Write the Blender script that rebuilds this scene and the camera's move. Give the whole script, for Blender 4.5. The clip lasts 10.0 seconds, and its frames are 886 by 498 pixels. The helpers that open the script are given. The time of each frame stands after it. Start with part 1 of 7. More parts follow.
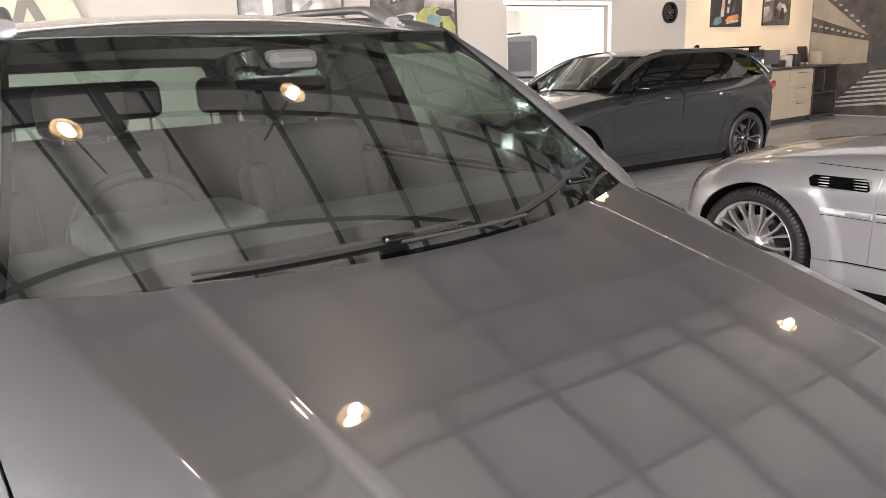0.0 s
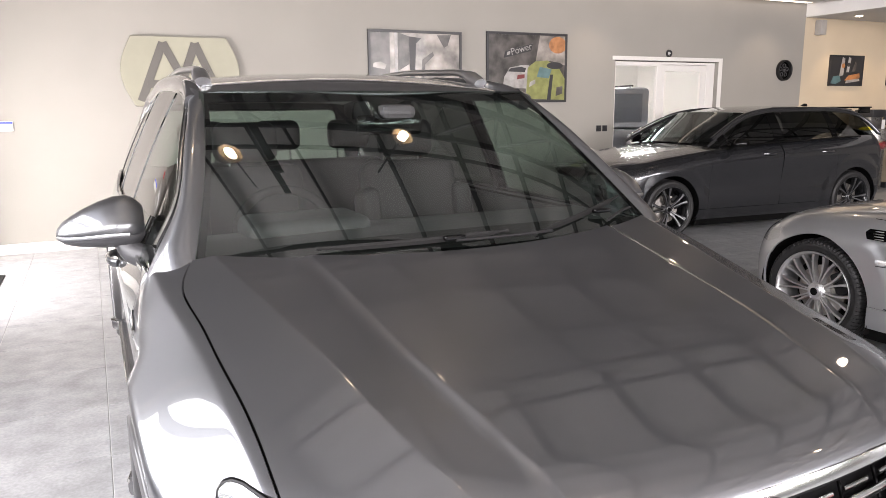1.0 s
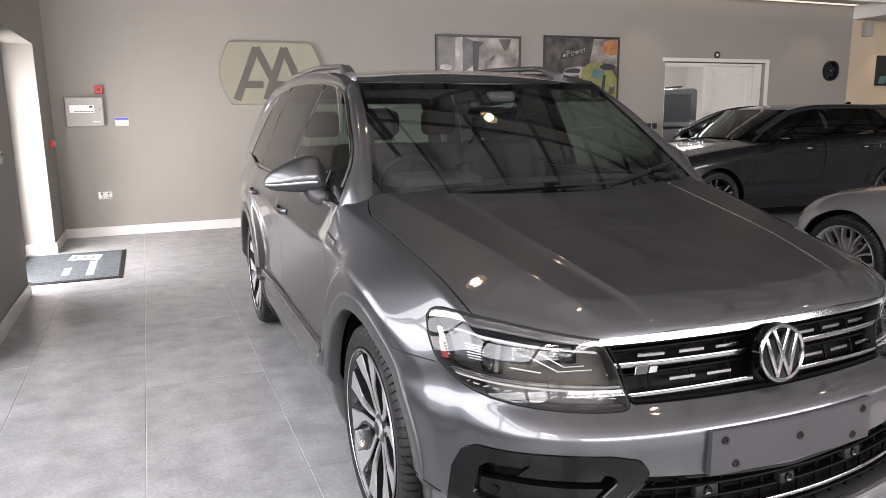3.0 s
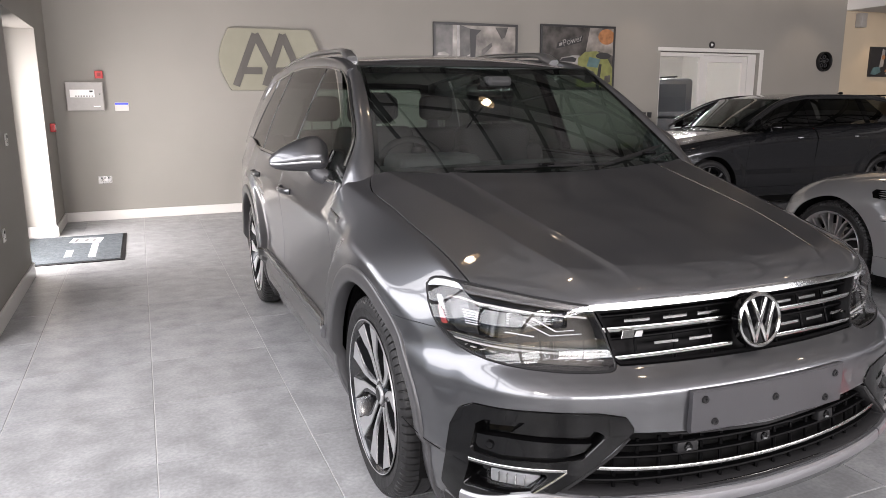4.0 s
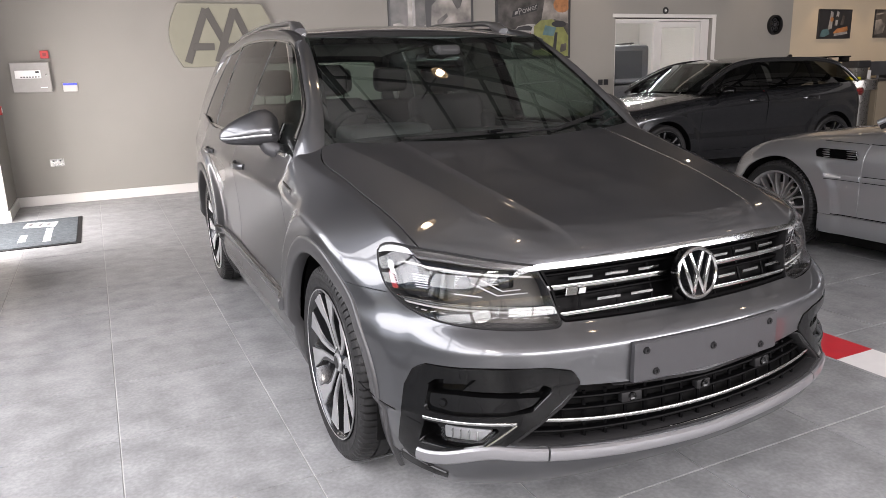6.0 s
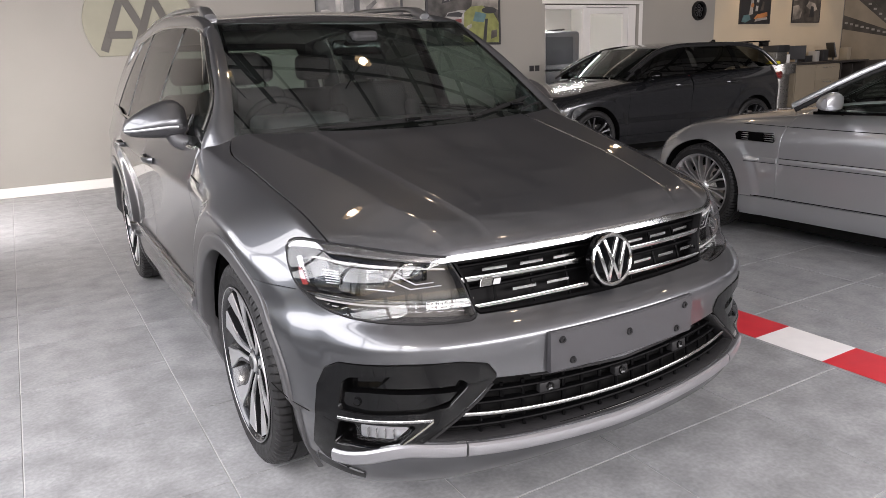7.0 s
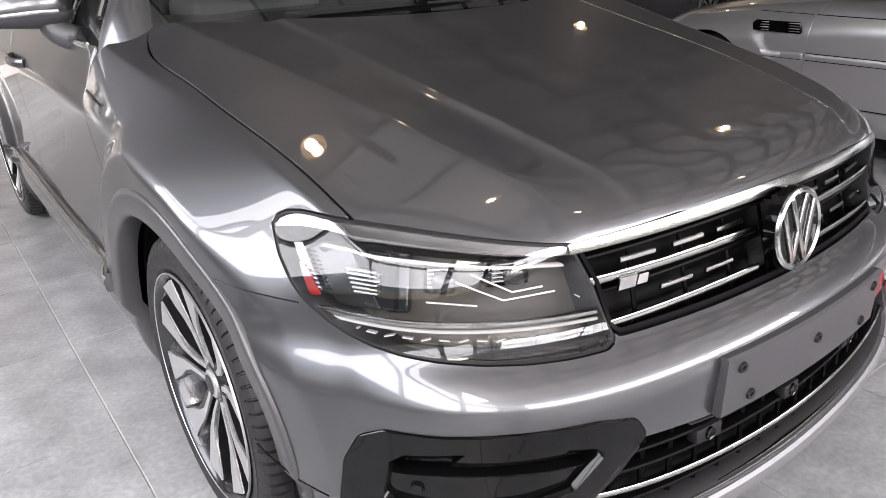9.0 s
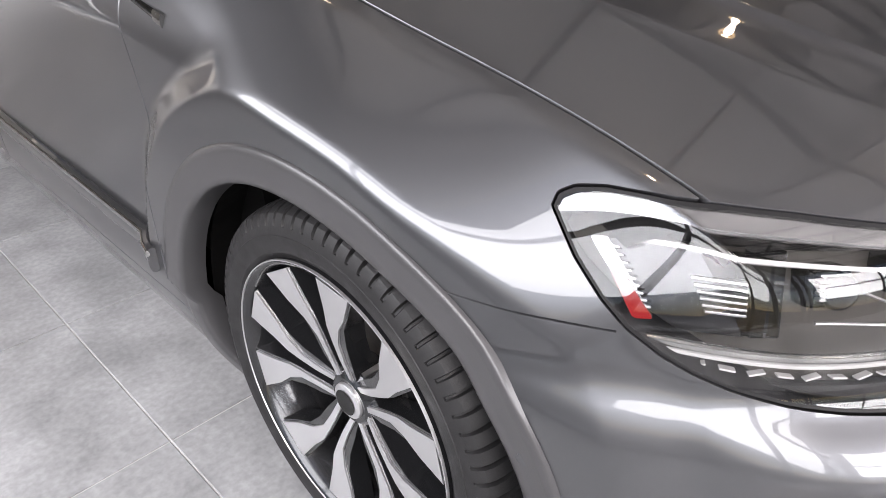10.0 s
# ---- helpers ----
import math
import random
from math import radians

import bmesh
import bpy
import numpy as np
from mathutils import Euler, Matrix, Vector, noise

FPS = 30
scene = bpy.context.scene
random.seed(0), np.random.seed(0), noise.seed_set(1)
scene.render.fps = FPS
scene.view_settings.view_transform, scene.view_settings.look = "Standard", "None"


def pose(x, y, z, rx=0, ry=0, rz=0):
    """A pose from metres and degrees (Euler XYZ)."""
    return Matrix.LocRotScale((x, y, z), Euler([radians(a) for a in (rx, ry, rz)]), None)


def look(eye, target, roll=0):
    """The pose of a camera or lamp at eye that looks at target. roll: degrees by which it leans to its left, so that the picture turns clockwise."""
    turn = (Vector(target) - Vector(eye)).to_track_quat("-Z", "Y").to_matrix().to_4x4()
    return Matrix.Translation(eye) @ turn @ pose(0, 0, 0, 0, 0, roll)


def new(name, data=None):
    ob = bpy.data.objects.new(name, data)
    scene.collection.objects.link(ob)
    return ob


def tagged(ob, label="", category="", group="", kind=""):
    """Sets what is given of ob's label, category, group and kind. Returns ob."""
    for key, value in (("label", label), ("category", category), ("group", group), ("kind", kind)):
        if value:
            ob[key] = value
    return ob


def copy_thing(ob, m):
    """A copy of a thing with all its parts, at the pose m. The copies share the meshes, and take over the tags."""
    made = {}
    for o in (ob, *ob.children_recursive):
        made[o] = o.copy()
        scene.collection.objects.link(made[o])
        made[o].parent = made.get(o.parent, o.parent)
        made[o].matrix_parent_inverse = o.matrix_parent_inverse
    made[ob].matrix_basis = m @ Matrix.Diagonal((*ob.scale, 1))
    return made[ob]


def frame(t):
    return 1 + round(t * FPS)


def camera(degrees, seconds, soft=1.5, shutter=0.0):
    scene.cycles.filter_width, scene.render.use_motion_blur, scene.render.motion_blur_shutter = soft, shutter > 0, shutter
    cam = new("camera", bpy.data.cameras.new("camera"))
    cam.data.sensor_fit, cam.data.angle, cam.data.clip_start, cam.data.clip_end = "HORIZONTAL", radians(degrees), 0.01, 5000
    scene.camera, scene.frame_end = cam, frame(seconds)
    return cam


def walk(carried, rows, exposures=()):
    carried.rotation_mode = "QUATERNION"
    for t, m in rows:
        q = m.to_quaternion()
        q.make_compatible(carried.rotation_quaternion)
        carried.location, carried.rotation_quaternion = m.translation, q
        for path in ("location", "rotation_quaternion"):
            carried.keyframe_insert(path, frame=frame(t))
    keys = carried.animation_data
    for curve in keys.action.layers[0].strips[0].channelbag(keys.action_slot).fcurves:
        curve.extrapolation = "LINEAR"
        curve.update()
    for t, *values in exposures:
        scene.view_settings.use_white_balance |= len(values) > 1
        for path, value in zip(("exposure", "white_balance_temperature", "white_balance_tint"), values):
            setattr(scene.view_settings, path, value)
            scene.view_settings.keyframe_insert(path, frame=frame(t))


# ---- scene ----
cam = camera(63.6, 10.0, 0.8)
PATH = [
    (0, (-0.765, -0.909, 1.432), (0.336, 0.679, 0.917), -2.6),
    (0.5, (-0.851, -1.212, 1.456), (0.078, 0.507, 1.027), -2.0),
    (1, (-0.955, -1.509, 1.461), (-0.102, 0.257, 1.071), -0.6),
    (1.5, (-0.999, -1.765, 1.454), (-0.264, 0.057, 1.078), -0.7),
    (2, (-1.131, -1.957, 1.431), (-0.445, -0.117, 1.053), -1.0),
    (2.5, (-1.371, -2.068, 1.404), (-0.647, -0.241, 1.03), -1.1),
    (4, (-1.564, -2.253, 1.356), (-0.81, -0.445, 0.951), -0.3),
    (4.5, (-1.574, -2.305, 1.346), (-0.829, -0.499, 0.919), -0.5),
    (5, (-1.576, -2.322, 1.345), (-0.827, -0.522, 0.898), -1.0),
    (6.5, (-1.493, -2.321, 1.339), (-0.597, -0.602, 0.845), -2.0),
    (7, (-1.432, -2.305, 1.335), (-0.464, -0.632, 0.82), -2.2),
    (7.5, (-1.303, -2.229, 1.326), (-0.272, -0.606, 0.775), -2.2),
    (8, (-1.12, -2.049, 1.308), (-0.043, -0.473, 0.709), -2.1),
    (8.3, (-1.118, -1.886, 1.265), (-0.027, -0.335, 0.629), -2.0),
    (8.5, (-1.154, -1.765, 1.243), (-0.061, -0.228, 0.579), -1.7),
    (8.7, (-1.215, -1.603, 1.255), (-0.118, -0.092, 0.538), -1.5),
    (9, (-1.261, -1.403, 1.259), (-0.161, 0.065, 0.46), -1.5),
    (9.3, (-1.300, -1.179, 1.238), (-0.191, 0.219, 0.335), -1.5),
    (9.5, (-1.305, -1.04, 1.22), (-0.213, 0.346, 0.278), -1.7),
    (10, (-1.38, -0.739, 1.19), (-0.176, 0.47, 0.146), -0.1),
]
walk(cam, [(t, look(eye, target, roll)) for t, eye, target, roll in PATH],
     [(0, 1.47, 7000, 18), (0.5, 1.19, 6700, 18), (1.0, 0.82, 6750, 18), (1.5, 0.42, 6700, 18), (2.0, 0.16, 6700, 18), (2.5, 0.04, 6700, 18), (4.0, -0.06, 6700, 18), (8.0, 0.02, 6700, 18), (9.0, 0.18, 6700, 18), (10.0, 0.15, 6700, 18)])

# world: bright, slightly hazy daylight
world = bpy.data.worlds.new("world")
scene.world = world
world.use_nodes = True
_nt = world.node_tree
_sky = _nt.nodes.new("ShaderNodeTexSky")
_sky.sky_type, _sky.sun_disc = "NISHITA", False
_sky.sun_elevation, _sky.sun_rotation = radians(38), radians(215)
_bg = _nt.nodes["Background"]
_bg.inputs["Strength"].default_value = 0.12
_nt.links.new(_sky.outputs["Color"], _bg.inputs["Color"])


def lamp(name, kind, m, energy, colour=(1, 1, 1), **more):
    data = bpy.data.lights.new(name, kind)
    data.energy, data.color = energy, colour
    if kind == "AREA":
        data.shape = "RECTANGLE"
        data.size, data.size_y = more["size"]
    elif kind == "SUN":
        data.angle = radians(more["angle"])
    else:
        data.shadow_soft_size = more.get("radius", 0.04)
        if kind == "SPOT":
            data.spot_size, data.spot_blend = radians(more["cone"]), 0.6
    ob = new(name, data)
    ob.matrix_world = m
    return ob


lamp("sun", "SUN", look((-6, -9, 9), (0, 0, 0)), 1.0, (1, 0.95, 0.88), angle=10)
# daylight that comes in through the glazed front and the glazed side
lamp("front_daylight", "AREA", look((3.5, -7.5, 2.75), (3.5, 0, 1.6)), 1400, (1, 0.985, 0.985), size=(12.0, 2.1))
lamp("side_daylight", "AREA", look((-3.6, -0.6, 2.65), (4, -0.6, 0.9)), 890, (0.98, 0.985, 1), size=(12.0, 2.4))
lamp("door_daylight", "AREA", look((-3.0, 5.1, 0.80), (0, 6.9, 0.1)), 225, (1, 0.98, 0.96), size=(1.7, 1.3))

# ---------------------------------------------------------------- materials


def mat(name, base=(0.5, 0.5, 0.5), rough=0.5, metal=0.0, coat=0.0, coat_rough=0.03, bump=0.0, scale=40.0, vary=0.0,
        vary_scale=3.0, spec=0.5, emit=None, strength=0.0, random_tone=0.0, rough_vary=0.0, tint2=None, world=False, speckle=0.0):
    m = bpy.data.materials.new(name)
    m.use_nodes = True
    t = m.node_tree
    b = t.nodes["Principled BSDF"]
    b.inputs["Base Color"].default_value = (*base, 1)
    b.inputs["Roughness"].default_value = rough
    b.inputs["Metallic"].default_value = metal
    b.inputs["Coat Weight"].default_value = coat
    b.inputs["Coat Roughness"].default_value = coat_rough
    b.inputs["Specular IOR Level"].default_value = spec
    if emit:
        b.inputs["Emission Color"].default_value = (*emit, 1)
        b.inputs["Emission Strength"].default_value = strength
    co, place = t.nodes.new("ShaderNodeTexCoord"), t.nodes.new("ShaderNodeNewGeometry")

    def noise_at(s, detail=5.0):
        n = t.nodes.new("ShaderNodeTexNoise")
        n.inputs["Scale"].default_value, n.inputs["Detail"].default_value = s, detail
        t.links.new(place.outputs["Position"] if world else co.outputs["Object"], n.inputs["Vector"])
        return n.outputs["Fac"]

    if vary or random_tone:
        mix = t.nodes.new("ShaderNodeMix")
        mix.data_type = "RGBA"
        low, high = (tint2 or tuple(c * (1 - vary) for c in base)), tuple(min(1, c * (1 + vary)) for c in base)
        mix.inputs["A"].default_value, mix.inputs["B"].default_value = (*low, 1), (*high, 1)
        fac = noise_at(vary_scale)
        if random_tone:
            info = t.nodes.new("ShaderNodeObjectInfo")
            add = t.nodes.new("ShaderNodeMath")
            add.operation = "MULTIPLY_ADD"
            add.inputs[1].default_value = random_tone
            t.links.new(info.outputs["Random"], add.inputs[0])
            t.links.new(fac, add.inputs[2])
            sub = t.nodes.new("ShaderNodeMath")
            sub.operation = "SUBTRACT"
            sub.inputs[1].default_value = random_tone / 2
            t.links.new(add.outputs[0], sub.inputs[0])
            fac = sub.outputs[0]
        ramp_ = t.nodes.new("ShaderNodeMapRange")
        ramp_.inputs["From Min"].default_value, ramp_.inputs["From Max"].default_value = 0.3, 0.7
        t.links.new(fac, ramp_.inputs["Value"])
        t.links.new(ramp_.outputs["Result"], mix.inputs["Factor"])
        tone = mix.outputs["Result"]
        if speckle:
            fine, mul = t.nodes.new("ShaderNodeMapRange"), t.nodes.new("ShaderNodeMix")
            fine.inputs["From Min"].default_value, fine.inputs["From Max"].default_value = 0.35, 0.68
            fine.inputs["To Min"].default_value, fine.inputs["To Max"].default_value = 1 - speckle, 1 + speckle
            t.links.new(noise_at(62, 9.0), fine.inputs["Value"])
            mul.data_type, mul.blend_type = "RGBA", "MULTIPLY"
            mul.inputs["Factor"].default_value = 1.0
            t.links.new(tone, mul.inputs["A"])
            t.links.new(fine.outputs["Result"], mul.inputs["B"])
            tone = mul.outputs["Result"]
        t.links.new(tone, b.inputs["Base Color"])
    if rough_vary:
        r = t.nodes.new("ShaderNodeMapRange")
        r.inputs["From Min"].default_value, r.inputs["From Max"].default_value = 0.3, 0.7
        r.inputs["To Min"].default_value, r.inputs["To Max"].default_value = rough - rough_vary, rough + rough_vary
        t.links.new(noise_at(vary_scale * 2.3), r.inputs["Value"])
        t.links.new(r.outputs["Result"], b.inputs["Roughness"])
    if bump:
        bn = t.nodes.new("ShaderNodeBump")
        bn.inputs["Strength"].default_value = bump
        bn.inputs["Distance"].default_value = 0.002
        t.links.new(noise_at(scale, 8.0), bn.inputs["Height"])
        t.links.new(bn.outputs["Normal"], b.inputs["Normal"])
    return m


def glass_mat(name, tint=(0.8, 0.85, 0.83), ior=1.5, rough=0.0):
    """Sheet glass: tinted see-through with the mirror gloss of a glass face."""
    m = bpy.data.materials.new(name)
    m.use_nodes = True
    t = m.node_tree
    t.nodes.clear()
    out = t.nodes.new("ShaderNodeOutputMaterial")
    tr, gl = t.nodes.new("ShaderNodeBsdfTransparent"), t.nodes.new("ShaderNodeBsdfGlossy")
    tr.inputs["Color"].default_value = (*tint, 1)
    gl.inputs["Roughness"].default_value = rough
    lw, mx = t.nodes.new("ShaderNodeLayerWeight"), t.nodes.new("ShaderNodeMixShader")
    lw.inputs["Blend"].default_value = 0.5
    p5, fr = t.nodes.new("ShaderNodeMath"), t.nodes.new("ShaderNodeMath")
    p5.operation, fr.operation = "POWER", "MULTIPLY_ADD"
    p5.inputs[1].default_value = 5.0
    f0 = ((ior - 1) / (ior + 1)) ** 2 * 1.8
    fr.inputs[1].default_value, fr.inputs[2].default_value = 1 - f0, f0
    t.links.new(lw.outputs["Facing"], p5.inputs[0])
    t.links.new(p5.outputs[0], fr.inputs[0])
    t.links.new(fr.outputs[0], mx.inputs[0])
    t.links.new(tr.outputs[0], mx.inputs[1])
    t.links.new(gl.outputs[0], mx.inputs[2])
    t.links.new(mx.outputs[0], out.inputs["Surface"])
    return m


PAINT = mat("graphite_metallic_paint", (0.103, 0.105, 0.111), 0.375, 0.93, 1.0, 0.012, vary=0.03, vary_scale=900)
PAINT_SILVER = mat("silver_metallic_paint", (0.50, 0.512, 0.53), 0.33, 0.88, 1.0, 0.03, vary=0.03, vary_scale=900)
PAINT_DARK = mat("dark_grey_metallic_paint", (0.019, 0.020, 0.023), 0.22, 0.6, 1.0, 0.02, vary=0.05, vary_scale=900)
PAINT_WHITE = mat("white_car_paint", (0.78, 0.78, 0.78), 0.35, 0.0, 1.0)
GLOSS_BLACK = mat("gloss_black_plastic", (0.0015, 0.0015, 0.0016), 0.04, 0, 0.0, spec=0.30)
DEEP_BLACK = mat("black_grille_plastic", (0.0018, 0.0018, 0.002), 0.45, spec=0.06)
BOWL = mat("lamp_inner_bezel", (0.060, 0.056, 0.050), 0.34, 0.3, vary=0.10, vary_scale=9)
MATT_BLACK = mat("matt_black_plastic", (0.009, 0.009, 0.0095), 0.55, bump=0.15, scale=700, spec=0.22)
WIPER = mat("wiper_rubber", (0.006, 0.006, 0.006), 0.6, spec=0.2)
# near-black tone that holds the shade of gaps and recesses
VOID = mat("cavity_shade_black", (0.003, 0.003, 0.003), 0.9, spec=0.1)
GREY_PLASTIC = mat("grey_plastic", (0.036, 0.036, 0.039), 0.45, bump=0.1, scale=600)
ARCH_PLASTIC = mat("painted_arch_moulding", (0.045, 0.045, 0.047), 0.40, 0.3, 0.4, 0.2, vary=0.05, vary_scale=600)
RUBBER = mat("tyre_rubber", (0.010, 0.010, 0.0104), 0.55, bump=0.2, scale=300, vary=0.25, vary_scale=14, rough_vary=0.08, spec=0.35)
CHROME = mat("chrome", (0.42, 0.42, 0.41), 0.16, 1.0)
SATIN = mat("satin_silver", (0.48, 0.48, 0.49), 0.30, 1.0)
SPLIT = mat("silver_painted_trim", (0.30, 0.30, 0.31), 0.42, 0.9, 0.4, 0.1, vary=0.04, vary_scale=600)
ALLOY = mat("machined_alloy", (0.68, 0.68, 0.69), 0.42, 1.0, 0.5, 0.08)
ALLOY_DARK = mat("dark_alloy", (0.022, 0.023, 0.025), 0.26, 0.6, 0.7, 0.08)
SHADOW_ALLOY = mat("shadow_grey_alloy", (0.13, 0.13, 0.135), 0.35, 0.9, 0.5, 0.08)
ALLOY_SILVER = mat("silver_alloy", (0.55, 0.55, 0.56), 0.3, 0.9, 0.6, 0.06)
BRAKE = mat("brake_disc_steel", (0.35, 0.33, 0.31), 0.4, 1.0, vary=0.2, vary_scale=30)
GLASS = glass_mat("car_window_glass", (0.48, 0.57, 0.53), 1.56)
GLASS_DARK = glass_mat("privacy_glass", (0.11, 0.12, 0.12))
LENS = glass_mat("clear_lamp_lens", (0.93, 0.93, 0.93), 1.45)
PANE = glass_mat("window_pane", (0.95, 0.97, 0.97), 1.25)
FROST = mat("translucent_lamp_strip", (0.34, 0.34, 0.335), 0.25, 0, 0.6)
OUTER_REFLECTOR = mat("satin_lamp_reflector", (0.045, 0.045, 0.047), 0.20, 0.8, vary=0.25, vary_scale=40)
REFLECTOR = mat("lamp_reflector", (0.5, 0.5, 0.51), 0.2, 1.0)
RED_LENS = mat("red_lamp_lens", (0.16, 0.008, 0.008), 0.12, 0, 1.0)
LEATHER = mat("dark_grey_leather", (0.0065, 0.0065, 0.0068), 0.62, spec=0.14, bump=0.08, scale=120, vary=0.15, vary_scale=8)
DASH = mat("dashboard_soft_plastic", (0.022, 0.0225, 0.023), 0.6, bump=0.1, scale=200, spec=0.25)
HEADLINER = mat("pale_headliner", (0.28, 0.275, 0.265), 0.9)
WALL = mat("white_wall_paint", (0.245, 0.233, 0.212), 0.85, bump=0.12, scale=160, vary=0.03, vary_scale=1.3)
WALL_WARM = mat("cream_wall_paint", (0.46, 0.385, 0.285), 0.85, bump=0.12, scale=160, vary=0.04, vary_scale=1.3)
SKIRT = mat("white_gloss_woodwork", (0.58, 0.565, 0.54), 0.35, bump=0.03, scale=60)
CEIL = mat("ceiling_paint", (0.64, 0.63, 0.615), 0.9, vary=0.05, vary_scale=1.0)
CEIL_DARK = mat("darker_roof_lining", (0.25, 0.243, 0.235), 0.7, 0.1, vary=0.1, vary_scale=1.5)
UPPER_DARK = mat("dark_upper_wall", (0.05, 0.047, 0.044), 0.6, 0.1, vary=0.1, vary_scale=2.0)
STEEL_DARK = mat("painted_roof_steel", (0.03, 0.03, 0.031), 0.5, 0.1)
FRAME_GREY = mat("anthracite_window_frame", (0.045, 0.048, 0.052), 0.4)
TILE = mat("grey_porcelain_tile", (0.245, 0.252, 0.256), 0.34, vary=0.23, vary_scale=6.5, random_tone=0.08, bump=0.08, scale=60, rough_vary=0.06, world=True, speckle=0.13)
GROUT = mat("pale_grout", (0.50, 0.50, 0.49), 0.85, bump=0.2, scale=300)
ASPHALT = mat("forecourt_asphalt", (0.11, 0.11, 0.11), 0.85, bump=0.5, scale=80, vary=0.2, vary_scale=2)

# ---------------------------------------------------------------- mesh tools


def mesh_of(name, verts, faces, material, smooth=True, normals=None):
    me = bpy.data.meshes.new(name)
    me.from_pydata([tuple(v) for v in verts], [], faces)
    me.materials.append(material)
    if smooth:
        me.polygons.foreach_set("use_smooth", [True] * len(me.polygons))
    if normals is not None:
        me.normals_split_custom_set_from_vertices([tuple(n) for n in normals])
    me.update()
    return me


def part(name, shape, material, parent=None, label="", smooth=False):
    """Link a bmesh or a mesh as one object under a thing or a part."""
    if isinstance(shape, bmesh.types.BMesh):
        me = bpy.data.meshes.new(name)
        shape.normal_update()
        shape.to_mesh(me)
        shape.free()
        me.materials.append(material)
        if smooth:
            me.polygons.foreach_set("use_smooth", [True] * len(me.polygons))
            me.set_sharp_from_angle(angle=radians(38))
    else:
        me = shape
        if not me.materials:
            me.materials.append(material)
    ob = new(name, me)
    ob.parent = parent
    if label:
        ob["label"] = label
    return ob


def thing(name, label, category, m=None, group="", kind=""):
    ob = new(name)
    ob.empty_display_size = 0.1
    if m is not None:
        ob.matrix_world = m
    return tagged(ob, label, category, group, kind)


def box(bm, lo, hi, bevel=0.0, m=None, seg=2):
    r = bmesh.ops.create_cube(bm, size=1.0)["verts"]
    c = [(a + b) / 2 for a, b in zip(lo, hi)]
    d = [max(abs(b - a), 1e-5) for a, b in zip(lo, hi)]
    bmesh.ops.transform(bm, matrix=Matrix.Translation(c) @ Matrix.Diagonal((*d, 1)), verts=r)
    if bevel:
        es = list({e for v in r for e in v.link_edges})
        out = bmesh.ops.bevel(bm, geom=es, offset=bevel, segments=seg, affect="EDGES", profile=0.5)
        r = list({v for f in out["faces"] for v in f.verts} | {v for v in r if v.is_valid})
    if m is not None:
        bmesh.ops.transform(bm, matrix=m, verts=r)
    return r


def boxes(*rows, bevel=0.0, m=None):
    bm = bmesh.new()
    for lo, hi in rows:
        box(bm, lo, hi, bevel, m)
    return bm


def rod(bm, a, b, r, n=10, r2=None):
    a, b = Vector(a), Vector(b)
    d = b - a
    made = bmesh.ops.create_cone(bm, cap_ends=True, segments=n, radius1=r, radius2=r if r2 is None else r2, depth=d.length)["verts"]
    bmesh.ops.transform(bm, matrix=Matrix.Translation((a + b) / 2) @ d.to_track_quat("Z", "Y").to_matrix().to_4x4(), verts=made)
    return made


def ball(bm, c, r, scale=(1, 1, 1), n=20):
    v = bmesh.ops.create_uvsphere(bm, u_segments=n, v_segments=n // 2 + 2, radius=r)["verts"]
    bmesh.ops.transform(bm, matrix=Matrix.Translation(c) @ Matrix.Diagonal((*scale, 1)), verts=v)
    return v


def lathe(profile, n=48, axis="x", closed=False):
    """Rows of (along, radius) spun round an axis."""
    bm = bmesh.new()
    rings = []
    for u, r in profile:
        ring = []
        for k in range(n):
            c, s = math.cos(2 * math.pi * k / n), math.sin(2 * math.pi * k / n)
            ring.append(bm.verts.new((u, r * c, r * s) if axis == "x" else (r * c, r * s, u)))
        rings.append(ring)
    pairs = list(zip(rings, rings[1:])) + ([(rings[-1], rings[0])] if closed else [])
    for p, q in pairs:
        for k in range(n):
            bm.faces.new((p[k], p[(k + 1) % n], q[(k + 1) % n], q[k]))
    bmesh.ops.recalc_face_normals(bm, faces=bm.faces)
    return bm


def prism(points, lo, hi, bevel=0.0, place=lambda u, v, w: (u, v, w)):
    """A flat outline (u, v) given a thickness from lo to hi along w."""
    bm = bmesh.new()
    a = [bm.verts.new(place(u, v, lo)) for u, v in points]
    b = [bm.verts.new(place(u, v, hi)) for u, v in points]
    n = len(points)
    bm.faces.new(a[::-1])
    bm.faces.new(b)
    for k in range(n):
        bm.faces.new((a[k], a[(k + 1) % n], b[(k + 1) % n], b[k]))
    bmesh.ops.recalc_face_normals(bm, faces=bm.faces)
    if bevel:
        bmesh.ops.bevel(bm, geom=list(bm.edges), offset=bevel, segments=2, affect="EDGES", profile=0.5)
    return bm


def sweep(path, section, bm=None, up=(0, 0, 1), scale=None):
    """A closed section (u, v) carried along a smooth line."""
    bm = bm or bmesh.new()
    pts = [Vector(p) for p in path]
    rings = []
    for k, p in enumerate(pts):
        d = (pts[min(k + 1, len(pts) - 1)] - pts[max(k - 1, 0)]).normalized()
        side = d.cross(Vector(up)).normalized()
        top = side.cross(d)
        s = scale[k] if scale else 1.0
        rings.append([bm.verts.new(p + side * u * s + top * v * s) for u, v in section])
    n = len(section)
    for a, b in zip(rings, rings[1:]):
        for k in range(n):
            bm.faces.new((a[k], a[(k + 1) % n], b[(k + 1) % n], b[k]))
    bm.faces.new(rings[0][::-1])
    bm.faces.new(rings[-1])
    bmesh.ops.recalc_face_normals(bm, faces=bm.faces)
    return bm


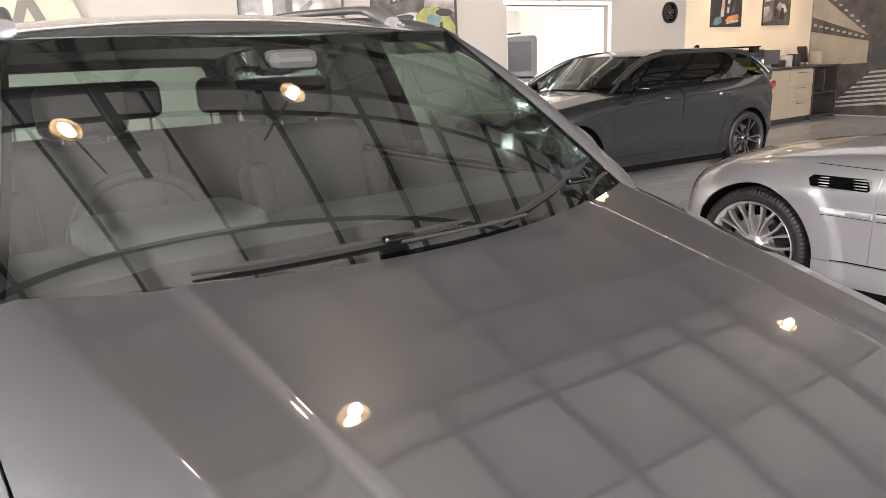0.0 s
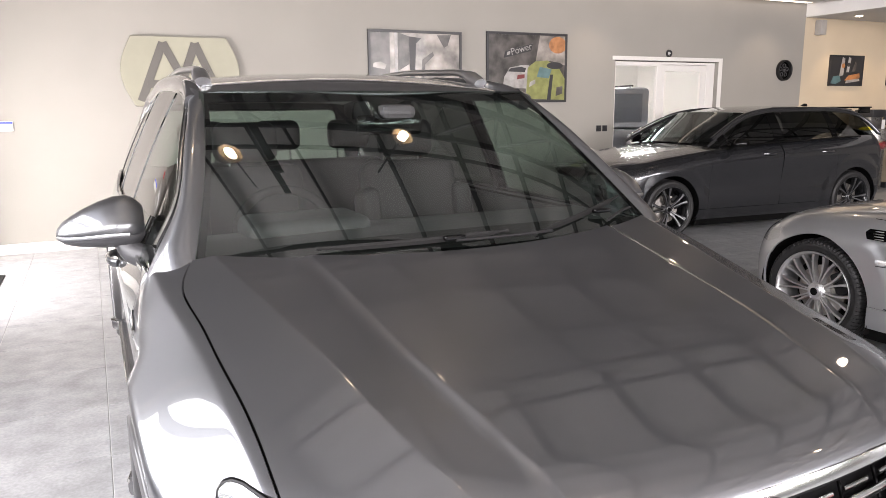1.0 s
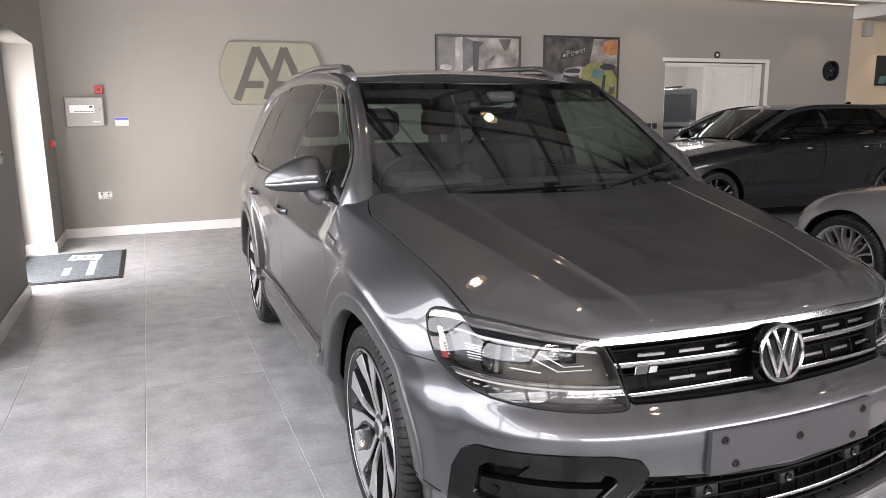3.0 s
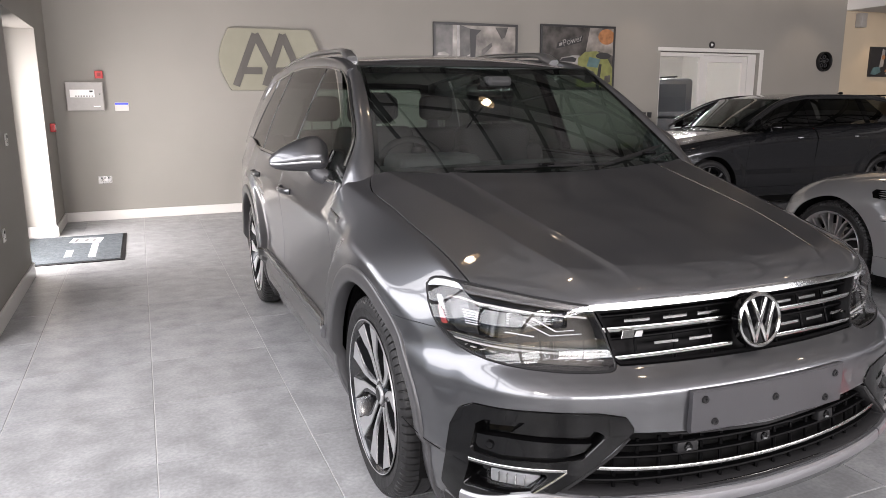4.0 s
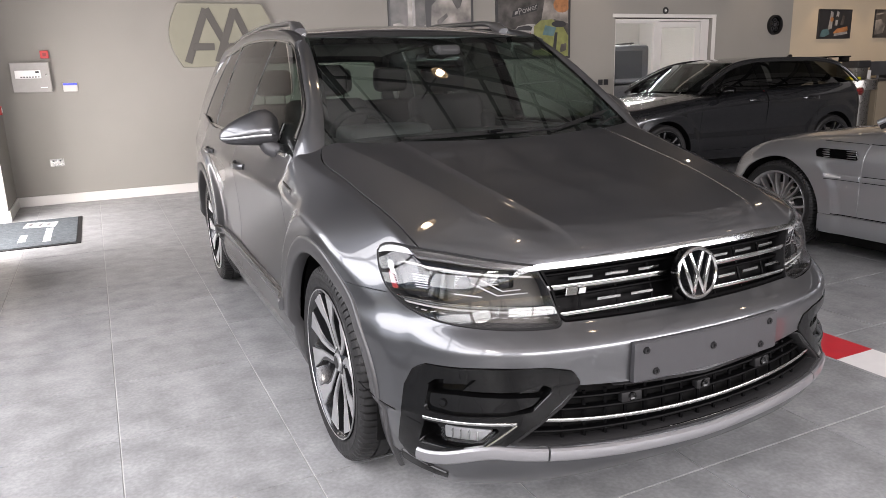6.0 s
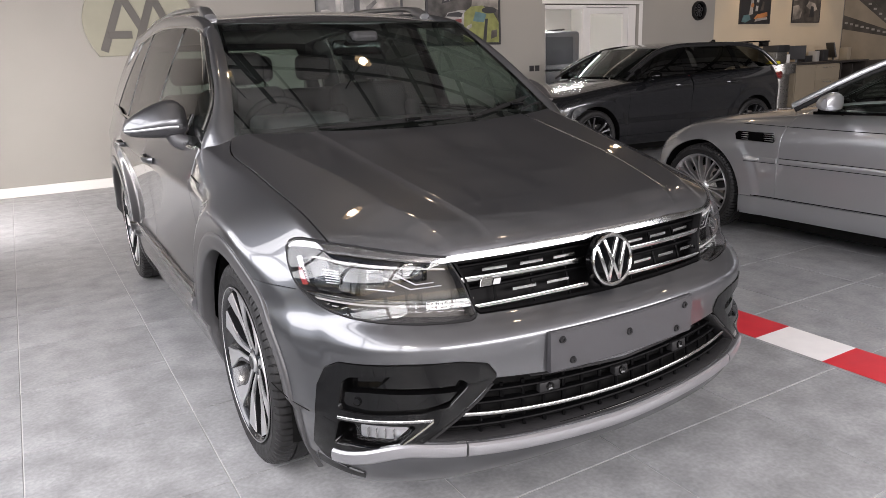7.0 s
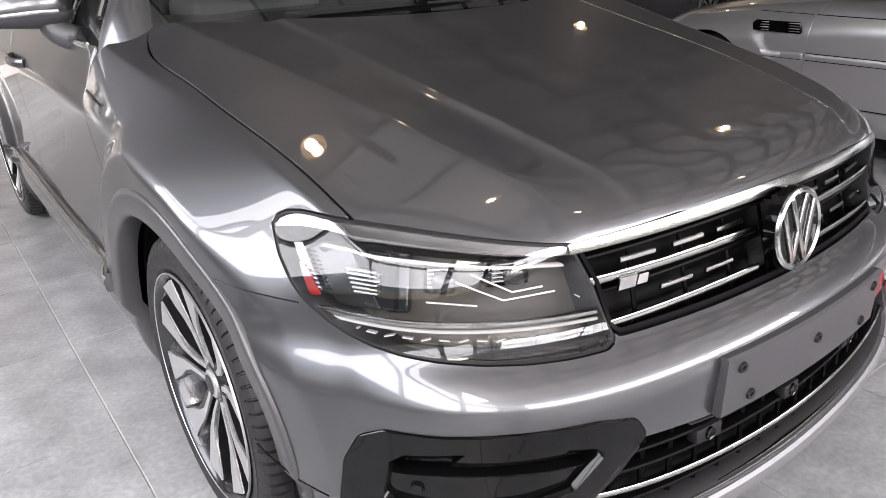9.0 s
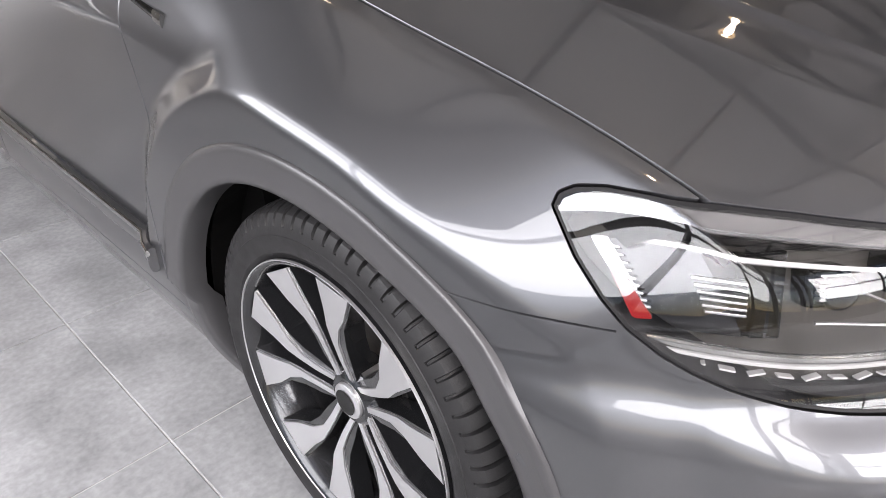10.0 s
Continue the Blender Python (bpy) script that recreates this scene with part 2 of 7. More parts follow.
def oval(w, h, n=12, power=1.0):
    return [(w * math.copysign(abs(math.cos(a)) ** power, math.cos(a)), h * math.copysign(abs(math.sin(a)) ** power, math.sin(a)))
            for a in (2 * math.pi * k / n for k in range(n))]


def curve_points(rows, n):
    """A smooth line of n points through rows of (x, y, z)."""
    a = np.array(rows, float)
    s = np.r_[0, np.cumsum(np.linalg.norm(np.diff(a, axis=0), axis=1))]
    q = np.linspace(0, s[-1], n)
    return np.stack([spline(list(zip(s, a[:, k])))(q) for k in range(3)], 1)


# ---------------------------------------------------------------- formed sheet panels


def spline(pts):
    x, y = np.array([p[0] for p in pts], float), np.array([p[1] for p in pts], float)
    n, h = len(x), np.diff(x)
    A, r = np.zeros((n, n)), np.zeros(n)
    A[0, 0] = A[-1, -1] = 1
    for i in range(1, n - 1):
        A[i, i - 1:i + 2] = h[i - 1], 2 * (h[i - 1] + h[i]), h[i]
        r[i] = 3 * ((y[i + 1] - y[i]) / h[i] - (y[i] - y[i - 1]) / h[i - 1])
    c = np.linalg.solve(A, r)
    b, d = np.diff(y) / h - h * (2 * c[:-1] + c[1:]) / 3, np.diff(c) / (3 * h)
    s0, s1 = b[0], b[-1] + 2 * c[-2] * h[-1] + 3 * d[-1] * h[-1] ** 2

    def f(q):
        q = np.asarray(q, float)
        i = np.clip(np.searchsorted(x, q) - 1, 0, n - 2)
        t = np.clip(q, x[0], x[-1]) - x[i]
        return y[i] + b[i] * t + c[i] * t * t + d[i] * t ** 3 + s0 * np.minimum(q - x[0], 0) + s1 * np.maximum(q - x[-1], 0)
    return f


def smax(p, q, k):
    h = np.clip(0.5 + 0.5 * (p - q) / k, 0, 1)
    return p * h + q * (1 - h) + k * h * (1 - h)


def smin(p, q, k):
    return -smax(-p, -q, k)


def ramp(q, a, b):
    t = np.clip((q - a) / (b - a), 0, 1)
    return t * t * (3 - 2 * t)


def soft(q, k):
    return 0.5 * (q + np.sqrt(q * q + k * k))


def cast(F, o, d, far):
    """Where rays from inside a body leave it."""
    lo, hi = np.zeros(len(o)), np.full(len(o), far)
    for _ in range(30):
        m = (lo + hi) / 2
        P = o + d * m[:, None]
        inside = F(np.abs(P[:, 0]), P[:, 1], P[:, 2]) < 0
        lo, hi = np.where(inside, m, lo), np.where(inside, hi, m)
    return o + d * lo[:, None]


def slope(F, P):
    g, e = np.zeros_like(P), 1e-4
    for k in range(3):
        s = np.zeros(3)
        s[k] = e
        a, b = P + s, P - s
        g[:, k] = F(np.abs(a[:, 0]), a[:, 1], a[:, 2]) - F(np.abs(b[:, 0]), b[:, 1], b[:, 2])
    return g / np.maximum(np.linalg.norm(g, axis=1), 1e-9)[:, None]


def outline(pts, s, z, r=0.0):
    """Signed distance to a closed outline, inside negative; r rounds its corners."""
    p = np.stack([s, z], 1)
    v = np.array(pts, float)
    if r:
        area = sum(a[0] * b[1] - b[0] * a[1] for a, b in zip(v, np.roll(v, -1, 0)))
        w = []
        for k in range(len(v)):
            e1, e2 = v[k] - v[k - 1], v[(k + 1) % len(v)] - v[k]
            e1, e2 = e1 / np.linalg.norm(e1), e2 / np.linalg.norm(e2)
            n1, n2 = np.array([-e1[1], e1[0]]), np.array([-e2[1], e2[0]])
            w.append(v[k] + np.sign(area) * r * (n1 + n2) / max(1 + n1 @ n2, 0.3))
        v = np.array(w)
    best, odd = np.full(len(p), 1e9), np.zeros(len(p), bool)
    for a, b in zip(v, np.roll(v, -1, 0)):
        e, q = b - a, p - a
        t = np.clip((q @ e) / max(e @ e, 1e-12), 0, 1)
        best = np.minimum(best, np.linalg.norm(q - t[:, None] * e, axis=1))
        with np.errstate(divide="ignore", invalid="ignore"):
            odd ^= ((a[1] > p[:, 1]) != (b[1] > p[:, 1])) & (p[:, 0] < e[0] * (p[:, 1] - a[1]) / (e[1] if e[1] else 1e-12) + a[0])
    return np.where(odd, -best, best) - r


def sheet(name, P, N, shape, cuts, material, flange=0.012, lift=0.0, mirror=False):
    """A formed panel: a grid of places and normals, trimmed where a cut is above 0, with its edge turned in."""
    nu, nv = shape
    P = P + N * lift
    A = np.concatenate([P, N] + [np.asarray(c, float)[:, None] for c in cuts], 1)
    idx = np.arange(nu * nv).reshape(nu, nv)
    polys = np.stack([idx[:-1, :-1], idx[1:, :-1], idx[1:, 1:], idx[:-1, 1:]], -1).reshape(-1, 4)
    if cuts:
        polys = polys[(A[:, 6:][polys].min(1) < 0).all(1)]
    polys = [tuple(p) for p in polys]
    rows = [r for r in A]
    for k in range(6, A.shape[1]):
        g = [r[k] for r in rows]
        seen, out = {}, []
        for p in polys:
            v = [g[i] for i in p]
            if max(v) <= 0:
                out.append(p)
                continue
            if min(v) >= 0:
                continue
            q = []
            for a, b in zip(p, p[1:] + p[:1]):
                ga, gb = g[a], g[b]
                if ga <= 0:
                    q.append(a)
                if (ga < 0 < gb) or (gb < 0 < ga):
                    key = (min(a, b), max(a, b))
                    if key not in seen:
                        t = ga / (ga - gb)
                        seen[key] = len(rows)
                        rows.append(rows[a] * (1 - t) + rows[b] * t)
                        g.append(0.0)
                    q.append(seen[key])
            if len(q) > 2:
                out.append(tuple(q))
        polys = out
    used = sorted({i for p in polys for i in p})
    at = {i: k for k, i in enumerate(used)}
    V = np.array([rows[i][:3] for i in used])
    M = np.array([rows[i][3:6] for i in used])
    M = M / np.maximum(np.linalg.norm(M, axis=1), 1e-9)[:, None]
    polys = [tuple(at[i] for i in p) for p in polys]
    p = polys[len(polys) // 2]
    if np.cross(V[p[1]] - V[p[0]], V[p[2]] - V[p[0]]) @ M[p[0]] < 0:
        polys = [q[::-1] for q in polys]
    if flange:
        edges = {}
        for q in polys:
            for a, b in zip(q, q[1:] + q[:1]):
                edges[(a, b)] = 1
        rim = [(a, b) for a, b in edges if (b, a) not in edges]
        out_dir = np.zeros_like(V)
        for a, b in rim:
            o = np.cross(V[b] - V[a], (M[a] + M[b]) / 2)
            out_dir[a] += o
            out_dir[b] += o
        ids = sorted({i for e in rim for i in e})
        o = out_dir[ids] / np.maximum(np.linalg.norm(out_dir[ids], axis=1), 1e-9)[:, None]
        n0, k = len(V), len(ids)
        top, low = {i: n0 + j for j, i in enumerate(ids)}, {i: n0 + k + j for j, i in enumerate(ids)}
        edge_n = (o + 0.8 * M[ids])
        edge_n /= np.linalg.norm(edge_n, axis=1)[:, None]
        V = np.concatenate([V, V[ids], V[ids] - M[ids] * flange])
        M = np.concatenate([M, edge_n, o])
        polys = polys + [(b, a, low_a, low_b) for a, b, low_a, low_b in ((top[a], top[b], low[a], low[b]) for a, b in rim)]
    if mirror:
        V, M, polys = V * (-1, 1, 1), M * (-1, 1, 1), [q[::-1] for q in polys]
    return mesh_of(name, V, polys, material, True, M)


class Form:
    """A body given as a field F(|x|, y, z), inside below 0, from which panels are drawn."""

    def __init__(self, F):
        self.F = F

    def wrap(self, t0, t1, nt, z0, z1, nz, centre=0.6):
        """Seen level from an upright axis; t is degrees from straight ahead to the right-hand side."""
        t, z = np.meshgrid(np.radians(np.linspace(t0, t1, nt)), np.linspace(z0, z1, nz), indexing="ij")
        t, z = t.ravel(), z.ravel()
        o = np.stack([0 * t, 0 * t + centre, z], 1)
        P = cast(self.F, o, np.stack([-np.sin(t), -np.cos(t), 0 * t], 1), 4.0)
        return P, slope(self.F, P), (nt, nz), np.degrees(t), z

    def side(self, y0, y1, ny, f0, f1, nf, a=0.35, z0=0.65):
        """Seen from a line along the right-hand side; f is degrees up."""
        y, f = np.meshgrid(np.linspace(y0, y1, ny), np.radians(np.linspace(f0, f1, nf)), indexing="ij")
        y, f = y.ravel(), f.ravel()
        P = cast(self.F, np.stack([0 * y - a, y, 0 * y + z0], 1), np.stack([-np.cos(f), 0 * f, np.sin(f)], 1), 2.0)
        return P, slope(self.F, P), (ny, nf)

    def top(self, x0, x1, nx, y0, y1, ny, z0=0.5):
        x, y = np.meshgrid(np.linspace(x0, x1, nx), np.linspace(y0, y1, ny), indexing="ij")
        x, y = x.ravel(), y.ravel()
        P = cast(self.F, np.stack([x, y, 0 * x + z0], 1), np.stack([0 * x, 0 * x, 0 * x + 1], 1), 2.0)
        return P, slope(self.F, P), (nx, ny)

# ---------------------------------------------------------------- the showroom shell


def setting(name, shape, material, label, category):
    return tagged(part(name, shape, material), label, category, kind="structure")


XL, YB, XR, YF = -2.45, 7.0, 13.9, -6.4
ZC = 3.0
wall_back = setting("wall_back", boxes(((XL - 0.35, YB, 0), (5.96, YB + 0.2, 3.2)), ((7.98, YB, 0), (9.9, YB + 0.2, 3.2)), ((5.96, YB, 2.1), (7.98, YB + 0.2, 3.2))),
                    WALL, "smooth white painted rear wall of the showroom", "wall")
setting("wall_office", boxes(((9.9, YB, 0), (XR, YB + 0.2, 2.9))), WALL_WARM, "cream painted wall behind the sales desk", "wall")
wall_left = setting("wall_left", boxes(((XL - 0.35, 2.35, 0), (XL, 4.15, 4.6)), ((XL - 0.35, 6.05, 0), (XL, YB, 4.6)), ((XL - 0.35, 4.15, 2.08), (XL, 6.05, 4.6)),
                                       ((XL - 0.35, YF, 3.9), (XL, 2.35, 4.6))),
                    WALL, "white painted side wall with a deep door recess", "wall")
setting("wall_front", boxes(((XL - 0.35, YF - 0.2, 3.9), (XR, YF, 4.6)), ((9.6, YF - 0.2, 0), (XR, YF, 3.9))), WALL, "white painted wall above the glazed shopfront", "wall")
# out of view; dark so that the rear of the bonnet mirrors something dark
setting("wall_upper", boxes(((XL - 0.35, YB, 3.2), (XR, YB + 0.2, 4.6))), UPPER_DARK, "dark profiled sheet cladding above the plastered wall", "wall")
setting("wall_end", boxes(((XR, YF, 0), (XR + 0.2, YB, 4.6))), WALL, "white painted end wall", "wall")

# skirting, mitred round the door recess
sk = bmesh.new()
for lo, hi in (((XL, YB - 0.018, 0), (5.9, YB - 0.002, 0.11)), ((8.04, YB - 0.018, 0), (XR, YB - 0.002, 0.11)), ((XL + 0.002, 2.35, 0), (XL + 0.018, 4.15, 0.11)),
               ((XL + 0.002, 6.05, 0), (XL + 0.018, YB - 0.02, 0.11)), ((XL - 0.3, 6.034, 0), (XL + 0.018, 6.05, 0.11)), ((XL - 0.34, 2.334, 0), (XL + 0.018, 2.349, 0.11)),
               ((XL - 0.3, 4.151, 0), (XL + 0.018, 4.166, 0.11))):
    box(sk, lo, hi, 0.004)
setting("baseboard", sk, SKIRT, "white painted timber skirting board", "skirting")

# open roof with a dropped band along the rear wall and a lower ceiling over the desk
setting("ceiling", boxes(((XL - 0.35, YF - 0.2, 4.6), (XR + 0.2, 2.4, 4.75)), ((XL, 6.35, ZC + 0.08), (9.9, YB, ZC + 0.22)), ((XL, 6.35, ZC + 0.04), (9.9, 6.42, ZC + 0.22)),
                         ((9.9, 1.5, 2.86), (XR, YB, 3.25))), CEIL, "pale painted roof lining with a dropped band", "ceiling")
# unseen rear roof in a darker tone, to darken what the bonnet reflects
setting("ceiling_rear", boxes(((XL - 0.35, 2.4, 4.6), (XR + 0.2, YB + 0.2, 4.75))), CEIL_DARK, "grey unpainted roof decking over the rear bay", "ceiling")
tagged(part("cove_light", boxes(((XL + 0.05, 6.86, ZC + 0.075), (9.85, 6.97, ZC + 0.079))), mat("warm_led_strip", (1, 1, 1), 0.5, emit=(1, 0.86, 0.68), strength=0.9)),
              "warm concealed strip light along the wall top", "light strip")

# steel roof: lattice trusses both ways and purlins along it
def truss(length, m):
    tr = thing("roof_truss", "dark painted steel lattice roof truss", "roof truss", group="roof trusses", m=m)
    for z in (3.45, 4.25):
        part("chord", boxes(((0, -0.035, z - 0.03), (length, 0.035, z + 0.03)), bevel=0.004), STEEL_DARK, tr)
    x, up = 0.05, True
    while x < length - 0.5:
        b = bmesh.new()
        rod(b, (x, 0, 3.45 if up else 4.25), (x + 0.45, 0, 4.25 if up else 3.45), 0.022, 6)
        part("web_bar", b, STEEL_DARK, tr)
        x, up = x + 0.45, not up


for y in (-3.2, 2.2, 4.9):
    truss(XR - XL, pose(XL, y, 0))
for x in (-0.35, 5.6):
    truss(3.55, pose(x, 1.3, 0, 0, 0, 90))
for k in range(16):
    pu = thing("roof_purlin", "dark steel purlin under the roof lining", "roof beam", group="roof purlins", m=pose(-2.0 + 1.02 * k, 0, 4.47))
    part("beam", boxes(((-0.016, YF, 0.0), (0.016, YB - 0.01, 0.1)), bevel=0.004), STEEL_DARK, pu)
for k in range(10):
    pu = thing("cross_rail", "thin dark rail under the roof lining", "roof beam", group="cross rails", m=pose(0, -5.3 + 1.22 * k, 4.53))
    part("beam", boxes(((XL, -0.02, -0.03), (XR, 0.02, 0.04)), bevel=0.004), STEEL_DARK, pu)

# glazed front and glazed side
def glazed(name, length, m, height=3.9, every=1.74, transom=2.45):
    t = tagged(new(name), "anthracite aluminium framed full-height glazing", "shopfront window", kind="structure")
    t.matrix_world = m
    n = max(1, round(length / every))
    step = length / n
    for k in range(n + 1):
        part("mullion", boxes(((k * step - 0.03, -0.06, 0), (k * step + 0.03, 0.06, height)), bevel=0.003), FRAME_GREY, t)
    for z in (0.04, transom, height - 0.03):
        for k in range(n):
            part("transom", boxes(((k * step + 0.03, -0.055, z - 0.035), ((k + 1) * step - 0.03, 0.055, z + 0.035)), bevel=0.003), FRAME_GREY, t)
    for k in range(n):
        for lo, hi in ((0.075, transom - 0.035), (transom + 0.035, height - 0.065)):
            g = part("pane", boxes(((k * step + 0.03, -0.006, lo), ((k + 1) * step - 0.03, 0.006, hi))), PANE, t)
            g.visible_shadow = False
    return t


glazed("window_front", 12.0, pose(-2.45, YF - 0.1, 0))
glazed("window_side", 8.7, pose(XL - 0.17, YF, 0, 0, 0, 90))

# ground outside and the tiled floor
setting("ground", boxes(((-300, -300, -0.12), (300, 300, -0.03))), ASPHALT, "grey forecourt asphalt round the building", "ground")
floor = setting("floor", boxes(((XL - 0.35, YF - 0.2, -0.028), (XR + 0.2, YB + 0.2, -0.0035))), GROUT, "showroom floor of square grey stone-look porcelain tiles", "floor")

# ---------------------------------------------------------------- the grey SUV
# Its front axle stands at y = 0, its centre line at x = 0, and it faces -y.
HUB, TYRE_R = 0.352, 0.352
BASE = 2.68
Y_FRONT = spline([(0.14, -0.74), (0.19, -0.82), (0.25, -0.868), (0.33, -0.885), (0.45, -0.876), (0.55, -0.8755), (0.592, -0.876), (0.604, -0.873), (0.618, -0.863), (0.640, -0.840), (0.66, -0.815),
                  (0.70, -0.792), (0.75, -0.782), (0.80, -0.775), (0.84, -0.76), (0.90, -0.70)])
Z_HOOD = spline([(-0.82, 0.836), (-0.74, 0.872), (-0.6, 0.915), (-0.4, 0.964), (-0.1, 1.024), (0.2, 1.080), (0.5, 1.130), (0.8, 1.18)])
LOWER = spline([(0.14, 0.84), (0.20, 0.872), (0.28, 0.900), (0.38, 0.912), (0.46, 0.909), (0.55, 0.902), (0.68, 0.902), (0.80, 0.910), (0.95, 0.924), (1.1, 0.93)])
X_A = spline([(-0.8, 0.335), (-0.69, 0.361), (-0.5, 0.398), (-0.3, 0.429), (-0.1, 0.446), (0.1, 0.462), (0.3, 0.482), (0.4, 0.494)])
X_B = spline([(-0.8, 0.45), (-0.68, 0.486), (-0.5, 0.542), (-0.3, 0.575), (-0.1, 0.612), (0.1, 0.652), (0.3, 0.692), (0.4, 0.71)])
SHUT = spline([(-0.7, 0.715), (-0.51, 0.742), (-0.35, 0.746), (-0.2, 0.754), (-0.05, 0.768), (0.1, 0.780), (0.2, 0.792), (0.27, 0.794), (0.33, 0.782), (0.40, 0.752), (0.46, 0.72)])
RIDGE = spline([(-0.7, 0.755), (-0.43, 0.768), (-0.3, 0.774), (-0.14, 0.785), (0.0, 0.799), (0.13, 0.815), (0.22, 0.829), (0.43, 0.849), (0.8, 0.87)])

FALL = spline([(-0.8, 1.0), (-0.5, 0.95), (-0.4, 0.85), (-0.3, 0.50), (-0.2, 0.28), (-0.1, 0.20), (0.0, 0.26), (0.1, 0.36), (0.2, 0.48), (0.35, 0.66), (0.8, 0.8)])


def half_width(y, z):
    crest = 0.925 - 0.10 * soft(0.45 - y, 0.1) + 0.02 * np.clip(y - 1, 0, 3) / 2
    upper = 0.914 + (crest - z) * 0.38
    w = smin(LOWER(z), upper, 0.012 + 0.03 * ramp(-y, -0.5, 0.3))
    for yw in (0, BASE):
        w = smax(w, 0.939 - 0.55 * soft(np.hypot(y - yw, z - HUB) - 0.535, 0.005) - 1.2 * np.maximum(HUB + 0.05 - z, 0), 0.009)
    return w - 0.10 * np.maximum(0.1 - y, 0) ** 2 / 0.64 - 0.05 * np.maximum(y - 2.5, 0) ** 2


def hood_top(a, y):
    z = Z_HOOD(y) - 0.012 * a * a \
        - 0.42 * soft(a - X_A(y), 0.0025) + 0.41 * soft(a - X_A(y) - 0.017, 0.012) - 0.36 * soft(a - X_B(y), 0.004)
    over = soft(a - RIDGE(np.minimum(y, 0.8)), 0.006)
    return z - FALL(y) * over - 0.5 * over ** 2


def suv_field(a, y, z):
    s = smax(a - half_width(y, z), z - hood_top(a, y), 0.016)
    s = smax(s, Y_FRONT(z) + 0.19 * a * a + 0.52 * a ** 6 - y, 0.035 + 0.07 * ramp(a, 0.4, 0.8) * (0.5 + 0.5 * ramp(z, 0.45, 0.75)))
    return smax(s, y - (3.56 - 0.30 * a * a - 0.25 * np.maximum(z - 0.75, 0) - 0.4 * np.maximum(0.45 - z, 0)), 0.10)


suv = thing("suv_car", "graphite grey five-door SUV on machined alloys, parked on tiles", "car")
BODY = Form(suv_field)
KD = 0.022          # metres along the nose for each degree of wrap
GAP = 0.0025


def rad(P, yw=0.0):
    return np.hypot(P[:, 1] - yw, P[:, 2] - HUB)


LAMP = [(t * KD, z) for t, z in ((41.0, 0.832), (40.7, 0.843), (39.9, 0.851), (38.6, 0.8555), (36.8, 0.8570), (34.3, 0.8555), (31.2, 0.8505), (28, 0.8430), (24.4, 0.8335), (20.8, 0.8225), (19.2, 0.75), (18.0, 0.668),
                                 (18.1, 0.659), (18.8, 0.653), (21.2, 0.653), (24, 0.655), (27, 0.659), (29.6, 0.664), (31.9, 0.671), (33.9, 0.681), (35.4, 0.693), (36.7, 0.708), (38.2, 0.734), (39.2, 0.760), (40.2, 0.793))]
GRILLE = [(-20.7 * KD, 0.822), (-10 * KD, 0.833), (0, 0.836), (10 * KD, 0.833), (20.7 * KD, 0.822), (19.1 * KD, 0.75), (18.2 * KD, 0.676), (17.6 * KD, 0.664), (9 * KD, 0.662),
          (0, 0.661), (-9 * KD, 0.662), (-17.6 * KD, 0.664), (-18.2 * KD, 0.676), (-19.1 * KD, 0.75)]
VENT = [(t * KD, z) for t, z in ((36.0, 0.480), (34.9, 0.533), (33.2, 0.557), (26, 0.563), (20.4, 0.560), (17.6, 0.545), (16.5, 0.504), (20.5, 0.415), (24.2, 0.345), (25.6, 0.318), (30.0, 0.300), (33.4, 0.226), (35.2, 0.238), (37.3, 0.285), (36.6, 0.380))]
LOWG = [(t * KD, z) for t, z in ((-16.8, 0.497), (-8, 0.478), (0, 0.466), (8, 0.478), (16.8, 0.497), (18.7, 0.447), (24.4, 0.340), (20, 0.327), (9, 0.312), (0, 0.306), (-9, 0.312), (-20, 0.327), (-24.4, 0.340), (-18.7, 0.447))]


# nose skin
P, N, sh, t, z = BODY.wrap(-62, 62, 250, 0.165, 0.80, 84)
s, sa = t * KD, np.abs(t) * KD
edge_top = np.where(np.abs(t) > 38.1, z - 0.727, z - 0.80)
front_bumper = part("front_bumper", sheet("front_bumper", P, N, sh, [
    edge_top, GAP - outline(LAMP, sa, z), GAP - outline(GRILLE, s, z), 0.001 - outline(VENT, sa, z, 0.018), 0.001 - outline(LOWG, s, z),
    0.43 - rad(P), P[:, 1] + 0.05, 0.215 + 0.02 * ramp(sa, 0.3, 0.8) - z], PAINT, 0.02), PAINT, suv)

# bonnet
# its grid follows the two pressed creases on each side
u, v = np.meshgrid(np.linspace(-1, 1, 281), np.linspace(-0.80, 0.46, 150), indexing="ij")
u, v = u.ravel(), v.ravel()
KNOTS = [(0, 0 * v), (0.42, X_A(v)), (0.47, X_A(v) + 0.012), (0.54, X_A(v) + 0.035), (0.72, X_B(v)), (0.77, X_B(v) + 0.012), (0.84, X_B(v) + 0.045), (1.0, SHUT(v) + 0.01)]
gx = 0 * v
for (k0, p), (k1, q) in zip(KNOTS, KNOTS[1:]):
    on = (np.abs(u) >= k0) & (np.abs(u) <= k1)
    gx = np.where(on, p + (q - p) * (np.abs(u) - k0) / (k1 - k0), gx)
gx = gx * np.sign(u)
P = cast(suv_field, np.stack([gx, v, 0 * v + 0.6], 1), np.stack([0 * v, 0 * v, 0 * v + 1], 1), 2.0)
N, sh = slope(suv_field, P), (281, 150)
a = np.abs(P[:, 0])
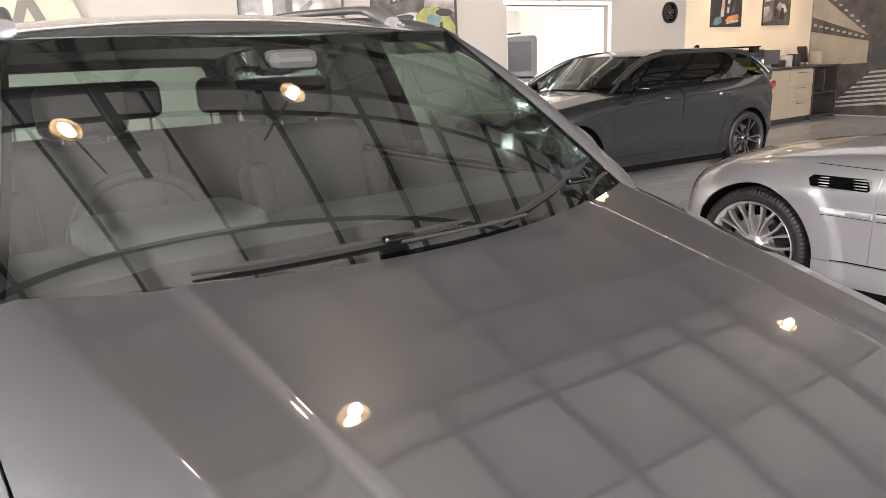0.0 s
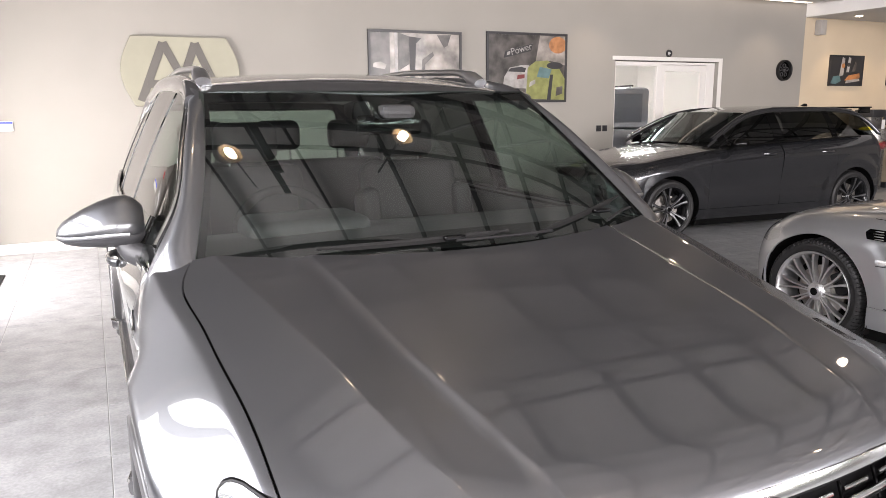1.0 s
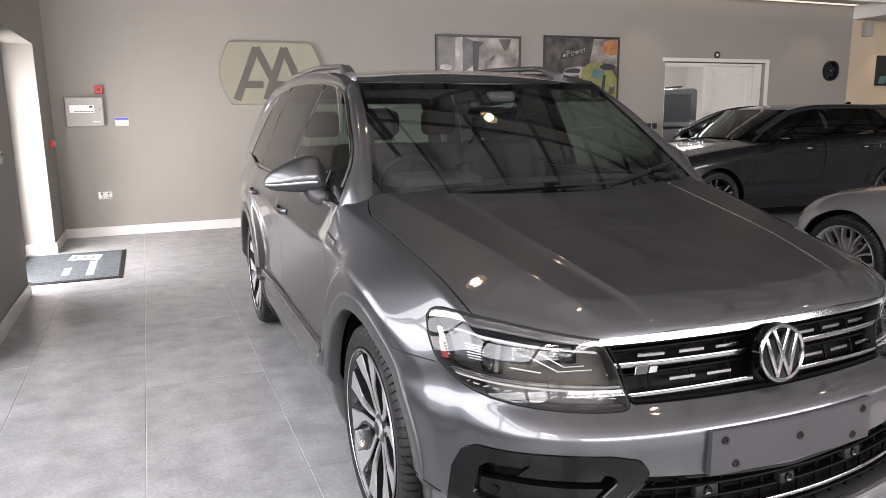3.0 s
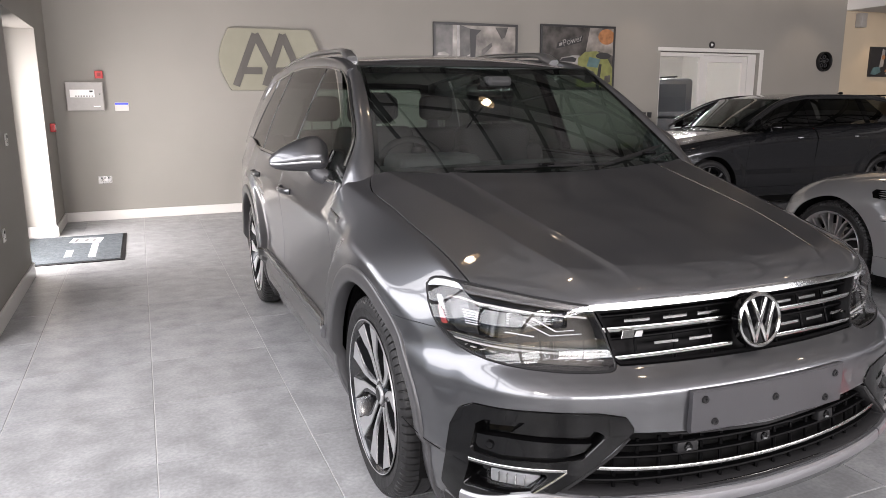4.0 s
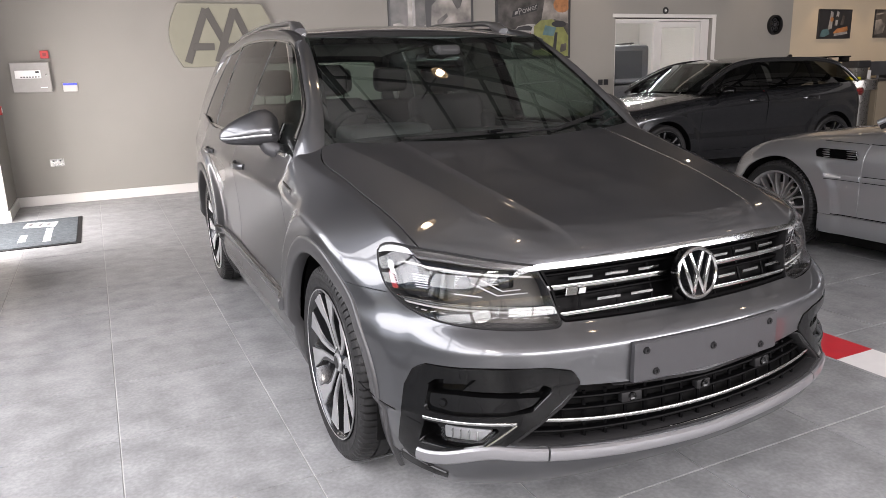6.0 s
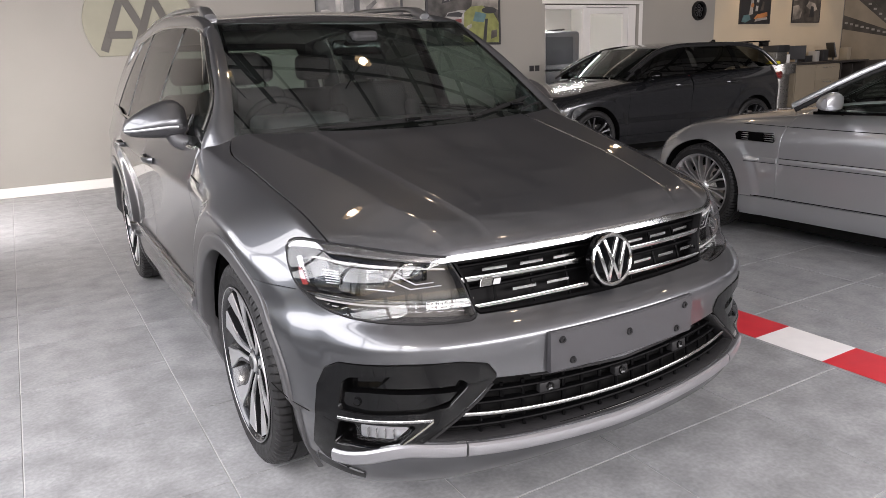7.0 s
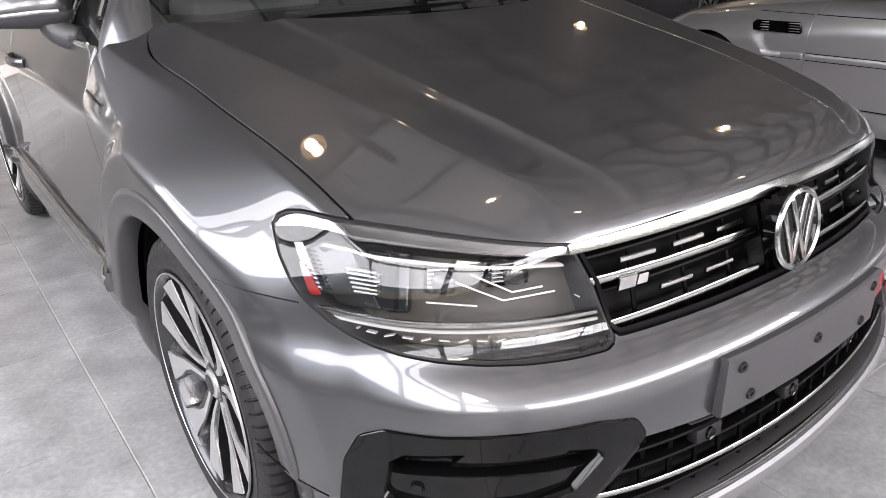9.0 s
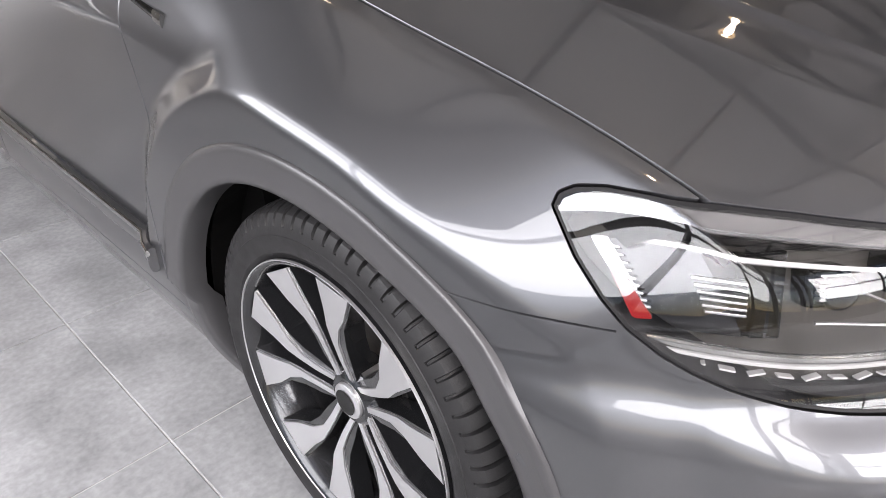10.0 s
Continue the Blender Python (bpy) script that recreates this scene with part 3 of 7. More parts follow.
part("bonnet", sheet("bonnet", P, N, sh, [a - SHUT(P[:, 1]) + GAP, (-0.766 + 0.21 * a * a + 0.54 * a ** 6) - P[:, 1], P[:, 1] - (0.19 + 0.33 * a * a + 0.05 * a ** 4),
                                        0.0012 - outline(LAMP, np.degrees(np.arctan2(a, 0.6 - P[:, 1])) * KD, P[:, 2])], PAINT, 0.02), PAINT, suv)

# its rolled front lip above lamps and grille
P, N, sh, t, z = BODY.wrap(-46, 46, 260, 0.80, 0.90, 130)
a = np.abs(P[:, 0])
LIP = [P[:, 1] - (-0.766 + 0.21 * a * a + 0.54 * a ** 6), 0.0012 - outline(LAMP, np.abs(t) * KD, z), 0.001 - outline(GRILLE, t * KD, z), a - SHUT(P[:, 1]) + GAP]
for sg in (1, -1):
    part("bonnet_lip", sheet("bonnet_lip", P, N, sh, LIP + [-sg * P[:, 0]], PAINT, 0.02), PAINT, suv)

# wings, doors, quarters, sills: drawn for one side and mirrored
P, N, sh = BODY.side(-0.66, 0.50, 220, -52, 72, 260)
t = np.degrees(np.arctan2(np.abs(P[:, 0]), 0.6 - P[:, 1]))
WING = [SHUT(P[:, 1]) + GAP - np.abs(P[:, 0]), GAP - outline(LAMP, t * KD, P[:, 2]), 0.462 - rad(P), P[:, 1] - 0.468, np.where(P[:, 1] < 0, 0.7295 - P[:, 2], 0.315 - P[:, 2]),
        P[:, 1] - 0.40 - 0.9 * (1.08 - P[:, 2])]
WP = (P, N, sh)
DP = BODY.side(0.40, 3.62, 250, -54, 66, 96)
P = DP[0]
BELT = 1.045 + 0.006 * (P[:, 1] - 0.5)
DOOR_F = [0.473 - P[:, 1], P[:, 1] - 1.548 - 0.10 * np.maximum(0.6 - P[:, 2], 0), P[:, 2] - BELT, 0.315 - P[:, 2]]
DOOR_R = [1.553 + 0.10 * np.maximum(0.6 - P[:, 2], 0) - P[:, 1], P[:, 1] - 2.46, 0.50 - rad(P, BASE), P[:, 2] - BELT, 0.315 - P[:, 2]]
QUARTER = [np.minimum(2.465 - P[:, 1], rad(P, BASE) - 0.505), 2.18 - P[:, 1], 0.462 - rad(P, BASE), P[:, 2] - BELT - 0.05 * ramp(P[:, 1], 2.4, 3.0), 0.22 - P[:, 2]]
SILL = [0.42 - P[:, 1], P[:, 1] - 2.30, P[:, 2] - 0.311, 0.462 - rad(P), 0.462 - rad(P, BASE), 0.185 - P[:, 2]]
for mirrored in (False, True):
    k = dict(mirror=mirrored)
    part("front_wing", sheet("front_wing", *WP, WING, PAINT, **k), PAINT, suv)
    part("front_door", sheet("front_door", *DP, DOOR_F, PAINT, **k), PAINT, suv)
    part("rear_door", sheet("rear_door", *DP, DOOR_R, PAINT, **k), PAINT, suv)
    part("rear_quarter", sheet("rear_quarter", *DP, QUARTER, PAINT, **k), PAINT, suv)
    part("sill", sheet("sill", *DP, SILL, PAINT, **k), PAINT, suv)

# added near-black inner shell that closes the shut lines and gives their shade
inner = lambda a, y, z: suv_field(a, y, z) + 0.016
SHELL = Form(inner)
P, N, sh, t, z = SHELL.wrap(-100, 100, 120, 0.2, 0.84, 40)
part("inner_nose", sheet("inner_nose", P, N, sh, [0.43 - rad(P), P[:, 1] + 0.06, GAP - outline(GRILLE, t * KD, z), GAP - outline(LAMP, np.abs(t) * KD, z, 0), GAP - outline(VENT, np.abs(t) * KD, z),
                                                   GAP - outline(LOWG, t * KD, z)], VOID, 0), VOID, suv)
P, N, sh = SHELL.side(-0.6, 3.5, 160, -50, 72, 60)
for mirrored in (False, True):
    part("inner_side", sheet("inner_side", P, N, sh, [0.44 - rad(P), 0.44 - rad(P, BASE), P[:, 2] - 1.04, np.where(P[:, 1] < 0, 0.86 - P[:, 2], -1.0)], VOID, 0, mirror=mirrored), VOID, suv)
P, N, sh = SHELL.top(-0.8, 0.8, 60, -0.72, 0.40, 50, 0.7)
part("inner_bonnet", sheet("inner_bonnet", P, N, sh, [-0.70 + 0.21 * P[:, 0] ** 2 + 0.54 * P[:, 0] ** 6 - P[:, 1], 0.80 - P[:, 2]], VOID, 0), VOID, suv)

# wheel arch mouldings and liners
def arch_ring(yw, mirrored):
    n, m = 72, 10
    th = np.radians(np.linspace(-28, 208, n))
    prof = [(0.400, -0.045), (0.402, -0.004), (0.406, 0.003), (0.414, 0.006), (0.430, 0.0065), (0.450, 0.006), (0.461, 0.005), (0.464, 0.001), (0.465, -0.012)]
    V, Fc = [], []
    y0, z0 = yw + 0.45 * np.cos(th), HUB + 0.45 * np.sin(th)
    w = cast(suv_field, np.stack([0 * th - 0.3, y0, z0], 1), np.tile([-1.0, 0, 0], (n, 1)), 1.5)[:, 0]
    for a, x in zip(th, w):
        for r, out in prof:
            V.append(((x - out) * (-1 if mirrored else 1), yw + r * math.cos(a), HUB + r * math.sin(a)))
    k = len(prof)
    for i in range(n - 1):
        for j in range(k - 1):
            q = (i * k + j, i * k + j + 1, (i + 1) * k + j + 1, (i + 1) * k + j)
            Fc.append(q if mirrored else q[::-1])
    return mesh_of("arch_moulding", V, Fc, ARCH_PLASTIC)


def liner(yw, mirrored):
    bm = bmesh.new()
    n = 40
    rows = []
    for k in range(n + 1):
        a = radians(-16 + 212 * k / n)
        rows.append([bm.verts.new(((-1 if not mirrored else 1) * x, yw + r * math.cos(a), HUB + r * math.sin(a))) for x, r in ((0.875, 0.415), (0.80, 0.43), (0.60, 0.43), (0.58, 0.15))])
    for p, q in zip(rows, rows[1:]):
        for j in range(3):
            bm.faces.new((p[j], p[j + 1], q[j + 1], q[j]))
    bmesh.ops.recalc_face_normals(bm, faces=bm.faces)
    return bm


for yw in (0.0, BASE):
    for mirrored in (False, True):
        part("arch_moulding", arch_ring(yw, mirrored), ARCH_PLASTIC, suv, "satin grey wheel arch moulding")
        # liners and underbody: the shade under the car is in their colour
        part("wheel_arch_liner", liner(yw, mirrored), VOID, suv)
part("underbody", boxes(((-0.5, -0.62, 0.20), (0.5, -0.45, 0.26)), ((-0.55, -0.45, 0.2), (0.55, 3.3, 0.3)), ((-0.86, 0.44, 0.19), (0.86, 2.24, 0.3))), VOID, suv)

# cabin of the SUV
def screen_y(a, z):
    """Plan of the windscreen: how far back it stands at each height."""
    u = (z - 1.075) / 0.44
    return 0.20 + 0.73 * u - 0.02 * np.sin(np.pi * np.clip(u, 0, 1)) + a * a * (0.34 - 0.14 * u)


def screen_edge(z):
    u = (z - 1.075) / 0.44
    return 0.742 - 0.135 * u - 0.01 * np.sin(np.pi * np.clip(u, 0, 1))


ROOF = spline([(0.8, 1.462), (0.93, 1.514), (1.1, 1.555), (1.4, 1.595), (1.8, 1.617), (2.3, 1.617), (2.8, 1.59), (3.2, 1.545), (3.4, 1.51)])


def roof_z(a, y):
    return ROOF(y) - 0.085 * a * a - 0.6 * np.maximum(a - 0.5, 0) ** 2


def grid_sheet(name, fn, u0, u1, nu, v0, v1, nv, material, cuts=(), flange=0.006, lift=0.0, mirror=False):
    """A panel over two parameters, with normals from the surface itself."""
    u, v = np.meshgrid(np.linspace(u0, u1, nu), np.linspace(v0, v1, nv), indexing="ij")
    u, v = u.ravel(), v.ravel()
    e = 1e-4
    P = fn(u, v)
    N = np.cross(fn(u + e, v) - P, fn(u, v + e) - P)
    N /= np.linalg.norm(N, axis=1)[:, None]
    if N[len(N) // 2] @ (P[len(P) // 2] - np.array([0, 1.9, 1.1])) < 0:
        N = -N
    return sheet(name, P, N, (nu, nv), [c(u, v) for c in cuts], material, flange, lift, mirror)


def screen_fn(u, v):
    z = 1.06 + 0.46 * v
    x = u * (screen_edge(z) + 0.02)
    return np.stack([x, screen_y(np.abs(x), z), z], 1)


windscreen = part("windscreen", grid_sheet("windscreen", screen_fn, -1, 1, 60, 0, 1, 30, GLASS, flange=0.0), GLASS, suv, "clear laminated windscreen")
windscreen.visible_shadow = False
part("screen_border", grid_sheet("screen_border", screen_fn, -1, 1, 120, 0, 1, 60, GLOSS_BLACK, [
    lambda u, v: -np.maximum(np.maximum(np.abs(u) - 0.955, 0.055 - v), np.maximum(v - 0.93, np.minimum(v - 0.80, 0.12 - np.abs(u))))], 0, -0.006), GLOSS_BLACK, suv, "black ceramic band round the windscreen")


def roof_fn(u, v):
    y = 0.925 + 2.43 * v + 0.16 * u * u * (1 - v) ** 3 - 0.12 * u * u * v ** 3
    x = u * (0.60 + 0.03 * np.sin(np.pi * np.clip(v, 0, 1)))
    return np.stack([x, y, roof_z(np.abs(x), y)], 1)


part("roof", grid_sheet("roof", roof_fn, -1, 1, 50, 0, 1, 70, PAINT, flange=0.015), PAINT, suv)
part("headlining", grid_sheet("headlining", roof_fn, -0.98, 0.98, 20, 0.03, 0.98, 24, HEADLINER, flange=0, lift=-0.03), HEADLINER, suv, "pale woven headlining")

CANT = [(-0.790, 0.27, 1.01), (-0.768, 0.385, 1.082), (-0.715, 0.66, 1.275), (-0.655, 0.93, 1.44), (-0.632, 1.12, 1.508), (-0.622, 1.45, 1.553), (-0.618, 1.9, 1.574), (-0.616, 2.4, 1.570),
        (-0.615, 2.9, 1.535), (-0.625, 3.2, 1.485), (-0.70, 3.40, 1.25), (-0.78, 3.46, 1.05)]
# inner and outer edge of the broad painted windscreen pillar
PILLAR_OUT = curve_points([(-0.878, 0.405, 1.005), (-0.860, 0.452, 1.045), (-0.768, 0.585, 1.185), (-0.712, 0.785, 1.335), (-0.668, 0.985, 1.448), (-0.640, 1.20, 1.518)], 40)
_z = np.linspace(1.0, 1.512, 40)
PILLAR_IN = np.stack([-(screen_edge(_z) + 0.004), screen_y(screen_edge(_z), _z) + 0.004, _z], 1)
PILLAR_Z = spline([(p[1], p[2]) for p in PILLAR_OUT[::4]])
CL = curve_points(CANT, 70)
CY = spline([(p[1], p[2]) for p in CL[:58]])
CX = spline([(p[1], p[0]) for p in CL[:58]])
SECT = oval(0.031, 0.033, 16, 0.8)


def belt_x(y):
    return -(0.872 - 0.008 * (y - 0.5) - 0.02 * np.maximum(y - 2.2, 0) ** 2 - 0.10 * np.maximum(0.62 - y, 0))


def side_fn(u, v):
    """Glass plane of the side: u is y, v from the belt to the roof rail."""
    y = u
    top_z, top_x = CY(np.clip(y, 0.40, 3.3)) - 0.012, CX(np.clip(y, 0.40, 3.3)) - 0.012
    z0 = 1.035 + 0.006 * (y - 0.5)
    x = belt_x(y) * (1 - v) + top_x * v - 0.05 * v * (1 - v)
    return np.stack([x, y, z0 * (1 - v) + top_z * v], 1)


for mirrored in (False, True):
    sgn = -1 if mirrored else 1
    k = dict(mirror=mirrored)
    path = [(sgn * x, y, zz) for x, y, zz in CL if y > 1.0]
    rows = []
    for q in np.linspace(0, 1, 12):
        mid = PILLAR_IN * (1 - q) + PILLAR_OUT * q
        rows.append(mid + np.array([-0.018, -0.012, 0.018]) * math.sin(math.pi * q) ** 0.8 * ramp(mid[:, 2:3], 0.99, 1.10))
    V_ = np.concatenate(rows) * (sgn, 1, 1)
    n_ = len(PILLAR_IN)
    F_ = [(i * n_ + j, i * n_ + j + 1, (i + 1) * n_ + j + 1, (i + 1) * n_ + j) for i in range(11) for j in range(n_ - 1)]
    part("windscreen_pillar", mesh_of("windscreen_pillar", V_, F_ if sgn < 0 else [f[::-1] for f in F_], PAINT), PAINT, suv)
    q = PILLAR_OUT[6:] * (sgn, 1, 1)
    part("window_trim", sweep(q + np.array([-0.008 * sgn, 0.004, 0]), oval(0.008, 0.009, 8)), CHROME, suv, "chrome strip round the window", smooth=True)
    q = side_fn(np.full(10, 0.735), np.linspace(0.03, 0.42, 10)) * (sgn, 1, 1)
    part("quarter_divider", sweep(q, oval(0.008, 0.010, 8)), GLOSS_BLACK, suv, smooth=True)
    part("roof_pillar", sweep(path, SECT), PAINT, suv, smooth=True)
    win = lambda y0, y1, front=0.0: [lambda u, v: y0 + front * v - u, lambda u, v: u - y1, lambda u, v: 0.06 - v, lambda u, v: v - 0.955]
    g = part("front_window", grid_sheet("front_window", side_fn, 0.42, 1.6, 60, 0, 1, 20, GLASS, [lambda u, v: 0.46 - u, lambda u, v: u - 1.515, lambda u, v: 0.05 - v, lambda u, v: v - 0.96, lambda u, v: side_fn(u, v)[:, 2] - PILLAR_Z(np.minimum(u, 1.2)) - 0.004 - 2 * np.maximum(u - 1.2, 0)], 0, **k), GLASS, suv)
    g.visible_shadow = False
    for y0, y1 in ((1.60, 2.44), (2.49, 3.10)):
        g = part("rear_window", grid_sheet("rear_window", side_fn, 1.55, 3.2, 60, 0, 1, 20, GLASS_DARK, [lambda u, v: y0 - u, lambda u, v: u - y1 + 0.25 * v * (y1 > 3), lambda u, v: 0.05 - v, lambda u, v: v - 0.96], 0, **k), GLASS_DARK, suv, "dark privacy glass")
        g.visible_shadow = False
    for y0, y1 in ((1.50, 1.62), (2.43, 2.50)):
        part("window_pillar", grid_sheet("window_pillar", side_fn, y0, y1, 6, 0.02, 0.97, 16, GLOSS_BLACK, flange=0.01, lift=0.003, **k), GLOSS_BLACK, suv, "gloss black window pillar")
    part("rear_pillar", grid_sheet("rear_pillar", side_fn, 2.9, 3.5, 24, 0, 1, 14, PAINT, [lambda u, v: 3.11 - 0.25 * v - u], 0.01, 0.003, **k), PAINT, suv)
    # bright strip along the belt and over the doors
    q = side_fn(np.linspace(0.53, 3.10, 40), np.full(40, 0.035)) * (sgn, 1, 1)
    part("window_trim", sweep(q - np.array([0.006 * sgn, 0, 0]), oval(0.006, 0.010, 8)), CHROME, suv, "chrome strip along the window line", smooth=True)
    q = side_fn(np.linspace(1.20, 3.05, 44), np.full(44, 0.975)) * (sgn, 1, 1)
    part("window_trim", sweep(q - np.array([0.004 * sgn, 0, 0]), oval(0.005, 0.008, 8)), CHROME, suv, "chrome strip over the doors", smooth=True)
    # roof rail on two feet
    rail = curve_points([(-0.575, 1.27, 1.552), (-0.573, 1.36, 1.590), (-0.565, 1.6, 1.619), (-0.56, 2.1, 1.636), (-0.56, 2.6, 1.622), (-0.56, 2.95, 1.585), (-0.56, 3.05, 1.55)], 40) * (sgn, 1, 1)
    part("roof_rail", sweep(rail, oval(0.016, 0.014, 12, 0.8), scale=[1.9 if i < 3 or i > 36 else 1.0 + 0.6 * max(0, 5 - i) / 5 for i in range(40)]), SATIN, suv, "satin silver roof rail", smooth=True)

# tailgate with its window
def tail_fn(u, v):
    z = 0.75 + 0.76 * v
    x = u * (0.80 - 0.20 * np.maximum(v - 0.35, 0) / 0.65)
    y = 3.50 - 0.02 * v - 0.30 * np.maximum(v - 0.35, 0) ** 1.3 - 0.10 * u * u
    return np.stack([x, y, z], 1)


part("tailgate", grid_sheet("tailgate", tail_fn, -1, 1, 30, 0, 1, 40, PAINT, [lambda u, v: -np.maximum(np.abs(u) - 0.86, np.maximum(0.46 - v, v - 0.93))], 0.02), PAINT, suv)
g = part("tailgate_window", grid_sheet("tailgate_window", tail_fn, -0.87, 0.87, 20, 0.455, 0.935, 16, GLASS, flange=0.0, lift=-0.004), GLASS, suv)
g.visible_shadow = False


# ---------------------------------------------------------------- nose details of the SUV
def nose(tdeg, z, lift=0.0):
    """A place on the nose and the way out of it, at t degrees and height z."""
    t = np.radians(np.atleast_1d(np.asarray(tdeg, float)))
    z = np.broadcast_to(np.asarray(z, float), t.shape)
    P = cast(suv_field, np.stack([0 * t, 0 * t + 0.6, z], 1), np.stack([-np.sin(t), -np.cos(t), 0 * t], 1), 3.0)
    N = slope(suv_field, P)
    return P + N * lift, N


def nose_frame(tdeg, z, lift=0.0):
    """A frame on the nose: x along it, y upward, z out."""
    P, N = nose(tdeg, z, lift)
    n = Vector(N[0])
    x = Vector((0, 0, 1)).cross(n).normalized()
    y = n.cross(x)
    m = Matrix((x, y, n)).transposed().to_4x4()
    m.translation = Vector(P[0])
    return m


def nose_sheet(name, t0, t1, nt, z0, z1, nz, cuts, material, parent, lift=0.0, flange=0.004, mirror=False, label=""):
    P, N, sh, t, z = BODY.wrap(t0, t1, nt, z0, z1, nz)
    return part(name, sheet(name, P, N, sh, [c(t, z) for c in cuts], material, flange, lift, mirror), material, parent, label)


def nose_strip(name, t0, t1, fz, w, h, material, parent, lift=0.0, n=40, mirror=False, label=""):
    t = np.linspace(t0, t1, n)
    P, _ = nose(t, fz(t), lift)
    if mirror:
        P = P * (-1, 1, 1)
    return part(name, sweep(P, oval(w, h, 10, 0.7)), material, parent, label, smooth=True)


FLIP = Matrix.Diagonal((-1, 1, 1, 1))


def mirrored_bm(bm, on):
    if on:
        bmesh.ops.transform(bm, matrix=FLIP, verts=bm.verts)
        bmesh.ops.reverse_faces(bm, faces=bm.faces)
    return bm


lamp_top = spline([(17, 0.812), (20.8, 0.8225), (28, 0.843), (34.3, 0.8555), (37, 0.857), (41, 0.845)])
for mir in (False, True):
    hl = part("headlamp", sheet("headlamp", *(lambda q: (q[0], q[1], q[2], [outline(LAMP, q[3] * KD, q[4]) + 0.0002, -0.0042 - outline(LAMP, q[3] * KD, q[4])]))(BODY.wrap(17, 42, 200, 0.62, 0.87, 200)), MATT_BLACK, 0.10, -0.001, mir),
              MATT_BLACK, suv, "headlamp with clear lens and stacked lamps")
    nose_sheet("lamp_bowl", 17, 42, 60, 0.62, 0.87, 40, [lambda t, z: outline(LAMP, t * KD, z) + 0.003], BOWL, hl, -0.080, 0, mir)
    ln = nose_sheet("lens", 17, 42, 80, 0.62, 0.87, 60, [lambda t, z: outline(LAMP, t * KD, z) + 0.0035], LENS, hl, 0.0, 0, mir, "clear moulded lens")
    ln.visible_shadow = False
    nose_sheet("bright_strip", 17, 42, 110, 0.79, 0.87, 60, [lambda t, z: outline(LAMP, t * KD, z) + 0.0042, lambda t, z: lamp_top(t) - 0.017 - z, lambda t, z: 20.0 - t], REFLECTOR, hl, -0.003, 0.02, mir, "bright strip along the lamp top")
    nose_sheet("light_guide", 17, 42, 110, 0.66, 0.87, 90, [lambda t, z: outline(LAMP, t * KD, z) + 0.02, lambda t, z: -np.minimum(np.maximum(z - lamp_top(t) + 0.034, lamp_top(t) - 0.0385 - z), np.maximum(np.abs(t - 19.55 - (z - 0.72) * 12) - 0.16, z - lamp_top(t) + 0.034)) * -1,
                                                              lambda t, z: 0.728 - z, lambda t, z: t - 38], FROST, hl, -0.016, 0.015, mir, "pale light guide")
    nose_strip("divider", 18.0, 38.6, lambda t: 0.702 + 0.001 * (t - 18), 0.005, 0.005, CHROME, hl, -0.012, mirror=mir, label="chrome divider")
    nose_strip("daylight_guide", 18.6, 37.6, lambda t: 0.690 + 0.001 * (t - 18), 0.003, 0.003, FROST, hl, -0.018, mirror=mir)
    for k in range(14):
        m = nose_frame(19.4 + 1.22 * k, 0.679 + 0.0011 * k, -0.024)
        b = bmesh.new()
        box(b, (-0.0085, -0.0012, -0.006), (0.0085, 0.0012, 0.004), 0.0006, m @ Matrix.Rotation(0.25 if k % 2 else -0.1, 4, "Z"))
        part("led_cell", mirrored_bm(b, mir), FROST, hl)
    nose_sheet("lower_tray", 17.5, 37, 60, 0.64, 0.68, 16, [lambda t, z: outline(LAMP, t * KD, z) + 0.008, lambda t, z: z - 0.670 - 0.0008 * (t - 18)], MATT_BLACK, hl, -0.03, 0.02, mir)
    # two square light modules with bright chevrons and finned reflectors
    for tt, zz, wide in ((24.6, 0.780, 0.075), (29.4, 0.782, 0.050)):
        m = nose_frame(tt, zz, -0.055)
        b = bmesh.new()
        box(b, (-wide / 2, -0.022, -0.03), (wide / 2, 0.022, 0.008), 0.006, m)
        mod = part("light_module", mirrored_bm(b, mir), GLOSS_BLACK, hl)
        for j in range(5):
            b = bmesh.new()
            box(b, (-wide * 0.36, 0.015 - 0.0065 * j, 0.008), (wide * 0.30 - 0.004 * j, 0.0182 - 0.0065 * j, 0.018), 0.001, m)
            part("fin", mirrored_bm(b, mir), SATIN, mod)
        b = bmesh.new()
        for p, q in (((-0.060, 0.006), (0.005, -0.030)), ((0.005, -0.030), (0.055, -0.026)), ((-0.085, -0.004), (-0.01, -0.042)), ((-0.01, -0.042), (0.075, -0.036))) if tt < 27 else (((-0.02, -0.034), (0.06, -0.040)),):
            rod(b, m @ Vector((*p, 0.016)), m @ Vector((*q, 0.016)), 0.0017, 8)
        part("chevron", mirrored_bm(b, mir), SATIN, hl, "thin bright chevron")
        b = bmesh.new()
        ball(b, (0, 0, 0), 0.021, (1, 1, 0.7), 20)
        bmesh.ops.transform(b, matrix=m @ Matrix.Translation((wide * 0.12, -0.002, 0.012)), verts=b.verts)
        part("projector", mirrored_bm(b, mir), ALLOY_DARK, mod, smooth=True)
    for tt, w_, mt in ((32.2, 0.034, GLOSS_BLACK),):
        b = bmesh.new()
        box(b, (-w_ / 2, -0.05, -0.02), (w_ / 2, 0.046, 0.012), 0.004, nose_frame(tt, 0.777, -0.06))
        part("lamp_trim", mirrored_bm(b, mir), mt, hl)
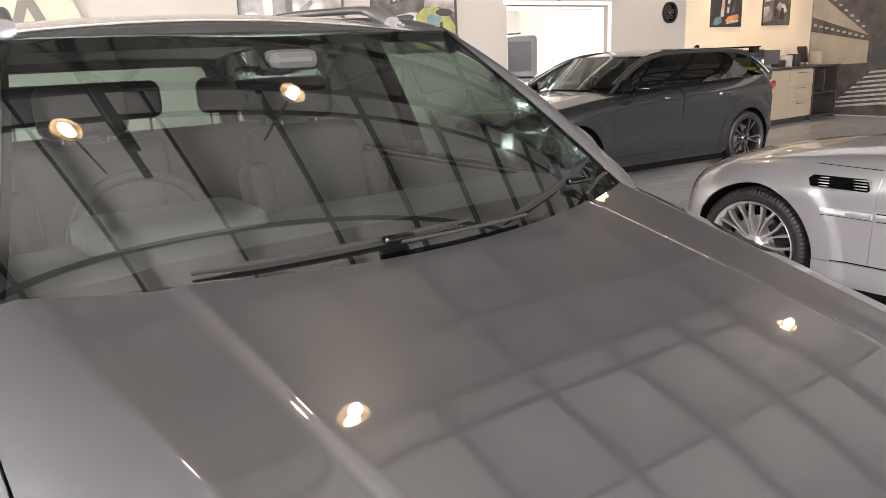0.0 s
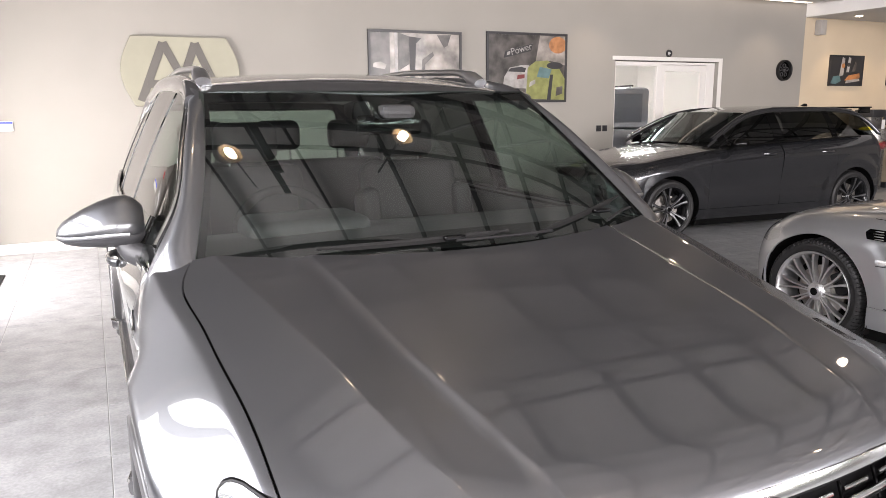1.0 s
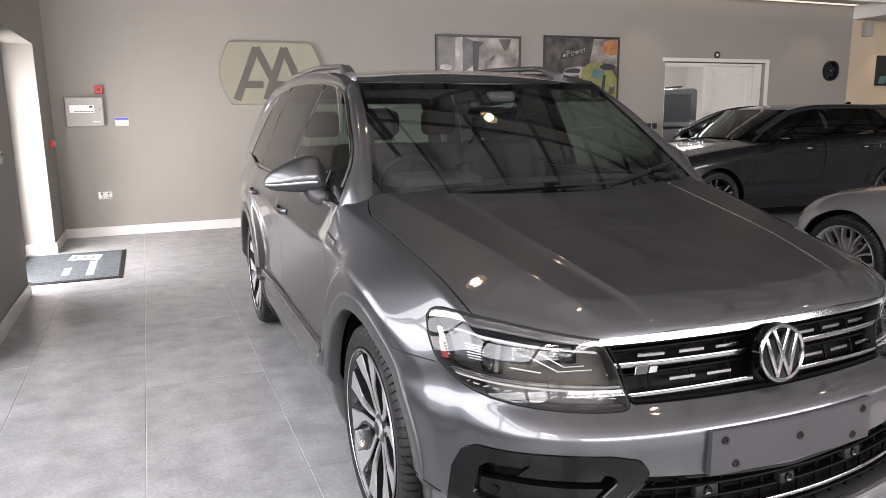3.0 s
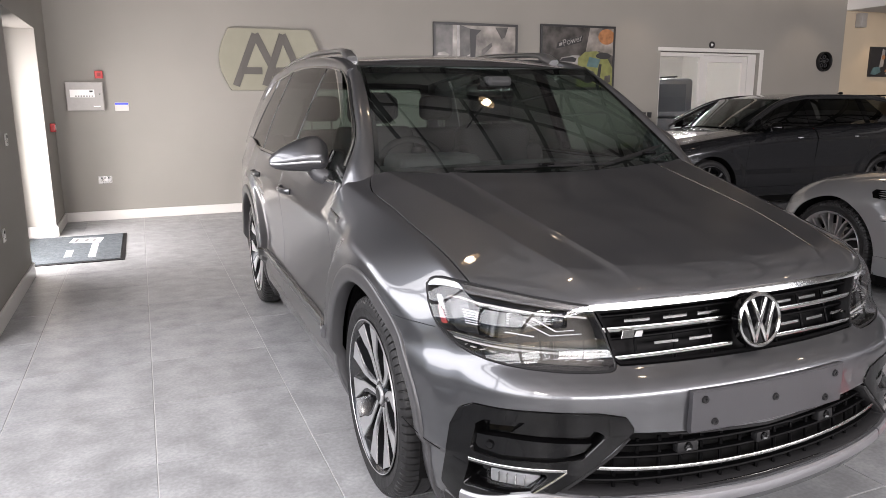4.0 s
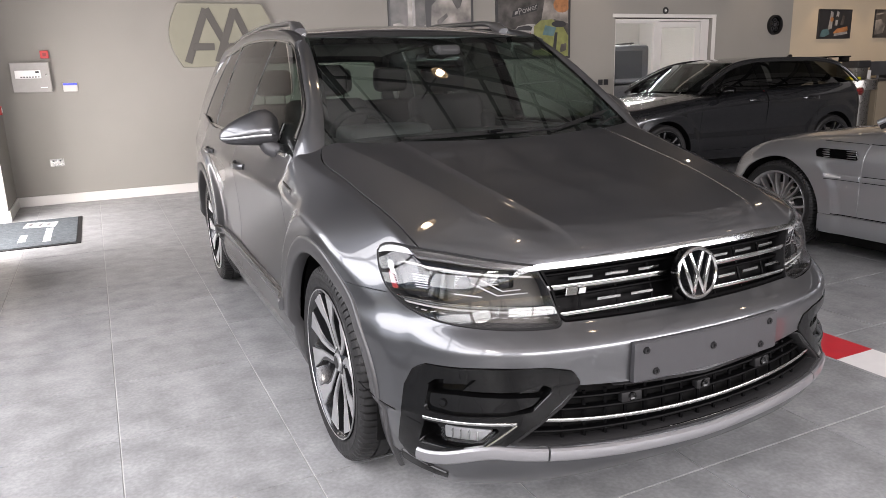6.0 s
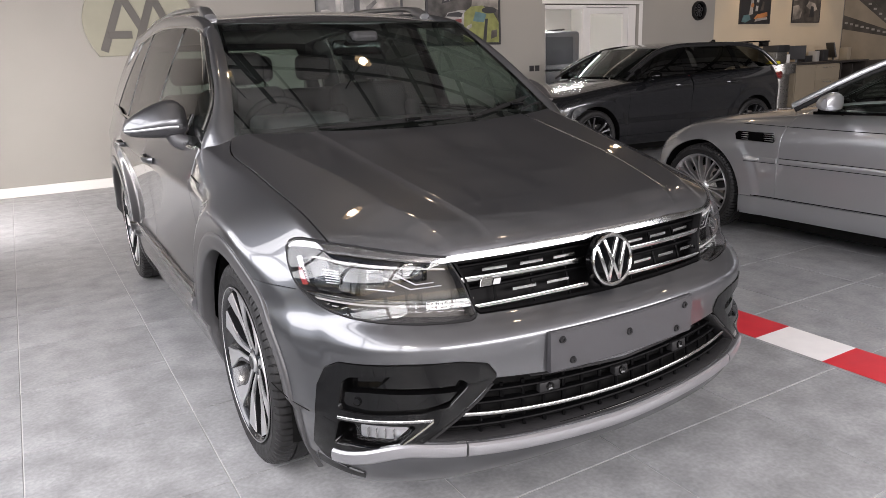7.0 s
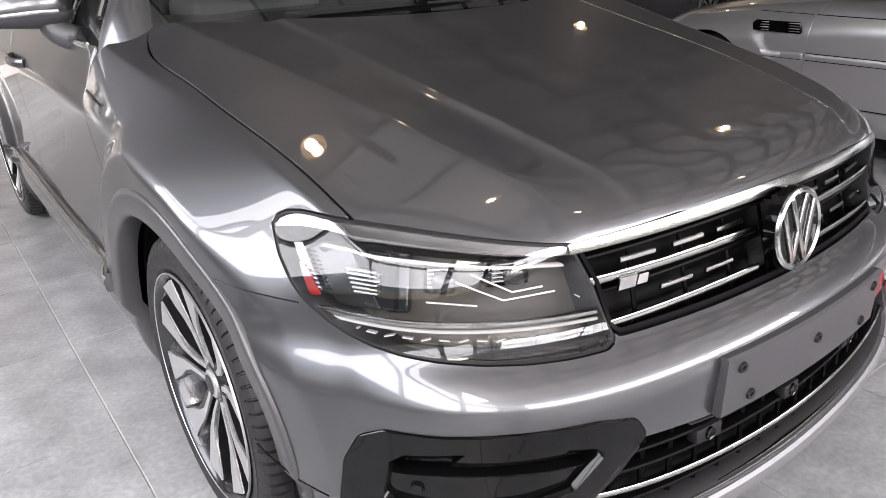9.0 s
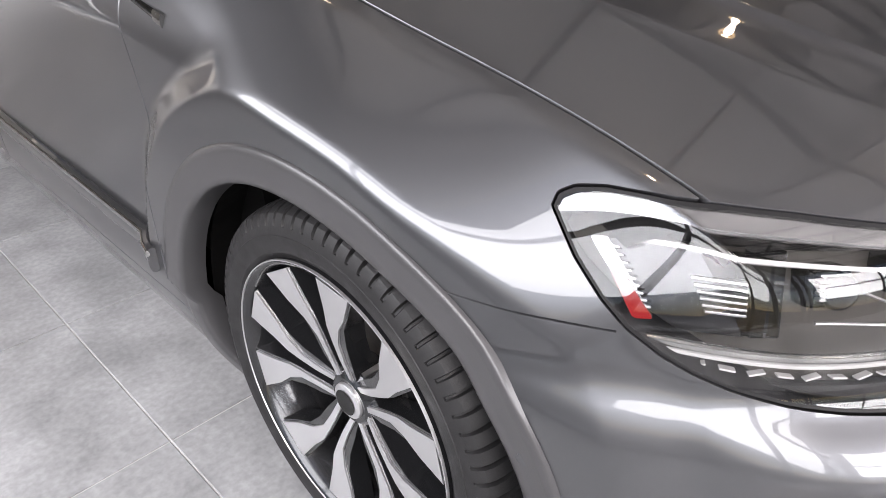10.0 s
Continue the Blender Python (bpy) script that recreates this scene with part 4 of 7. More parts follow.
    nose_sheet("outer_reflector", 32.5, 40, 60, 0.72, 0.83, 50, [lambda t, z: outline(LAMP, t * KD, z) + 0.020, lambda t, z: 33.6 + (z - 0.73) * 20 - t, lambda t, z: z - lamp_top(t) + 0.036, lambda t, z: 0.726 - z], OUTER_REFLECTOR, hl, -0.030, 0.02, mir, "bright outer reflector")
    nose_sheet("side_reflector", 36.5, 41, 40, 0.72, 0.84, 60, [lambda t, z: outline([(39.6 * KD, 0.815), (38.9 * KD, 0.817), (37.4 * KD, 0.752), (37.9 * KD, 0.748)], t * KD, z)], REFLECTOR, hl, -0.018, 0.006, mir, "bright ribbed side reflector")
    for k in range(9):
        b = bmesh.new()
        box(b, (-0.011, -0.0012, -0.002), (0.011, 0.0012, 0.003), 0.0005, nose_frame(38.3 + 0.14 * (k - 4), 0.783 + 0.0066 * (k - 4), -0.017))
        part("reflector_rib", mirrored_bm(b, mir), SATIN, hl)
    for k in range(6):
        b = bmesh.new()
        box(b, (-0.030 + 0.003 * k, -0.0016, -0.004), (0.026, 0.0016, 0.008), 0.0008, nose_frame(34.6, 0.792 - 0.0072 * k, -0.034))
        part("lens_rib", mirrored_bm(b, mir), SATIN, hl)
    b = bmesh.new()
    box(b, (-0.020, -0.045, -0.03), (0.020, 0.040, 0.010), 0.006, nose_frame(33.0, 0.775, -0.05))
    part("lamp_column", mirrored_bm(b, mir), GLOSS_BLACK, hl)
    nose_sheet("red_marker", 36.5, 41, 24, 0.72, 0.84, 50, [lambda t, z: outline([(38.9 * KD, 0.790), (38.2 * KD, 0.782), (37.2 * KD, 0.745), (38.0 * KD, 0.742)], t * KD, z)], RED_LENS, hl, -0.010, 0.004, mir, "red side marker")

# upper grille
grille = part("upper_grille", sheet("upper_grille", *(lambda q: (q[0], q[1], q[2], [outline(GRILLE, q[3] * KD, q[4]) + 0.002]))(BODY.wrap(-21.5, 21.5, 120, 0.60, 0.84, 50)), DEEP_BLACK, 0.0, -0.055), DEEP_BLACK, suv, "gloss black grille with chrome bars")
nose_sheet("grille_rim", -21.5, 21.5, 200, 0.60, 0.85, 80, [lambda t, z: outline(GRILLE, t * KD, z) + 0.002, lambda t, z: -0.008 - outline(GRILLE, t * KD, z)], DEEP_BLACK, grille, 0.0, 0.05)
sag = lambda z0, d: (lambda t: z0 - d * (np.abs(t) / 20.0) ** 2)
nose_sheet("chrome_bar", -21, 21, 160, 0.795, 0.84, 14, [lambda t, z: z - (0.833 - 0.010 * (t / 20) ** 2), lambda t, z: 0.8125 - 0.005 * (t / 20) ** 2 - z], CHROME, grille, 0.004, 0.02, label="broad chrome top bar")
for z0, d, tt in ((0.756, 0.002, 19.4), (0.685, 0.006, 18.0)):
    for sg in (-1, 1):
        nose_strip("chrome_bar", sg * 3.0, sg * tt, sag(z0, d), 0.003, 0.0078, CHROME, grille, -0.004, label="slim chrome bar")
for z0, d, lim in ((0.795, 0.008, 20), (0.732, 0.006, 18.8), (0.667, 0.006, 17.6)):
    for sg in (-1, 1):
        nose_strip("black_bar", sg * 0.5, sg * lim, sag(z0, d), 0.012, 0.005, DEEP_BLACK, grille, -0.035)
for z0, d in ((0.7755, 0.002), (0.711, 0.002)):
    for sg in (-1, 1):
        for k, t0 in enumerate((4.2, 8.8, 13.6)):
            if z0 < 0.75 and k == 2 and sg > 0:
                continue
            off = 0.0 if z0 > 0.75 else 1.2
            P, N = nose(np.linspace(sg * (t0 + off), sg * (t0 + off + 3.1), 8), sag(z0, d)(np.linspace(t0 + off, t0 + off + 3.1, 8)), -0.014)
            part("chrome_dash", sweep(P, oval(0.003, 0.0055, 8, 0.7)), CHROME, grille, smooth=True)
for k in range(-15, 16, 5):
    P, N = nose([k, k], [0.66, 0.82], -0.046)
    b = bmesh.new()
    rod(b, P[0], P[1], 0.004, 6)
    part("upright", b, DEEP_BLACK, grille)

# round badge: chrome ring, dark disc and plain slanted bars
em = pose(-0.008, -0.818, 0.752, 82, 0, 0)
badge = part("round_badge", lathe([(-0.018, 0.0), (-0.018, 0.079), (0.004, 0.079), (0.004, 0.0)], 48, "z"), GLOSS_BLACK, suv, "round chrome and black badge")
badge.matrix_local = em
part("ring", lathe([(0.0, 0.066), (0.008, 0.067), (0.011, 0.072), (0.009, 0.077), (0.0, 0.0785)], 64, "z", True), CHROME, badge, smooth=True)
for p, q in (((-0.052, 0.042), (-0.020, -0.058)), ((-0.020, -0.058), (0.024, 0.058)), ((0.020, -0.058), (-0.024, 0.058)), ((0.052, 0.042), (0.020, -0.058))):
    b = bmesh.new()
    d = Vector((q[0] - p[0], q[1] - p[1], 0))
    box(b, (-d.length / 2 - 0.004, -0.0062, 0.003), (d.length / 2 + 0.004, 0.0062, 0.009), 0.002)
    bmesh.ops.transform(b, matrix=Matrix.Translation(((p[0] + q[0]) / 2, (p[1] + q[1]) / 2, 0)) @ Matrix.Rotation(math.atan2(d.y, d.x), 4, "Z"), verts=b.verts)
    part("bar", b, CHROME, badge, smooth=True)

trim_badge = part("trim_badge", prism([(-0.034, -0.014), (0.016, -0.014), (0.024, 0.014), (-0.026, 0.014)], 0, 0.006, 0.002), CHROME, suv, "small plain chrome trim badge")
trim_badge.matrix_local = nose_frame(16.4, 0.741, -0.002) @ Matrix.Diagonal((0.72, 0.8, 1, 1))
part("backing", prism([(0.022, -0.012), (0.052, -0.012), (0.058, 0.008), (0.030, 0.008)], 0, 0.004, 0.001), SATIN, trim_badge)

# plate mounting
PX = np.linspace(-0.277, 0.277, 25)
plate = part("plate_mount", sweep(np.stack([PX, -0.886 + 0.20 * PX ** 2, 0 * PX + 0.543], 1), [(-0.03, -0.057), (0.002, -0.060), (0.007, -0.056), (0.007, 0.056), (0.002, 0.060), (-0.03, 0.057)]), GREY_PLASTIC, suv, "bare dark grey number plate mounting panel")
for x, zz in ((-0.240, 0.577), (-0.205, 0.510), (0, 0.550), (0.240, 0.577), (0.205, 0.510)):
    b = lathe([(0.0, 0.0), (0.001, 0.004), (0.004, 0.0045), (0.005, 0.0095), (0.0, 0.011)], 16, "z")
    bmesh.ops.transform(b, matrix=pose(x, -0.893 + 0.20 * x * x, zz, 90, 0, math.degrees(math.atan(0.40 * x))), verts=b.verts)
    part("fixing", b, MATT_BLACK, plate, smooth=True)

# air curtains with fog lamps
OPEN1 = [(t * KD, z) for t, z in ((33.5, 0.422), (33.0, 0.497), (32.0, 0.518), (29.0, 0.528), (24.0, 0.527), (20.4, 0.508), (19.6, 0.492), (21.8, 0.436), (24.6, 0.424), (30.4, 0.417))]
OPEN2 = [(t * KD, z) for t, z in ((33.7, 0.388), (25.0, 0.390), (27.4, 0.325), (34.3, 0.312))]
for mir in (False, True):
    vt = nose_sheet("air_curtain", 14, 38.5, 190, 0.22, 0.56, 150, [lambda t, z: outline(VENT, t * KD, z, 0.018) + 0.001, lambda t, z: 0.001 - outline(OPEN1, t * KD, z, 0.012), lambda t, z: -outline(OPEN2, t * KD, z, 0.008)],
                    GLOSS_BLACK, suv, 0.004, 0.05, mir, "gloss black air curtain surround")
    nose_sheet("pocket", 14, 38, 40, 0.24, 0.55, 30, [lambda t, z: outline(VENT, t * KD, z) + 0.004], GLOSS_BLACK, vt, -0.05, 0, mir)
    nose_sheet("fin", 19, 34.5, 80, 0.41, 0.50, 50, [lambda t, z: outline([(33.6 * KD, 0.420), (33.3 * KD, 0.466), (30.2 * KD, 0.472), (20.7 * KD, 0.468), (21.6 * KD, 0.448), (24.4 * KD, 0.424), (30.4 * KD, 0.418)], t * KD, z)], GLOSS_BLACK, vt, -0.012, 0.045, mir)
    nose_sheet("blade", 19, 34.5, 80, 0.46, 0.53, 40, [lambda t, z: outline([(29.5 * KD, 0.478), (27.4 * KD, 0.522), (20.2 * KD, 0.506), (20.6 * KD, 0.480)], t * KD, z)], GLOSS_BLACK, vt, -0.030, 0.03, mir)
    nose_strip("chrome_trim", 33.6, 23.5, lambda t: 0.402 - 0.0006 * (t - 23.5), 0.003, 0.0046, CHROME, vt, 0.004, mirror=mir, label="chrome strip over the fog lamp")
    t_ = np.linspace(23.5, 27.0, 14)
    P, _ = nose(t_, np.linspace(0.399, 0.330, 14), 0.004)
    part("chrome_trim", sweep(P * (-1 if mir else 1, 1, 1), oval(0.004, 0.003, 8, 0.7)), CHROME, vt, smooth=True)
    fog = nose_sheet("fog_lamp", 24, 34, 50, 0.31, 0.39, 30, [lambda t, z: outline([(31.8 * KD, 0.332), (31.8 * KD, 0.374), (25.6 * KD, 0.374), (26.8 * KD, 0.340), (27.6 * KD, 0.332)], t * KD, z, 0.004)], LENS, vt, -0.012, 0, mir, "clear fog lamp")
    fog.visible_shadow = False
    nose_sheet("reflector", 24, 34, 40, 0.31, 0.39, 24, [lambda t, z: outline([(31.6 * KD, 0.334), (31.6 * KD, 0.372), (26 * KD, 0.372), (27.6 * KD, 0.334)], t * KD, z)], SATIN, fog, -0.028, 0.01, mir)
    for k in range(4):
        b = bmesh.new()
        box(b, (-0.0012, -0.013, -0.004), (0.0012, 0.013, 0.008), 0.0005)
        bmesh.ops.transform(b, matrix=nose_frame(30.6 - 0.95 * k, 0.354, -0.024), verts=b.verts)
        part("rib", mirrored_bm(b, mir), CHROME, fog)
    for tt, zz in ((31.5, 0.445), (42.2, 0.545)):
        b = lathe([(-0.004, 0.0), (0.003, 0.0), (0.003, 0.0095), (0.001, 0.0105), (0.0015, 0.0125), (-0.004, 0.013)], 20, "z")
        bmesh.ops.transform(b, matrix=nose_frame(tt, zz, 0.0 if tt > 40 else -0.010), verts=b.verts)
        part("parking_sensor", mirrored_bm(b, mir), PAINT if tt > 40 else GLOSS_BLACK, suv, smooth=True)
    nose_sheet("side_splitter", 30, 37.5, 40, 0.20, 0.33, 40, [lambda t, z: outline([(36.9 * KD, 0.222), (36.9 * KD, 0.258), (31 * KD, 0.225), (31 * KD, 0.205)], t * KD, z)], GLOSS_BLACK, suv, 0.006, 0.02, mir)

# panel seam on each bumper corner, a thin dark line
for mir in (False, True):
    nose_strip("panel_seam", 37.4, 43.6, lambda t: 0.388 + 0.006 * (t - 37.4), 0.0014, 0.0014, VOID, front_bumper, 0.0004, 20, mir)

# lower grille and splitter
low = nose_sheet("lower_grille", -27, 27, 120, 0.22, 0.48, 40, [lambda t, z: outline(LOWG, t * KD, z) + 0.002], VOID, suv, -0.055, 0, label="black lower grille with chrome strips")
nose_sheet("grille_rim", -27, 27, 220, 0.22, 0.48, 80, [lambda t, z: outline(LOWG, t * KD, z) + 0.001, lambda t, z: -0.008 - outline(LOWG, t * KD, z)], MATT_BLACK, low, -0.001, 0.05)
nose_strip("chrome_strip", -20.4, 20.4, lambda t: 0.376 + 0.028 * (t / 20.4) ** 2, 0.004, 0.006, CHROME, low, -0.010, 60)
nose_strip("chrome_strip", -23.5, 23.5, lambda t: 0.3135 + 0.022 * (t / 23.5) ** 2, 0.003, 0.0034, CHROME, low, -0.006, 60)
for z0, lim, d in ((0.440, 17.5, -0.024), (0.408, 18.8, -0.024), (0.346, 22.0, -0.022)):
    nose_strip("black_bar", -lim, lim, lambda t: z0 - d * (t / 22) ** 2, 0.014, 0.005, DEEP_BLACK, low, -0.034, 50)
for k in range(-7, 8):
    P, N = nose([k * 2.6, k * 2.6], [0.312 + 0.016 * abs(k) / 7, 0.464 - 0.03 * max(0, abs(k) - 6)], -0.036)
    b = bmesh.new()
    rod(b, P[0], P[1], 0.006, 6)
    part("upright", b, DEEP_BLACK, low)
for x_t in (-10.1, 0, 10.1):
    b = bmesh.new()
    box(b, (-0.034 if x_t else -0.026, -0.015, -0.02), (0.034 if x_t else 0.026, 0.015, 0.006), 0.005, nose_frame(x_t, 0.433 if x_t else 0.420, -0.018))
    sens = part("sensor_pad", b, MATT_BLACK, low, smooth=True)
    b = lathe([(0.0, 0.0), (0.002, 0.009), (0.004, 0.012), (0.0, 0.013)], 20, "z")
    bmesh.ops.transform(b, matrix=nose_frame(x_t, 0.433 if x_t else 0.420, -0.013), verts=b.verts)
    part("eye", b, GLOSS_BLACK, sens, smooth=True)
strip_top = lambda t: 0.300 + 0.028 * np.abs(t / 20) ** 1.5 - 0.068 * ramp(np.abs(t), 25, 34.5)
for t0, t1 in ((-34.4, -20.35), (-20.15, 20.15), (20.35, 34.4)):
    nose_strip("front_splitter", t0, t1, lambda t: strip_top(t) - 0.020, 0.015, 0.020, SPLIT, suv, 0.004, 60, label="satin silver front splitter strip")
nose_sheet("lower_lip", -33, 33, 120, 0.17, 0.30, 40, [lambda t, z: z - strip_top(t) + 0.030], PAINT, suv, 0.001, 0.05)


# ---------------------------------------------------------------- wheels
def tyre_mesh(R, width, bead):
    w = width
    prof = [(-w + 0.012, bead), (-w + 0.002, bead + 0.02), (-w, R - 0.045), (-w + 0.012, R - 0.014), (-w + 0.03, R - 0.002)]
    grooves = [-w * 0.74, -w * 0.5, -w * 0.27]
    for g in grooves:
        prof += [(g - 0.0055, R), (g - 0.0045, R - 0.007), (g + 0.0045, R - 0.007), (g + 0.0055, R)]
    prof += [(-0.044, R - 0.0005), (-0.036, R - 0.0015), (-0.022, R - 0.005), (-0.012, R - 0.011), (-0.006, R - 0.020), (-0.003, R - 0.029), (0.0, R - 0.042), (0.0015, (R + bead) / 2),
             (-0.001, bead + 0.026), (-0.004, bead + 0.018), (-0.004, bead + 0.013), (-0.009, bead + 0.006), (-0.013, bead)]
    k = len(prof)
    V, F = [], []
    ribs = (0, 0.35, 1.05, 1.4, 2.6, 3.8)
    n = 80 * len(ribs)
    for i in range(n):
        q, w_ = divmod(i, len(ribs))
        a = radians(4.5 * q + 0.9 * ribs[w_])
        for j, (u, r) in enumerate(prof):
            if w_ in (1, 2) and (k - 13 <= j <= k - 9 or j in (3, 4)):
                r -= 0.009
            V.append((u, r * math.cos(a), r * math.sin(a)))
    for i in range(n):
        for j in range(k - 1):
            F.append((i * k + j, ((i + 1) % n) * k + j, ((i + 1) % n) * k + j + 1, i * k + j + 1))
    me = mesh_of("tyre", V, [f[::-1] for f in F], RUBBER, True)
    me.set_sharp_from_angle(angle=radians(22))
    return me


def arm(points, u_rim, u_hub, r_rim, r_hub, thick, material, lift=0.0):
    """A spoke arm from an outline of (radius, degrees), dished from hub to rim."""
    bm = bmesh.new()

    def put(r, deg, down):
        q = (r - r_hub) / (r_rim - r_hub)
        u = u_hub + (u_rim - u_hub) * max(q, 0) ** 0.8 + lift - down
        return bm.verts.new((u, r * math.sin(radians(deg)), r * math.cos(radians(deg))))
    a = [put(r, d, 0) for r, d in points]
    b = [put(r, d, thick) for r, d in points]
    n = len(points)
    # the outline runs out on one edge and back on the other: close it rung by rung
    h = n // 2
    for i in range(h - 1):
        j = n - 1 - i
        bm.faces.new((a[i], a[i + 1], a[j - 1], a[j]))
        bm.faces.new((b[j], b[j - 1], b[i + 1], b[i]))
    for i in range(n):
        bm.faces.new((a[i], b[i], b[(i + 1) % n], a[(i + 1) % n]))
    bmesh.ops.recalc_face_normals(bm, faces=bm.faces)
    return bm


def wheel(parent, m, R, width, rim, style, tone_face, tone_body, count=5):
    """Tyre and alloy; local x points out of the car, 0 at the tyre's outer wall."""
    w = new("wheel")
    w.parent = parent
    w.matrix_local = m
    part("tyre", tyre_mesh(R, width, rim + 0.012), RUBBER, w)
    rimo = part("rim", lathe([(-0.013, rim + 0.013), (-0.004, rim + 0.014), (-0.001, rim + 0.010), (-0.004, rim + 0.005), (-0.014, rim), (-0.03, rim - 0.008), (-0.10, rim - 0.022), (-width + 0.03, rim - 0.02), (-width + 0.02, rim + 0.01)], 96), tone_body, w, smooth=True)
    part("lip", lathe([(-0.004, rim + 0.0145), (0.0002, rim + 0.0138), (0.0004, rim + 0.0122), (-0.004, rim + 0.0105)], 96), tone_face, rimo, "bright machined rim lip", smooth=True)
    part("brake_disc", lathe([(-0.10, 0.06), (-0.10, rim * 0.66), (-0.125, rim * 0.66), (-0.125, 0.06)], 48), BRAKE, w, smooth=True)
    b = bmesh.new()
    box(b, (-0.15, -0.07, rim * 0.42), (-0.075, 0.07, rim * 0.80), 0.012, Matrix.Rotation(radians(-75), 4, "X"))
    part("caliper", b, MATT_BLACK, w)
    # added near-black disc for the shade behind the spokes
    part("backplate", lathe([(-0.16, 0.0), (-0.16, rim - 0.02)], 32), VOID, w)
    rr, rh, ur, uh = rim - 0.004, 0.040, -0.010, -0.040
    part("hub", lathe([(-0.10, 0.062), (-0.05, 0.060), (uh - 0.002, 0.052), (uh + 0.004, 0.042), (uh + 0.003, 0.034)], 40), tone_body, w, smooth=True)
    part("centre_cap", lathe([(uh + 0.001, 0.034), (uh + 0.008, 0.033), (uh + 0.011, 0.028), (uh + 0.012, 0.0)], 40), tone_face, w, "round centre cap", smooth=True)
    part("cap_disc", lathe([(uh + 0.0128, 0.024), (uh + 0.0128, 0.0)], 32), GLOSS_BLACK, w)
    for k in range(5):
        b = bmesh.new()
        a = 2 * math.pi * (k + 0.5) / 5
        rod(b, (uh - 0.05, 0.056 * math.sin(a), 0.056 * math.cos(a)), (uh - 0.012, 0.056 * math.sin(a), 0.056 * math.cos(a)), 0.009, 6)
        part("wheel_bolt", b, SATIN, w)
    for k in range(count):
        base = 360 * k / count
        for sg in (1, -1):
            if style == "blade":
                body_pts = [(rh, 13), (0.085, 6), (0.125, 5.0), (0.165, 5.5), (0.20, 7.0), (rr, 8.5)]
                back_pts = [(rr, 28), (0.20, 25), (0.165, 21), (0.125, 21), (0.085, 27), (rh, 42)]
                f1, f2 = [(rh + 0.004, 17), (0.085, 8.0), (0.125, 6.2), (0.155, 6.0), (0.190, 8.5), (rr, 9.6)], [(rr, 27.0), (0.195, 23.5), (0.160, 17.5), (0.125, 13.4), (0.085, 16.5), (rh + 0.004, 31)]
            elif style == "mesh":
                body_pts = [(rh, 1), (0.09, 2), (0.14, 3), (0.19, 5), (rr, 7.4)]
                back_pts = [(rr, 11.6), (0.19, 9), (0.14, 7.2), (0.09, 8.0), (rh, 16)]
                f1, f2 = None, None
            else:
                body_pts = [(rh, 3), (0.09, 4), (0.14, 5), (0.19, 6), (rr, 7)]
                back_pts = [(rr, 17), (0.19, 15), (0.14, 14.5), (0.09, 17), (rh, 30)]
                f1, f2 = [(rh + 0.004, 4), (0.09, 5), (0.14, 6.5), (0.19, 8), (rr, 9)], [(rr, 15), (0.19, 12.6), (0.14, 11.0), (0.09, 11), (rh + 0.004, 15)]
            turn = lambda pts: [(r, base + sg * d) for r, d in pts]
            sp = part("spoke", arm(turn(body_pts + back_pts), ur - 0.004, uh - 0.004, rr, rh, 0.040, tone_body), tone_body, w)
            if f1:
                part("machined_face", arm(turn(f1 + f2), ur, uh, rr, rh, 0.004, tone_face), tone_face, sp, "bright machined spoke face")
    return w


first = wheel(suv, pose(-0.902, 0.0, HUB, 0, 0, 180), TYRE_R, 0.245, 0.254, "blade", ALLOY, ALLOY_DARK)
first.matrix_local = pose(-0.902, 0.0, HUB, 0, 0, 180) @ Matrix.Rotation(radians(14), 4, "X")
for x, y, rz, roll in ((-0.902, BASE, 180, 37), (0.902, 0, 0, 5), (0.902, BASE, 0, 20)):
    copy_thing(first, pose(x, y, HUB, 0, 0, rz) @ Matrix.Rotation(radians(roll), 4, "X"))

# ---------------------------------------------------------------- outside fittings of the SUV
CAP_SECTION = [(-0.97, -0.40), (-1.0, -0.20), (-1.0, 0.02), (-0.97, 0.075), (-0.84, 0.30), (-0.66, 0.53), (-0.44, 0.74), (-0.18, 0.90), (0.12, 0.98), (0.42, 0.99), (0.70, 0.92), (0.90, 0.74),
               (1.0, 0.45), (1.0, 0.0), (0.98, -0.4), (0.86, -0.72), (0.55, -0.9), (0.1, -0.95), (-0.4, -0.88), (-0.76, -0.70), (-0.90, -0.52)]
BASE_SECTION = [(-0.97, -0.40), (-0.98, -0.45), (-0.90, -0.60), (-0.72, -0.78), (-0.40, -0.94), (0.1, -1.0), (0.55, -0.96), (0.88, -0.76), (0.99, -0.42), (0.5, -0.4), (-0.5, -0.4)]


def shell_form(stations, n=24, section=None):
    """A closed rounded shell from cross sections: (centre, half width, half height, power)."""
    bm = bmesh.new()
    rings = []
    for (cx, cy, cz), ry, rz, pw in stations:
        ring = [(u * ry, v * rz) for u, v in section] if section else oval(ry, rz, n, pw)
        rings.append([bm.verts.new((cx, cy + u, cz + v)) for u, v in ring])
    n = len(rings[0])
    for a, b in zip(rings, rings[1:]):
        for k in range(n):
            bm.faces.new((a[k], a[(k + 1) % n], b[(k + 1) % n], b[k]))
    bm.faces.new(rings[0][::-1])
    bm.faces.new(rings[-1])
    bmesh.ops.recalc_face_normals(bm, faces=bm.faces)
    return bm


